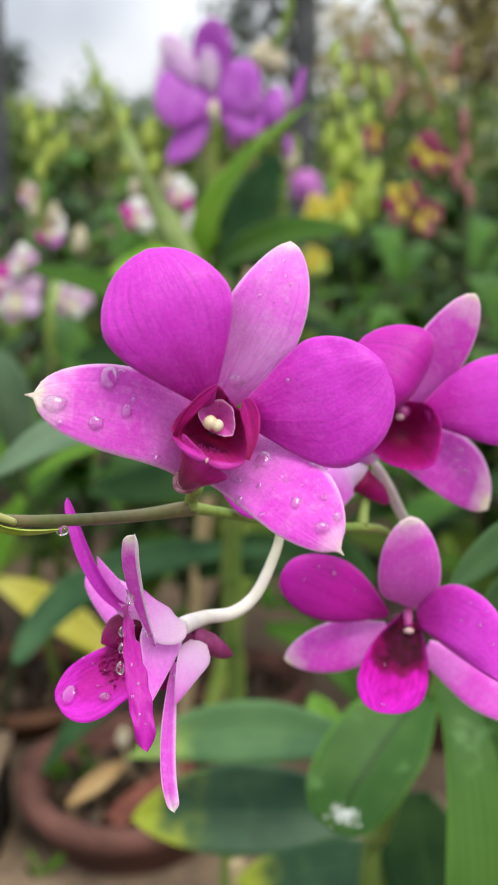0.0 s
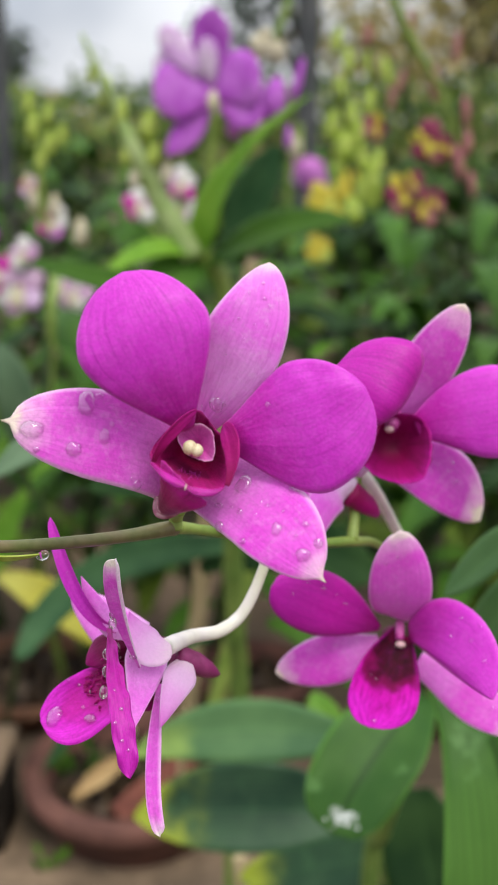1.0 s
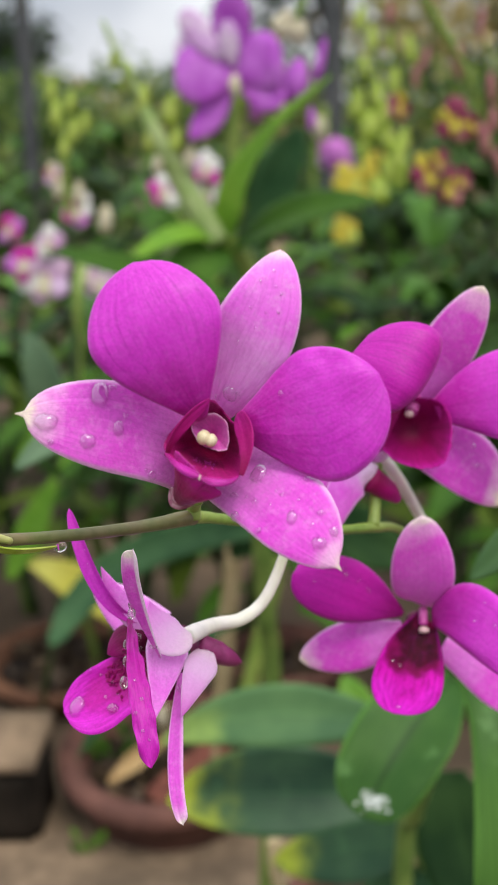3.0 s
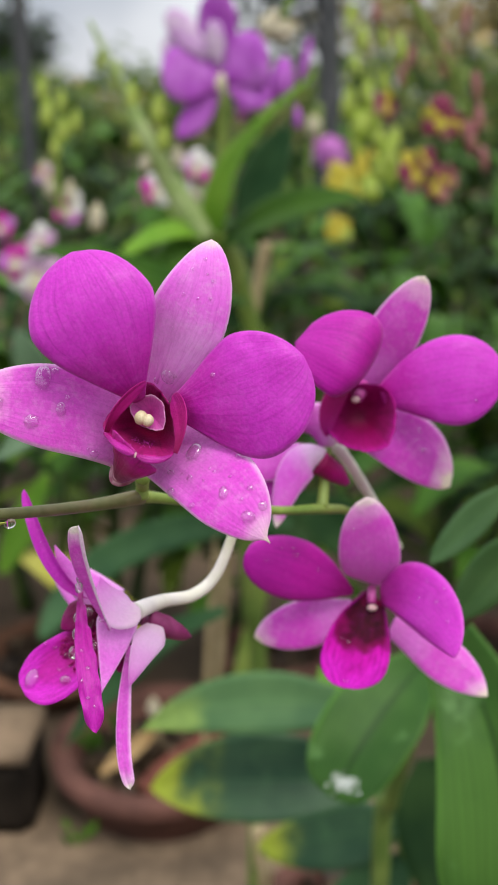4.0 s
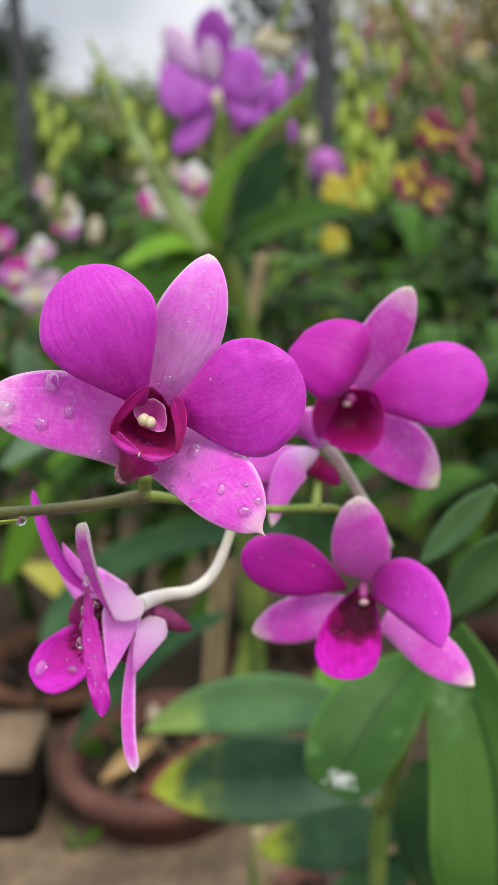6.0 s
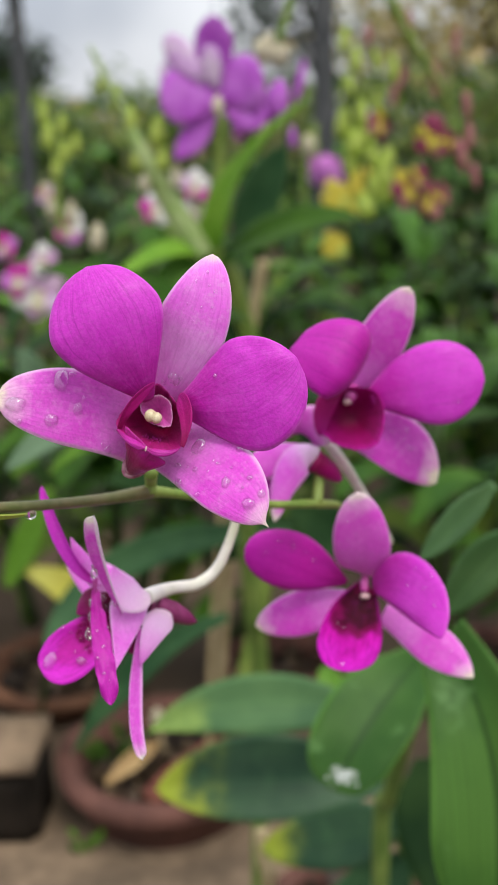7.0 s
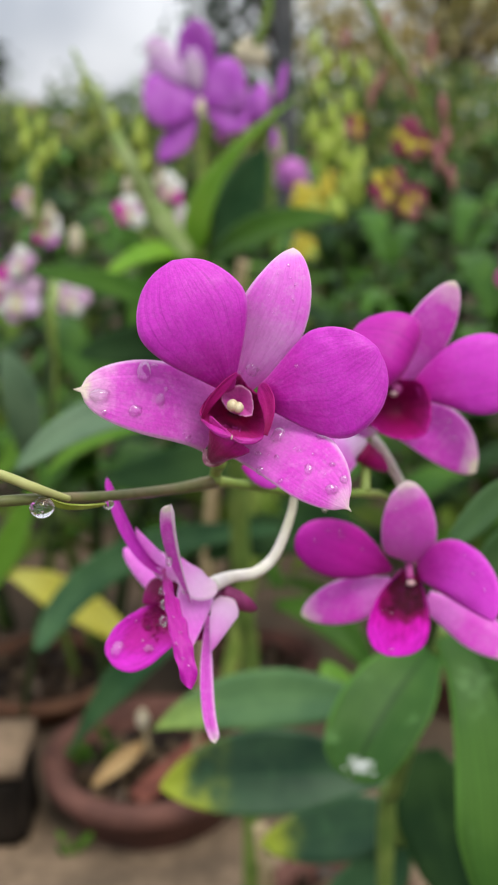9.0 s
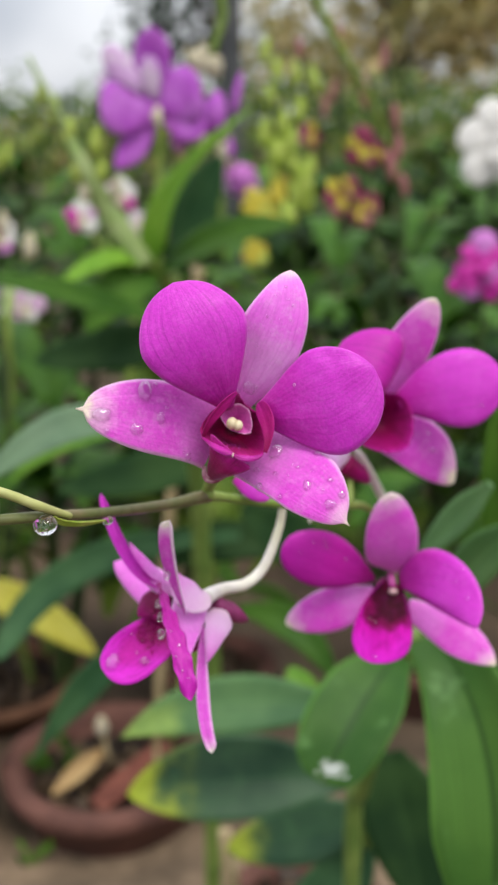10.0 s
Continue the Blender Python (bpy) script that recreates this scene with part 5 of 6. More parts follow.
leaf(plant, (-0.0096, -0.1292, 0.4332), (0.0048, -0.1645, 0.3904), (-0.0016, -0.1836, 0.3214), (-0.25, -0.9, 0.35), 0.0193, 0.0229, LEAF_NEAR, um=0.63, q=1.51, base=0.51, fold=0.34, nu=24, nv=12, r=1.07)
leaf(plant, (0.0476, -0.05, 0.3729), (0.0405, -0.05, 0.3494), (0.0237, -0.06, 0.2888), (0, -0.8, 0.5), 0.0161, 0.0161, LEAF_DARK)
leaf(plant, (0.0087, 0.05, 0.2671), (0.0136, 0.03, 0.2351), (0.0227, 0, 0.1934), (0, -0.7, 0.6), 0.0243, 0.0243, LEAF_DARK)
leaf(plant, (-0.0013, -0.17, 0.5058), (-0.0108, -0.165, 0.4913), (-0.0227, -0.16, 0.477), (-0.3, -0.6, 0.7), 0.0052, 0.0066, LEAF_SATIN)
leaf(plant, (0.0112, -0.16, 0.4872), (-0.0012, -0.155, 0.4716), (-0.0127, -0.15, 0.4522), (-0.2, -0.8, 0.5), 0.0080, 0.0080, LEAF_SATIN)
leaf(plant, (0.0172, -0.11, 0.4512), (0.0162, -0.11, 0.4866), (0.0168, -0.11, 0.5159), (-0.5, -0.8, 0.2), 0.0044, 0.0057, LEAF)

plant_b = thing("orchid_plant", (0.06, 0.56, 0), "orchid plant with dark leaves yellowing at their tips", "orchid plant", "potted orchid plants")
part("cane", tube([(0, 0, 0), (0.0261, 0, 0.1431), (0.0242, -0.02, 0.1955), (0.0172, -0.04, 0.2493), (0.0073, -0.06, 0.3132)], [0.0051, 0.0051, 0.0048, 0.0037], sides=8, knots=0.12), CANE, plant_b)
leaf(plant_b, (0.0038, -0.0796, 0.3196), (-0.0672, -0.077, 0.3237), (-0.1179, -0.0799, 0.3089), (0, -0.78, 0.6), 0.0159, 0.0149, LEAF_PALE, um=0.39, q=2.02, r=0.90, nu=22, base=0.25)
leaf(plant_b, (0.0112, -0.0539, 0.2581), (-0.0518, -0.0587, 0.2653), (-0.1184, -0.0559, 0.2583), (0.05, -0.78, 0.6), 0.0215, 0.0251, LEAF_TIPPED, um=0.54, q=2.25, r=1.26, nu=24, nv=12, base=0.20)
leaf(plant_b, (0.0258, -0.01, 0.2045), (-0.0133, -0.01, 0.1928), (-0.063, -0.01, 0.1838), (0, -0.7, 0.65), 0.0194, 0.0194, LEAF_TIPPED)
leaf(plant_b, (0.0243, -0.02, 0.1873), (0.0053, -0.03, 0.1716), (-0.0307, -0.04, 0.1577), (0, -0.7, 0.65), 0.0167, 0.0167, LEAF_BLUE)
leaf(plant_b, (-0.0096, -0.07, 0.3182), (-0.0192, -0.06, 0.3235), (-0.0243, -0.05, 0.3305), (0, -0.8, 0.5), 0.0074, 0.0074, LEAF_FRESH)
leaf(plant_b, (0.0364, -0.03, 0.202), (0.0752, -0.03, 0.1831), (0.1087, -0.04, 0.1557), (0, -0.7, 0.65), 0.0208, 0.0208, LEAF_DARK)
part("cane", tube([(-0.0629, 0.015, 0.1801), (-0.0614, 0.01, 0.1623), (-0.0594, 0.005, 0.1356), (-0.07, 0.005, 0)], [0.0051, 0.0051, 0.0051], sides=8), CANE_DRY, plant_b, "straw-yellow old cane")

plant_c = thing("orchid_plant", (-0.03, 0.72, 0), "orchid plant with long arching grey-green leaves", "orchid plant", "potted orchid plants")
part("cane", tube([(0.0176, -0.06, 0.4238), (0.0197, -0.04, 0.364), (0.02, -0.03, 0.3198), (0.0213, -0.02, 0.2688), (0.0242, -0.01, 0.2148), (0.018, 0, 0)], [0.0067, 0.0071, 0.0071, 0.0067], sides=8, knots=0.1), CANE, plant_c)
leaf(plant_c, (0.0493, 0.0054, 0.325), (-0.0764, 0.0463, 0.289), (-0.1371, -0.0002, 0.2343), (0, -0.8, 0.55), 0.0165, 0.0113, LEAF_BLUE, um=0.44, base=0.29, q=2.85, r=2.21, nu=24)
leaf(plant_c, (0.0087, -0.121, 0.3177), (-0.0504, -0.1046, 0.2749), (-0.1026, -0.0993, 0.2046), (-0.1, -0.8, 0.55), 0.0111, 0.0110, LEAF_BLUE, um=0.62, nu=22, q=1.10, r=0.90, base=0.29)
leaf(plant_c, (-0.0068, -0.22, 0.4701), (-0.04, -0.25, 0.4851), (-0.0809, -0.27, 0.4645), (0, -0.75, 0.6), 0.0097, 0.0091, LEAF_GREY, um=0.5)
leaf(plant_c, (-0.0108, -0.12, 0.4449), (-0.0619, -0.12, 0.4357), (-0.0957, -0.12, 0.4129), (0, -0.75, 0.6), 0.0044, 0.0044, LEAF_FRESH)
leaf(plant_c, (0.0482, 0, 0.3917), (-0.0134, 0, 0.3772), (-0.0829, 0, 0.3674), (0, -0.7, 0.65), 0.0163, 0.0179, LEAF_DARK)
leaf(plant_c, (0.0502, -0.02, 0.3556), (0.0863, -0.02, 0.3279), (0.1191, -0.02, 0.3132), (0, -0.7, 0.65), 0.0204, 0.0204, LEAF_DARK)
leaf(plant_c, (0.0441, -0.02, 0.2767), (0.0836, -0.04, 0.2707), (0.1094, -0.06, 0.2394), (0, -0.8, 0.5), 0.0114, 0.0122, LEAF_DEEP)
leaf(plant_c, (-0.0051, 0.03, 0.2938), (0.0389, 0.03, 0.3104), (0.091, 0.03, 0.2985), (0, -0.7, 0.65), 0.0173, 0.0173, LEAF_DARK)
part("cane", tube([(0.0019, 0.08, 0.3598), (-0.0072, 0.08, 0.3074), (-0.0122, 0.08, 0.248), (-0.0204, 0.08, 0.1706), (-0.03, 0.08, 0)], [0.0031, 0.0031, 0.0031, 0.0031], sides=8), CANE_DRY, plant_c, "dry straw cane")

plant_d = thing("orchid_plant", (-0.22, 0.92, 0), "orchid plant with one yellowing leaf", "orchid plant", "potted orchid plants")
leaf(plant_d, (-0.0039, -0.02, 0.2233), (0.0545, -0.02, 0.1894), (0.1085, -0.02, 0.1432), (0, -0.6, 0.75), 0.0177, 0.0177, LEAF_YELLOW, "yellow dying leaf", um=0.4, q=2, r=1.5)
part("cane", tube([(0.0424, 0.03, 0.436), (0.0379, 0.01, 0.336), (0.0262, 0, 0.2244), (-0.03, 0.06, 0)], [0.0030, 0.0030, 0.0030], sides=8), CANE_SHADED, plant_d)

plant_e = thing("orchid_plant", (-0.06, 0.92, 0), "tall orchid plant with fresh leaves and a violet flower", "orchid plant", "potted orchid plants")
part("cane", tube([(0.0166, -0.02, 0.5112), (0.0253, -0.015, 0.496), (0.0386, -0.01, 0.4681), (0.0646, 0.01, 0.273), (0.01, 0, 0)], [0.0076, 0.0081, 0.0081], sides=8, knots=0.08), STEM_FRESH, plant_e)
part("flower_stalk", tube([(0.0166, -0.02, 0.5112), (0.0252, -0.025, 0.5602), (0.0303, -0.03, 0.6184)], [0.0043, 0.0038, 0.0033], sides=8), STEM_FRESH, plant_e)
leaf(plant_e, (0.0148, -0.02, 0.5032), (0.0442, -0.06, 0.5709), (0.099, -0.13, 0.6284), (0.05, -0.65, 0.75), 0.0197, 0.0188, LEAF_BRIGHT, um=0.35, q=1.8, r=1.2, nu=22)
leaf(plant_e, (0.037, 0.03, 0.4919), (0.0567, 0.03, 0.5458), (0.0814, 0.03, 0.5909), (0.2, -0.8, 0.3), 0.0189, 0.0189, LEAF_BLUE, um=0.5, q=1.8, r=1.3)
leaf(plant_e, (0.0206, -0.02, 0.4944), (0.0732, -0.05, 0.5268), (0.1361, -0.07, 0.5391), (0.1, -0.6, 0.75), 0.0193, 0.0184, LEAF_DEEP, um=0.45, q=1.8, r=1.3, nu=22)
leaf(plant_e, (0.0185, -0.02, 0.5016), (-0.0177, -0.04, 0.5114), (-0.0611, -0.06, 0.4889), (0, -0.6, 0.75), 0.0093, 0.0112, LEAF_BRIGHT, um=0.45, q=1.8, r=1.3)
leaf(plant_e, (0.0205, -0.01, 0.4978), (-0.0006, -0.03, 0.4917), (-0.0392, -0.05, 0.4537), (0.1, -0.7, 0.6), 0.0218, 0.0218, LEAF, um=0.5, q=1.8, r=1.4)
leaf(plant_e, (0.0451, -0.04, 0.4537), (-0.0328, -0.1, 0.4897), (-0.1019, -0.14, 0.5142), (0, -0.6, 0.75), 0.0140, 0.0149, LEAF_DEEP, um=0.5, q=1.8, r=1.3)
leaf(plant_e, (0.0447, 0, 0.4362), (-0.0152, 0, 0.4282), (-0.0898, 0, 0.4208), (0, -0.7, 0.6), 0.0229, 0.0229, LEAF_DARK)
part("spike", tube([(0.0129, -0.02, 0.5042), (-0.0029, -0.02, 0.5282), (-0.0186, -0.02, 0.5565), (-0.0322, -0.03, 0.5846), (-0.0448, -0.03, 0.6136), (-0.0564, -0.04, 0.6419), (-0.0695, -0.04, 0.6716)], [0.0105, 0.0100, 0.0092, 0.0074, 0.0046, 0.0030, 0.0016], sides=8), BUD_PALE, plant_e, "pale green flower spike")
bud(plant_e, (-0.0376, -0.03, 0.5856), 0.0073, 0.0110, (0.15, 0, 1), BUD)
bud(plant_e, (-0.0208, -0.03, 0.6065), 0.0078, 0.0128, (0.15, 0, 1), BUD)
bud(plant_e, (-0.0428, -0.03, 0.6158), 0.0064, 0.0109, (0.15, 0, 1), BUD)
bud(plant_e, (-0.0539, -0.03, 0.6313), 0.0059, 0.0117, (0.15, 0, 1), BUD)
bud(plant_e, (-0.0641, -0.03, 0.6444), 0.0040, 0.0090, (0.15, 0, 1), BUD)
bud(plant_e, (-0.0185, -0.03, 0.5843), 0.0060, 0.0101, (0.15, 0, 1), BUD)
bud(plant_e, (-0.0334, -0.03, 0.5667), 0.0055, 0.0092, (0.15, 0, 1), BUD_CREAM)
bud(plant_e, (-0.0079, -0.03, 0.5705), 0.0055, 0.0102, (0.15, 0, 1), BUD_CREAM)
violet = part("flower", blob((0, 0, 0), (0.0040, 0.0060), (0, 0, 1)), ROSE, plant_e, "open violet orchid flower", Matrix.Translation((0.0293, -0.035, 0.625)) @ FACE)
part("petal", sheet((0.0003, 0.0042, -0.0028), (-0.0229, 0.008, 0.0042), (-0.0459, 0.0114, 0.009), (0, 0, 1), 0.0244, 0.0235, um=0.58, base=0.35, q=2.2, r=1.9, cup=-0.15, thick=0.0006, nu=14, nv=8, wave=0.08), VIOLET, violet)
part("petal", sheet((0.0021, 0.0041, -0.0028), (0.0189, 0.0138, 0.006), (0.0359, 0.0193, 0.0117), (0, 0, 1), 0.0226, 0.0235, um=0.58, base=0.35, q=2.2, r=1.9, cup=-0.15, thick=0.0006, nu=14, nv=8, wave=0.08), VIOLET, violet)
part("sepal", sheet((-0.0029, 0.0105, -0.005), (-0.0232, 0.0216, 0.0001), (-0.0461, 0.0307, 0.0026), (0, 0, 1), 0.0154, 0.0190, um=0.58, base=0.35, q=2.2, r=1.9, cup=-0.15, thick=0.0006, nu=14, nv=8, wave=0.08), LILAC, violet)
part("sepal", sheet((-0.0001, 0.0125, -0.0024), (-0.0019, 0.0392, 0.0092), (-0.0002, 0.0641, 0.0204), (0, 0, 1), 0.0154, 0.0154, um=0.58, base=0.35, q=2.2, r=1.3, cup=-0.15, thick=0.0006, nu=14, nv=8, wave=0.08), VIOLET, violet)
part("petal", sheet((-0.001, 0.0125, 0.0016), (-0.0036, 0.0262, 0.0105), (-0.0034, 0.0433, 0.0154), (0, 0, 1), 0.0077, 0.0077, um=0.58, base=0.35, q=2.2, r=1.9, cup=-0.15, thick=0.0006, nu=14, nv=8, wave=0.08), LILAC, violet)
part("sepal", sheet((-0.0048, -0.004, -0.0052), (-0.0195, -0.0202, -0.0059), (-0.0378, -0.0394, -0.0095), (0, 0, 1), 0.0118, 0.0109, um=0.58, base=0.35, q=2.2, r=1.0, cup=-0.15, thick=0.0006, nu=14, nv=8, wave=0.08), VIOLET, violet)
part("sepal", sheet((0.0044, -0.0023, -0.0046), (0.02, -0.0062, -0.0017), (0.0363, -0.0153, -0.0022), (0, 0, 1), 0.0136, 0.0145, um=0.58, base=0.35, q=2.2, r=1.9, cup=-0.15, thick=0.0006, nu=14, nv=8, wave=0.08), VIOLET, violet)
part("lip", sheet((0.0004, 0.0062, 0.0058), (-0.0005, -0.0012, 0.0086), (-0.0002, -0.0096, 0.0062), (0, 0, 1), 0.0041, 0.0041, um=0.58, base=0.35, q=2.2, r=1.9, cup=-0.15, thick=0.0006, nu=14, nv=8, wave=0.08), BUD_CREAM, violet)
part("petal", sheet((-0.01, 0.019, 0.0034), (-0.0253, 0.0352, 0.009), (-0.0387, 0.0519, 0.0147), (0, 0, 1), 0.0109, 0.0109, um=0.58, base=0.35, q=2.2, r=1.9, cup=-0.15, thick=0.0006, nu=14, nv=8, wave=0.08), LILAC, violet)
bud(plant_e, (0.0751, -0.02, 0.6261), 0.0129, 0.0175, (0.2, 0, 1), VIOLET, "half-open violet flower")
bud(plant_e, (0.0939, -0.02, 0.6411), 0.0046, 0.0174, (0.25, 0, 1), VIOLET)
bud(plant_e, (0.0606, -0.02, 0.6087), 0.0093, 0.0102, (0, 0, 1), BUD_CREAM)
bud(plant_e, (0.0444, -0.02, 0.6069), 0.0074, 0.0111, (0, 0, 1), ROSE)
bud(plant_e, (0.0872, -0.02, 0.5982), 0.0042, 0.0093, (0, 0, 1), VIOLET)

plant_g = thing("orchid_plant", (-0.2, 1.08, 0), "orchid plant with small pink and white flowers", "orchid plant", "potted orchid plants")
part("spike", tube([(0.002, -0.02, 0.5009), (0.0014, -0.02, 0.4323), (-0.0094, -0.01, 0.3259), (-0.0255, 0, 0.1985), (0, 0, 0)], [0.0033, 0.0027, 0.0022, 0.0022], sides=8), CANE_SHADED, plant_g)
blossom(plant_g, (0.0091, -0.02, 0.5153), (0, -1, 0.3), 0.0268, (HOT, ROSE, WHITE, WHITE, HOT), BUD_CREAM, "small pink and white orchid flower", turn=123)
blossom(plant_g, (-0.0196, -0.02, 0.4851), (0, -1, 0.3), 0.0255, (BLUSH, WHITE, ROSE, BLUSH, WHITE), BUD_CREAM, "small pink and white orchid flower", turn=75)
blossom(plant_g, (-0.0462, -0.02, 0.4664), (0, -1, 0.3), 0.0311, (HOT, ROSE, HOT, BLUSH, HOT), BUD_CREAM, "small pink and white orchid flower", turn=30)
blossom(plant_g, (0.0141, -0.02, 0.4543), (0, -1, 0.3), 0.0273, (WHITE, BLUSH, BLUSH, WHITE, WHITE), BUD_CREAM, "small pink and white orchid flower", turn=140)
blossom(plant_g, (-0.0571, -0.02, 0.4993), (0, -1, 0.3), 0.0231, (HOT, MAROON, ROSE, HOT, ROSE), BUD_CREAM, "small pink and white orchid flower", turn=5)
blossom(plant_g, (-0.0118, -0.02, 0.549), (0, -1, 0.3), 0.0170, (BUD_PINK, BLUSH, BUD_PINK, BLUSH, BUD_CREAM), BUD_CREAM, "small pink and white orchid flower", turn=80)
blossom(plant_g, (-0.0260, -0.02, 0.4500), (0, -1, 0.3), 0.0430, (BLUSH, WHITE, BLUSH, LILAC, BLUSH), BUD_CREAM, "small pink and white orchid flower", turn=20)
blossom(plant_g, (0.0267, -0.02, 0.4470), (0, -1, 0.3), 0.0300, (WHITE, BLUSH, WHITE, BLUSH, WHITE), BUD_CREAM, "small pink and white orchid flower", turn=60)
bud(plant_g, (0.0352, -0.02, 0.5057), 0.0087, 0.0142, (0.1, 0, 1), BUD_CREAM)
bud(plant_g, (-0.0074, -0.02, 0.5358), 0.0065, 0.0108, (0.1, 0, 1), BUD_CREAM)
bud(plant_g, (0.0112, -0.02, 0.5301), 0.0065, 0.0119, (0.1, 0, 1), BUD_CREAM)
bud(plant_g, (0.0008, -0.02, 0.5722), 0.0064, 0.0118, (0.1, 0, 1), BUD)
bud(plant_g, (0.01, -0.02, 0.5874), 0.0064, 0.0128, (0.1, 0, 1), BUD)
bud(plant_g, (-0.0049, -0.02, 0.603), 0.0074, 0.0138, (0.1, 0, 1), BUD)
bud(plant_g, (0.0212, -0.02, 0.5948), 0.0053, 0.0117, (0.1, 0, 1), BUD)
bud(plant_g, (-0.0086, -0.02, 0.6233), 0.0053, 0.0105, (0.1, 0, 1), BUD)
bud(plant_g, (0.0092, -0.02, 0.6129), 0.0053, 0.0116, (0.1, 0, 1), BUD)
part("spike", tube([(0.002, -0.02, 0.5009), (-0.0008, -0.02, 0.5514), (0.0005, -0.02, 0.6029), (-0.0058, -0.02, 0.6382)], [0.0038, 0.0033, 0.0022, 0.0011], sides=8), STEM_FRESH, plant_g)
part("stalk", tube([(0.0243, -0.08, 0.4838), (0.0259, -0.13, 0.4577), (0.023, -0.13, 0.4086), (0.0167, -0.13, 0.3446), (-0.0062, -0.08, 0.1885), (0, 0, 0)], [0.0041, 0.0041, 0.0041], sides=8), STEM_FRESH, plant_g)
leaf(plant_g, (-0.0023, -0.16, 0.3164), (0.0019, -0.18, 0.3799), (-0.0106, -0.18, 0.4306), (0.1, -0.8, 0.5), 0.0158, 0.0168, LEAF_GREY, um=0.5)
leaf(plant_g, (-0.0413, -0.13, 0.2968), (-0.0119, -0.13, 0.3291), (0.0274, -0.13, 0.3605), (0.1, -0.7, 0.6), 0.0116, 0.0126, LEAF_FRESH, um=0.5)
leaf(plant_g, (0.005, -0.18, 0.3014), (-0.0196, -0.18, 0.2535), (-0.0449, -0.18, 0.2041), (0.1, -0.7, 0.6), 0.0133, 0.0133, LEAF_FRESH, um=0.5)

plant_h = thing("orchid_plant", (-0.13, 1.3, 0), "orchid plant with a few white and pink flowers", "orchid plant", "potted orchid plants")
part("spike", tube([(0.0443, 0, 0.5336), (0.0484, 0, 0.4872), (0.055, 0, 0.4193), (0, 0, 0)], [0.0047, 0.0047, 0.0053], sides=8), STEM_FRESH, plant_h)
blossom(plant_h, (0.0445, 0, 0.5368), (0, -1, 0.3), 0.0331, (HOT, WHITE, WHITE, BLUSH, HOT), BUD_CREAM, "small white flower with pink tips", turn=215)
blossom(plant_h, (-0.0036, 0, 0.5119), (0, -1, 0.3), 0.0332, (HOT, WHITE, BLUSH, WHITE, HOT), BUD_CREAM, "small white flower with pink tips", turn=145)
blossom(plant_h, (0.0627, 0, 0.5034), (0, -1, 0.3), 0.0258, (WHITE, BLUSH, WHITE, WHITE, BLUSH), BUD_CREAM, "small white flower with pink tips", turn=245)
blossom(plant_h, (0.043, 0, 0.5106), (0, -1, 0.3), 0.0247, (BLUSH, WHITE, BLUSH, WHITE, BLUSH), BUD_CREAM, "small white flower with pink tips", turn=215)
part("twig", tube([(-0.0036, 0, 0.5119), (0.0145, 0, 0.4815), (0.0513, 0, 0.4535)], [0.0033, 0.0033, 0.0040], sides=8), STEM_FRESH, plant_h)

plant_f = thing("orchid_plant", (0.12, 1.95, 0), "orchid plant with one hanging rose-pink flower", "orchid plant", "potted orchid plants")
blossom(plant_f, (-0.0299, 0, 0.5149), (0, -1, -0.1), 0.0577, (ROSE, ROSE, LILAC, ROSE, ROSE, ROSE), ROSE, "hanging rose-pink flower", spread=0.95)
bud(plant_f, (-0.0285, -0.01, 0.5115), 0.0238, 0.0317, (0.1, 0, -1), ROSE)
part("spike", tube([(0, 0, 0), (-0.0637, 0, 0.4156), (-0.0486, 0, 0.5901), (-0.0431, 0, 0.5422), (-0.0359, 0, 0.5131)], [0.0049, 0.0049, 0.0039], sides=8), STEM_FRESH, plant_f)
bud(plant_f, (-0.0565, 0, 0.557), 0.0158, 0.0217, (0, 0, -1), BUD_CREAM)

plant_i = thing("orchid_plant", (0.12, 1.45, 0), "orchid plant with crowded yellow-green bud spikes", "orchid plant", "potted orchid plants")
part("spike", tube([(-0.0216, -0.05, 0.6459), (-0.0066, -0.03, 0.5836), (0.0088, -0.01, 0.496), (0.0125, 0, 0.4046), (0, 0, 0)], [0.0028, 0.0028, 0.0028, 0.0028], sides=8), CANE_SHADED, plant_i)
bud(plant_i, (-0.0179, -0.03, 0.6427), 0.0093, 0.0172, (0, 0, 1), BUD)
bud(plant_i, (-0.0244, -0.03, 0.6015), 0.0116, 0.0202, (0.15, 0, 1), BUD)
bud(plant_i, (-0.0026, -0.03, 0.6114), 0.0108, 0.0202, (0.15, 0, 1), BUD)
bud(plant_i, (-0.0104, -0.03, 0.5767), 0.0160, 0.0247, (0, 0, 1), BUD)
bud(plant_i, (0.008, -0.03, 0.5903), 0.0109, 0.0188, (0.15, 0, 1), BUD)
bud(plant_i, (-0.0144, -0.03, 0.5557), 0.0102, 0.0190, (0.15, 0, 1), BUD)
bud(plant_i, (0.0258, -0.03, 0.5368), 0.0132, 0.0264, (-0.15, 0, 1), BUD)
bud(plant_i, (0.0113, -0.03, 0.5621), 0.0095, 0.0175, (0, 0, 1), BUD)
bud(plant_i, (0.0032, -0.03, 0.4978), 0.0148, 0.0192, (-0.15, 0, 1), BUD)
bud(plant_i, (0.0318, -0.03, 0.5545), 0.0102, 0.0190, (0.15, 0, 1), BUD)
bud(plant_i, (0.0146, -0.03, 0.5228), 0.0103, 0.0191, (-0.15, 0, 1), BUD)
bud(plant_i, (0.0193, -0.03, 0.6282), 0.0086, 0.0187, (0.15, 0, 1), BUD)
bud(plant_i, (0.0377, -0.03, 0.6654), 0.0079, 0.0186, (-0.15, 0, 1), BUD)
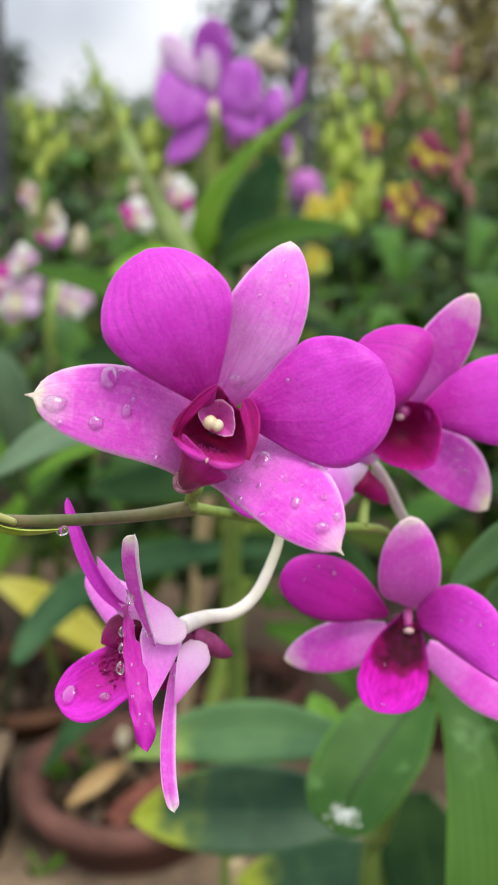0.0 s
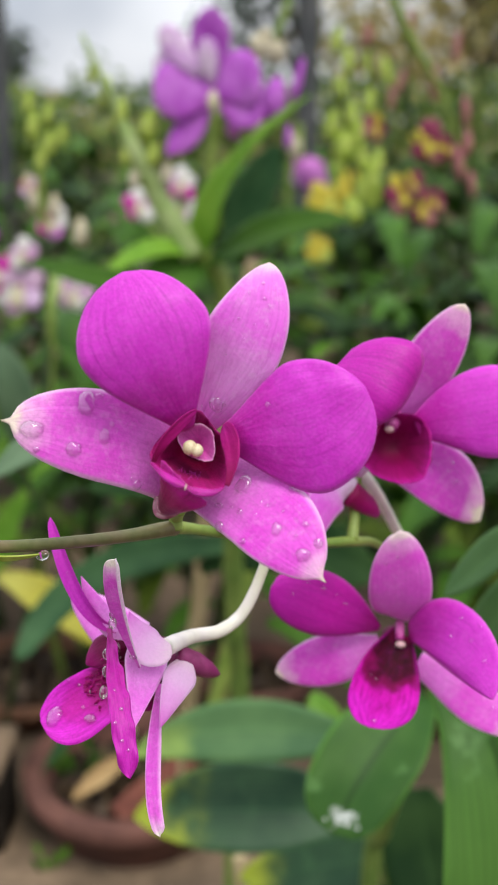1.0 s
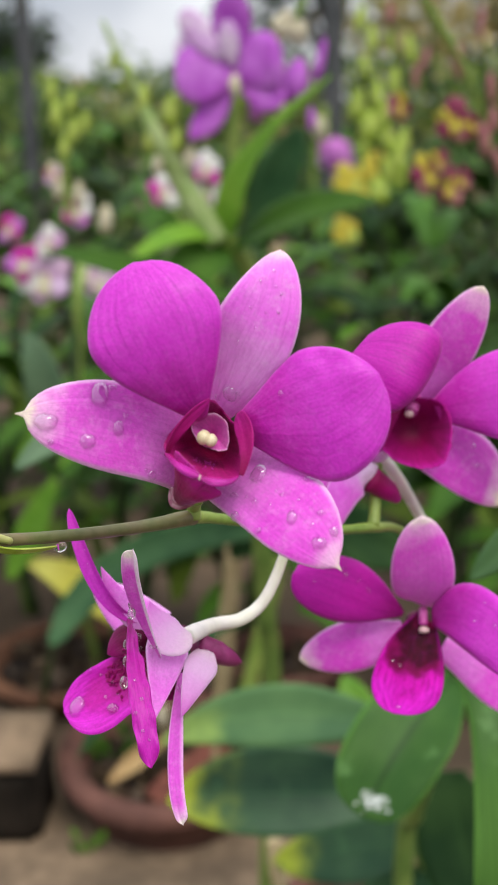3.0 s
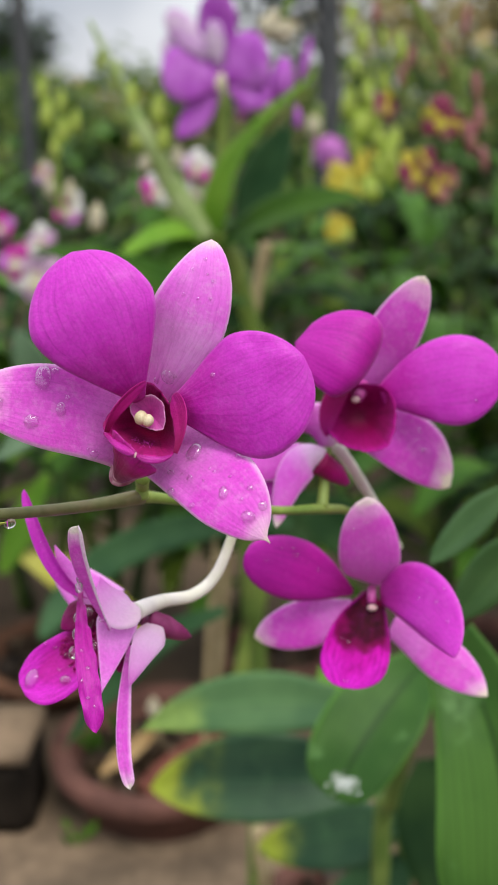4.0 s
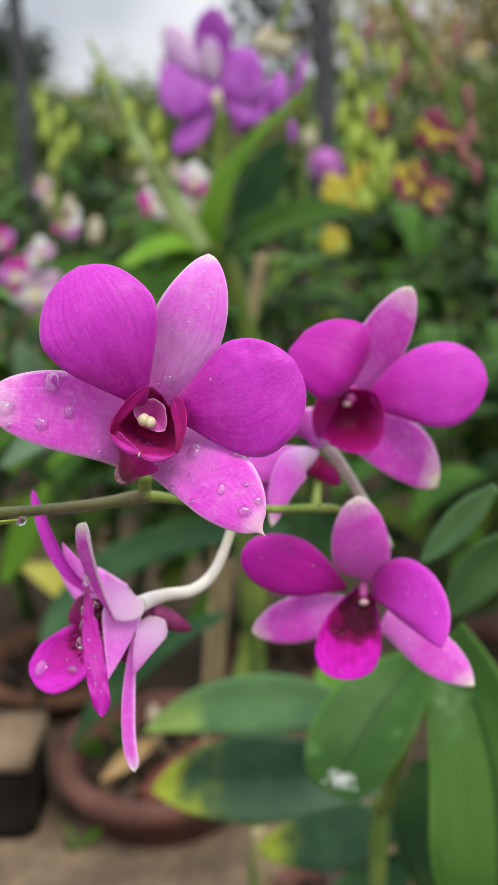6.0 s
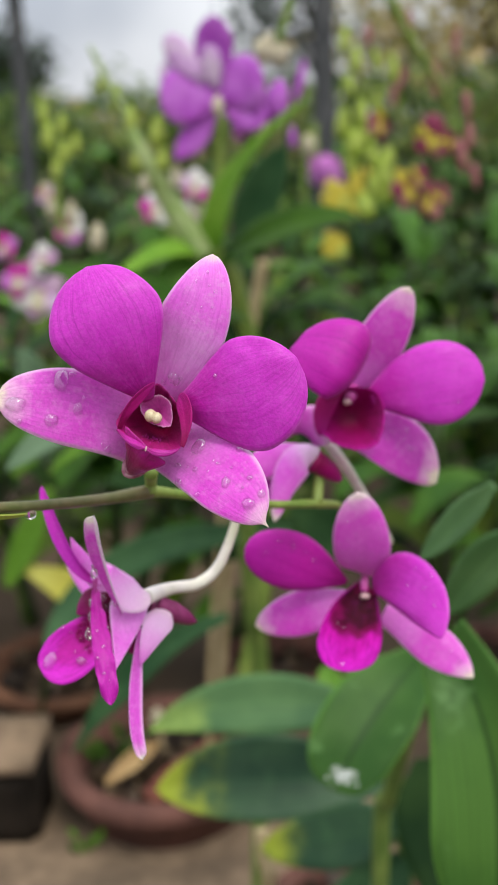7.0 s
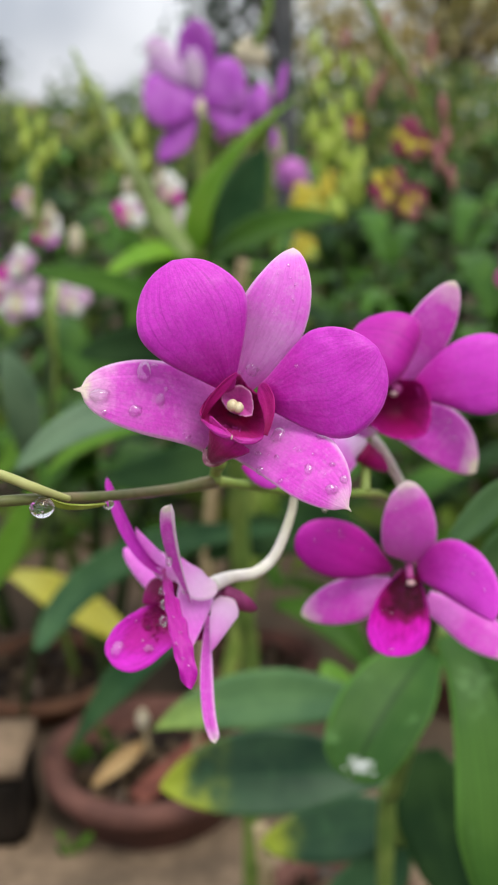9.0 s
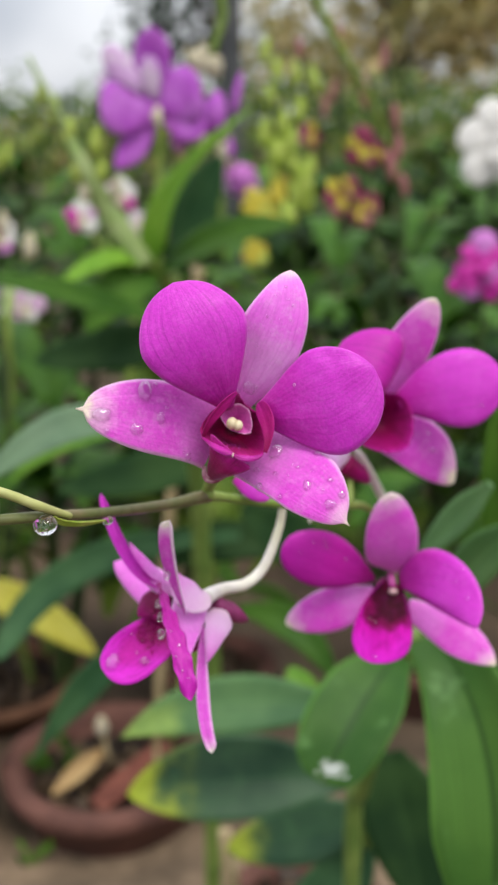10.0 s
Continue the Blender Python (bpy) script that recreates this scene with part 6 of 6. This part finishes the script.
bud(plant_i, (-0.0087, -0.03, 0.6765), 0.0092, 0.0171, (0, 0, 1), BUD)
bud(plant_i, (0.0162, -0.03, 0.6726), 0.0071, 0.0171, (-0.15, 0, 1), BUD)
bud(plant_i, (-0.0226, -0.03, 0.7003), 0.0078, 0.0170, (0.15, 0, 1), BUD)
bud(plant_i, (0.0293, -0.03, 0.5188), 0.0103, 0.0221, (0.15, 0, 1), BUD)
blossom(plant_i, (-0.0253, 0.15, 0.4957), (0, -1, 0.3), 0.0429, (GOLD, GOLD, BUD, GOLD, GOLD), GOLD, "yellow flower among the leaves", turn=455)
blossom(plant_i, (0.0123, 0.15, 0.5149), (0, -1, 0.3), 0.0363, (GOLD, GOLD, BUD, GOLD, GOLD), GOLD, "yellow flower among the leaves", turn=500)
blossom(plant_i, (-0.0293, 0.15, 0.4261), (0, -1, 0.3), 0.0368, (GOLD, GOLD, BUD, GOLD, GOLD), GOLD, "yellow flower among the leaves", turn=452)
blossom(plant_i, (-0.0063, 0.15, 0.4895), (0, -1, 0.3), 0.0331, (GOLD, GOLD, BUD, GOLD, GOLD), GOLD, "yellow flower among the leaves", turn=478)

plant_k = thing("orchid_plant", (0.17, 1, 0), "orchid plant with maroon and gold flowers on thin stalks", "orchid plant", "potted orchid plants")
blossom(plant_k, (-0.018, 0, 0.5925), (0, -1, 0.2), 0.0301, (MAROON, MAROON, GOLD, MAROON, BUD_PINK), GOLD, "small maroon flower with a golden middle", turn=640)
blossom(plant_k, (-0.0389, 0, 0.5484), (0.3, -1, 0.2), 0.0294, (MAROON, MAROON, GOLD, MAROON, BUD_PINK), GOLD, "small maroon flower with a golden middle", turn=600)
blossom(plant_k, (-0.0187, 0, 0.5365), (-0.2, -1, 0.2), 0.0263, (MAROON, MAROON, GOLD, MAROON, BUD_PINK), GOLD, "small maroon flower with a golden middle", turn=638)
blossom(plant_k, (-0.0648, 0, 0.6046), (0.2, -1, 0.2), 0.0216, (MAROON, MAROON, GOLD, MAROON, BUD_PINK), GOLD, "small maroon flower with a golden middle", turn=550)
blossom(plant_k, (-0.0033, 0, 0.5891), (0.5, -1, 0.2), 0.0187, (MAROON, MAROON, GOLD, MAROON, BUD_PINK), GOLD, "small maroon flower with a golden middle", turn=668)
blossom(plant_k, (-0.0294, 0, 0.5583), (0, -1, 0.2), 0.0178, (MAROON, MAROON, GOLD, MAROON, BUD_PINK), GOLD, "small maroon flower with a golden middle", turn=618)
blossom(plant_k, (-0.0097, 0, 0.5424), (0, -1, 0.2), 0.0179, (MAROON, MAROON, GOLD, MAROON, BUD_PINK), GOLD, "small maroon flower with a golden middle", turn=655)
bud(plant_k, (-0.0157, 0, 0.6404), 0.0057, 0.0157, (0.1, 0, -1), BUD_PINK)
bud(plant_k, (0.013, 0, 0.6176), 0.0050, 0.0139, (0.1, 0, -1), BUD_PINK)
bud(plant_k, (0.0094, 0, 0.5751), 0.0067, 0.0160, (0.2, 0, -1), BUD_PINK)
bud(plant_k, (0.0219, 0, 0.557), 0.0050, 0.0123, (0.2, 0, -1), BUD_PINK)
bud(plant_k, (0.002, 0, 0.6714), 0.0041, 0.0137, (0.1, 0, 1), BUD_PINK)
bud(plant_k, (-0.044, 0, 0.6434), 0.0041, 0.0119, (0.3, 0, 1), BUD_PINK)
bud(plant_k, (-0.0744, 0, 0.6801), 0.0044, 0.0100, (0, 0, 1), BUD_PINK)
bud(plant_k, (0.016, 0, 0.5926), 0.0058, 0.0122, (0, 0, 1), BUD_PINK)
bud(plant_k, (-0.0518, 0, 0.6289), 0.0041, 0.0101, (0, 0, 1), BUD_PINK)
bud(plant_k, (-0.0389, 0, 0.6913), 0.0036, 0.0100, (0, 0, 1), BUD_PINK)
part("flower_stalk", tube([(-0.0744, -0.05, 0.7329), (-0.0566, -0.04, 0.7002), (-0.0371, -0.03, 0.6684), (-0.0164, -0.02, 0.64), (0.0082, 0, 0.5928), (0.0164, 0, 0.5673)], [0.0042, 0.0042, 0.0038, 0.0028, 0.0019, 0.0014], sides=8), STEM_FRESH, plant_k, "arching green flower stalk")
part("flower_stalk", tube([(0.0164, 0, 0.5673), (0.0227, 0, 0.5102), (0.0157, 0, 0.4354), (0, 0, 0)], [0.0016, 0.0016], sides=8), CANE_SHADED, plant_k)
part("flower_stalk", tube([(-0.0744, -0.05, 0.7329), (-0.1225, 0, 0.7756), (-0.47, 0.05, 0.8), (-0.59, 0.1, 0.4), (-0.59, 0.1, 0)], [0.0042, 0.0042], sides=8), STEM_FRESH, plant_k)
part("flower_stalk", tube([(-0.018, 0, 0.5884), (-0.0125, 0, 0.5579), (-0.0015, 0, 0.511), (0.01, 0, 0.4573), (0, 0, 0.2)], [0.0016, 0.0016], sides=8), CANE_SHADED, plant_k)
part("flower_stalk", tube([(-0.0389, 0, 0.5484), (-0.0256, 0, 0.5221), (-0.0039, 0, 0.4846), (0, 0, 0.2)], [0.0016, 0.0016], sides=8), CANE_SHADED, plant_k)
part("flower_stalk", tube([(-0.0648, 0, 0.6046), (-0.0441, 0, 0.574), (-0.0122, 0, 0.5217)], [0.0015, 0.0015], sides=8), CANE_SHADED, plant_k)
part("flower_stalk", tube([(-0.044, 0, 0.6434), (-0.0337, 0, 0.6088), (-0.0179, 0, 0.5733)], [0.0015, 0.0015], sides=8), CANE_SHADED, plant_k)
part("flower_stalk", tube([(0.002, 0, 0.6714), (0.0076, 0, 0.6325), (0.0108, 0, 0.5927)], [0.0015, 0.0015], sides=8), CANE_SHADED, plant_k)
part("flower_stalk", tube([(-0.0744, 0, 0.6801), (-0.0646, 0, 0.6341), (-0.0493, 0, 0.5942)], [0.0015, 0.0015], sides=8), CANE_SHADED, plant_k)
part("flower_stalk", tube([(-0.0389, 0, 0.6913), (-0.0389, 0, 0.6482), (-0.0337, 0, 0.6088)], [0.0015, 0.0015], sides=8), CANE_SHADED, plant_k)

plant_l = thing("orchid_plant", (0.46, 1.25, 0), "orchid plant with cream buds on a tall stalk", "orchid plant", "potted orchid plants")
part("flower_stalk", tube([(0, 0, 0), (-0.01, 0, 0.6), (-0.19, -0.13, 0.92), (-0.34, -0.25, 0.88), (-0.4265, -0.27, 0.7463), (-0.4325, -0.27, 0.7057), (-0.4433, -0.27, 0.6759)], [0.0053, 0.0048, 0.0034], sides=8), STEM_FRESH, plant_l)
bud(plant_l, (-0.4569, -0.27, 0.6683), 0.0089, 0.0109, (0.1, 0, -1), BUD_CREAM)
bud(plant_l, (-0.4461, -0.27, 0.6652), 0.0079, 0.0099, (0.1, 0, -1), BUD_CREAM)
bud(plant_l, (-0.4387, -0.27, 0.6651), 0.0059, 0.0099, (0.1, 0, -1), BUD_CREAM)
bud(plant_l, (-0.4507, -0.27, 0.6761), 0.0059, 0.0079, (0.1, 0, -1), BUD_CREAM)

plant_m = thing("orchid_plant", (0.31, 1.3, 0), "orchid plant with a large white flower", "orchid plant", "potted orchid plants")
blossom(plant_m, (0.05, 0, 0.5838), (0, -1, 0.3), 0.0774, (WHITE, WHITE, WHITE, WHITE, WHITE), WHITE, "large pure white flower", spread=1.1)
part("flower_stalk", tube([(0.0463, 0, 0.5742), (0.0484, 0, 0.4877), (0.0482, 0, 0.3483), (0, 0, 0)], [0.0034, 0.0034], sides=8), CANE_SHADED, plant_m)

plant_n = thing("orchid_plant", (0.25, 1.05, 0), "orchid plant with hot pink flowers", "orchid plant", "potted orchid plants")
blossom(plant_n, (0.0326, 0, 0.4801), (0, -1, 0.3), 0.0450, (HOT, ROSE, HOT, ROSE, HOT), HOT, "hot pink orchid flower", turn=855)
blossom(plant_n, (0.019, 0, 0.4609), (0, -1, 0.3), 0.0339, (HOT, ROSE, HOT, ROSE, HOT), HOT, "hot pink orchid flower", turn=830)
blossom(plant_n, (0.0476, 0, 0.4628), (0, -1, 0.3), 0.0396, (HOT, ROSE, HOT, ROSE, HOT), HOT, "hot pink orchid flower", turn=880)
part("flower_stalk", tube([(0.0313, 0, 0.4689), (0.0328, 0, 0.4001), (0.0303, 0, 0.3046), (0, 0, 0)], [0.0023, 0.0023], sides=8), CANE_SHADED, plant_n)

stick = thing("plant_stick", (-0.0319, 1, 0), "straw-coloured bamboo stick in the ground", "plant stick")
part("stick", tube([(0.0311, 0, 0.4872), (0.0215, 0, 0.445), (0.0126, 0, 0.3972), (-0.0003, 0, 0.3088), (-0.03, 0, 0)], [0.0057, 0.0057, 0.0057, 0.0057], sides=8), CANE_DRY, stick)

post_a = thing("post", (0.1246, 3, 0), "weathered dark grey wooden post", "post", "posts of the shade house")
part("shaft", tube([(0, 0, 0), (0.004, 0, 0.8), (-0.003, 0, 1.6), (0, 0, 2.4)], [0.0282, 0.0282, 0.0268, 0.0268], sides=10), POST, post_a)

post_b = thing("post", (-0.7165, 3.2, 0), "weathered dark grey wooden post", "post", "posts of the shade house")
part("shaft", tube([(0, 0, 0), (0.004, 0, 0.8), (-0.003, 0, 1.6), (0, 0, 2.4)], [0.0224, 0.0224, 0.0213, 0.0213], sides=10), POST, post_b)

# ---------------------------------------------------------------- rows of leafy orchids between the near plants and the hedge
def leafy(seed, tall, leaves, materials, long_leaf):
    """An orchid in its pot, with several canes and strap leaves in two ranks."""
    rng = np.random.default_rng(seed)
    ob = thing("orchid_plant", (0, 0, 0), "leafy green orchid plant growing in the nursery row", "orchid plant", "rows of orchids behind")
    for c in range(3):
        x, y, lean = rng.uniform(-0.04, 0.04), rng.uniform(-0.04, 0.04), rng.uniform(-0.12, 0.12, 2)
        h = tall * rng.uniform(0.7, 1.0)
        top = Vector((x + lean[0], y + lean[1], h))
        # the first cane has the plain green, the others the one with shade painted in
        part("cane", tube([(x, y, 0), (x + lean[0] * 0.3, y + lean[1] * 0.3, h * 0.5), top], [0.007, 0.008, 0.005], sides=7, steps=6), CANE_SHADED if c else CANE, ob)
        for k in range(leaves):
            s = 0.35 + 0.65 * (k + 1) / leaves
            p = Vector((x, y, 0)).lerp(top, s)
            a = rng.uniform(0, 6.283)
            d = Vector((math.cos(a), math.sin(a), 0))
            ln = long_leaf * rng.uniform(0.7, 1.2)
            rise = rng.uniform(0.1, 0.7)
            leaf(ob, p, p + d * ln * 0.5 + Vector((0, 0, ln * rise * 0.6)), p + d * ln * 0.95 + Vector((0, 0, ln * (rise - 0.35))), (d * -0.5 + Vector((0, 0, 1))),
                 ln * 0.135, ln * 0.135, materials[int(rng.integers(len(materials)))], nu=10, nv=4, seed=float(k))
    return ob


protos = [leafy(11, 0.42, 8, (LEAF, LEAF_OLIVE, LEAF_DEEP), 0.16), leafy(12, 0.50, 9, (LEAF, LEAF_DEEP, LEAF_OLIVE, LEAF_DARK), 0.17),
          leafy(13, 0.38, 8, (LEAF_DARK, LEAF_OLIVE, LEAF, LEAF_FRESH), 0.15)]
rng = np.random.default_rng(5)
spots = []
for row, (y, count) in enumerate(((1.15, 5), (1.5, 6), (1.95, 7), (2.45, 8), (3.1, 9), (3.9, 10))):
    for k in range(count):
        half = 0.30 * y + 0.12
        spots.append((-half + 2 * half * (k + 0.5 + rng.uniform(-0.3, 0.3)) / count, y + rng.uniform(-0.12, 0.12), row))
for i, (x, y, row) in enumerate(spots):
    m = pose(x, y, 0, 0, 0, rng.uniform(0, 360)) @ Matrix.Scale(0.90 + 0.04 * row + rng.uniform(-0.08, 0.1), 4)
    if i < 3:
        protos[i].matrix_basis = m
    else:
        q = copy_thing(protos[1 if x > 0.12 * y else i % 3], m)
        q.scale = m.to_scale()
# the rows go on to both sides
for row, y in enumerate((1.15, 1.5, 1.95, 2.45, 3.1, 3.9)):
    for side in (-1, 1):
        x = 0.30 * y + 0.24
        while x < 1.75:
            m = pose(side * x, y + rng.uniform(-0.12, 0.12), 0, 0, 0, rng.uniform(0, 360)) @ Matrix.Scale(0.90 + 0.04 * row + rng.uniform(-0.08, 0.1), 4)
            q = copy_thing(protos[int(rng.integers(3))], m)
            q.scale = m.to_scale()
            x += rng.uniform(0.22, 0.36)


# ---------------------------------------------------------------- hedge, trees and distance
def hedge_place(rng):
    x = rng.uniform(-4.5, 3.5)
    top = 0.74 + 0.05 * noise.noise((x * 1.3, 0, 3)) + 0.10 * noise.noise((x * 5, 1, 3)) + 0.03 * rng.normal()
    return x, 5.0 + rng.uniform(-0.5, 0.8), rng.uniform(0.02, 1.0) ** 0.7 * max(0.3, top)


foliage("hedge", 21000, hedge_place, 0.055, FAR_GREEN, "dense green hedge behind the nursery rows", "hedge", 3)


def tree(loc, tall, crown, count, size, material, label, seed):
    rng = np.random.default_rng(seed)
    ob = thing("tree", loc, label, "tree", "trees beyond the hedge")
    part("trunk", tube([(0, 0, 0), (0.05, 0, tall * 0.3), (-0.05, 0.05, tall * 0.6), (0, 0, tall * 0.9)], [0.022 * tall, 0.018 * tall, 0.012 * tall, 0.005 * tall], sides=9), BARK, ob)
    clumps = []
    for k in range(9):
        a, h = rng.uniform(0, 6.283), rng.uniform(0.25, 0.95)
        reach = crown * rng.uniform(0.5, 1.0) * (1.1 - 0.5 * h)
        tip = Vector((reach * math.cos(a), reach * math.sin(a), tall * h + reach * 0.3))
        part("limb", tube([(0, 0, tall * h * 0.7), tip * 0.5 + Vector((0, 0, tall * h * 0.45)), tip], [0.012 * tall, 0.008 * tall, 0.003 * tall], sides=6, steps=5), BARK, ob)
        clumps += [tip, tip * 0.6 + Vector((0, 0, tall * h * 0.35)), tip + Vector(rng.normal(0, 0.25 * crown, 3))]

    def place(r):
        c = clumps[int(r.integers(len(clumps)))]
        d = Vector(r.normal(0, 1, 3))
        return c + d * 0.17 * crown

    mass = foliage("crown", count, place, size, material, "", "", seed + 50)
    mass.parent = ob
    for key in ("kind",):
        del mass[key]
    return ob


tree((0.35, 9.0, 0), 2.7, 1.1, 1500, 0.10, FAR_DARK, "dark green tree with gaps in its crown", 22)
tree((1.5, 8.2, 0), 2.5, 1.1, 3000, 0.11, FAR_OLIVE, "broad olive-green tree with a dark trunk", 21)
tree((2.7, 8.8, 0), 2.6, 1.2, 3000, 0.11, FAR_OLIVE, "broad olive-green tree with a dark trunk", 23)
tree((-2.45, 9.5, 0), 1.2, 0.6, 3500, 0.11, FAR_DARK, "low dark green tree", 24)


def bank_place(rng):
    x = rng.uniform(-14, 14)
    top = 0.85 + 0.25 * noise.noise((x * 0.4, 2, 7)) + (1.2 if x > 0.6 else 0.0) + 0.2 * noise.noise((x * 2.0, 5, 7))
    return x, 14.0 + rng.uniform(-1, 1), rng.uniform(0, 1) ** 1.1 * top


foliage("far_woods", 14000, bank_place, 0.15, FAR_OLIVE, "distant dark line of woods", "woods", 9)
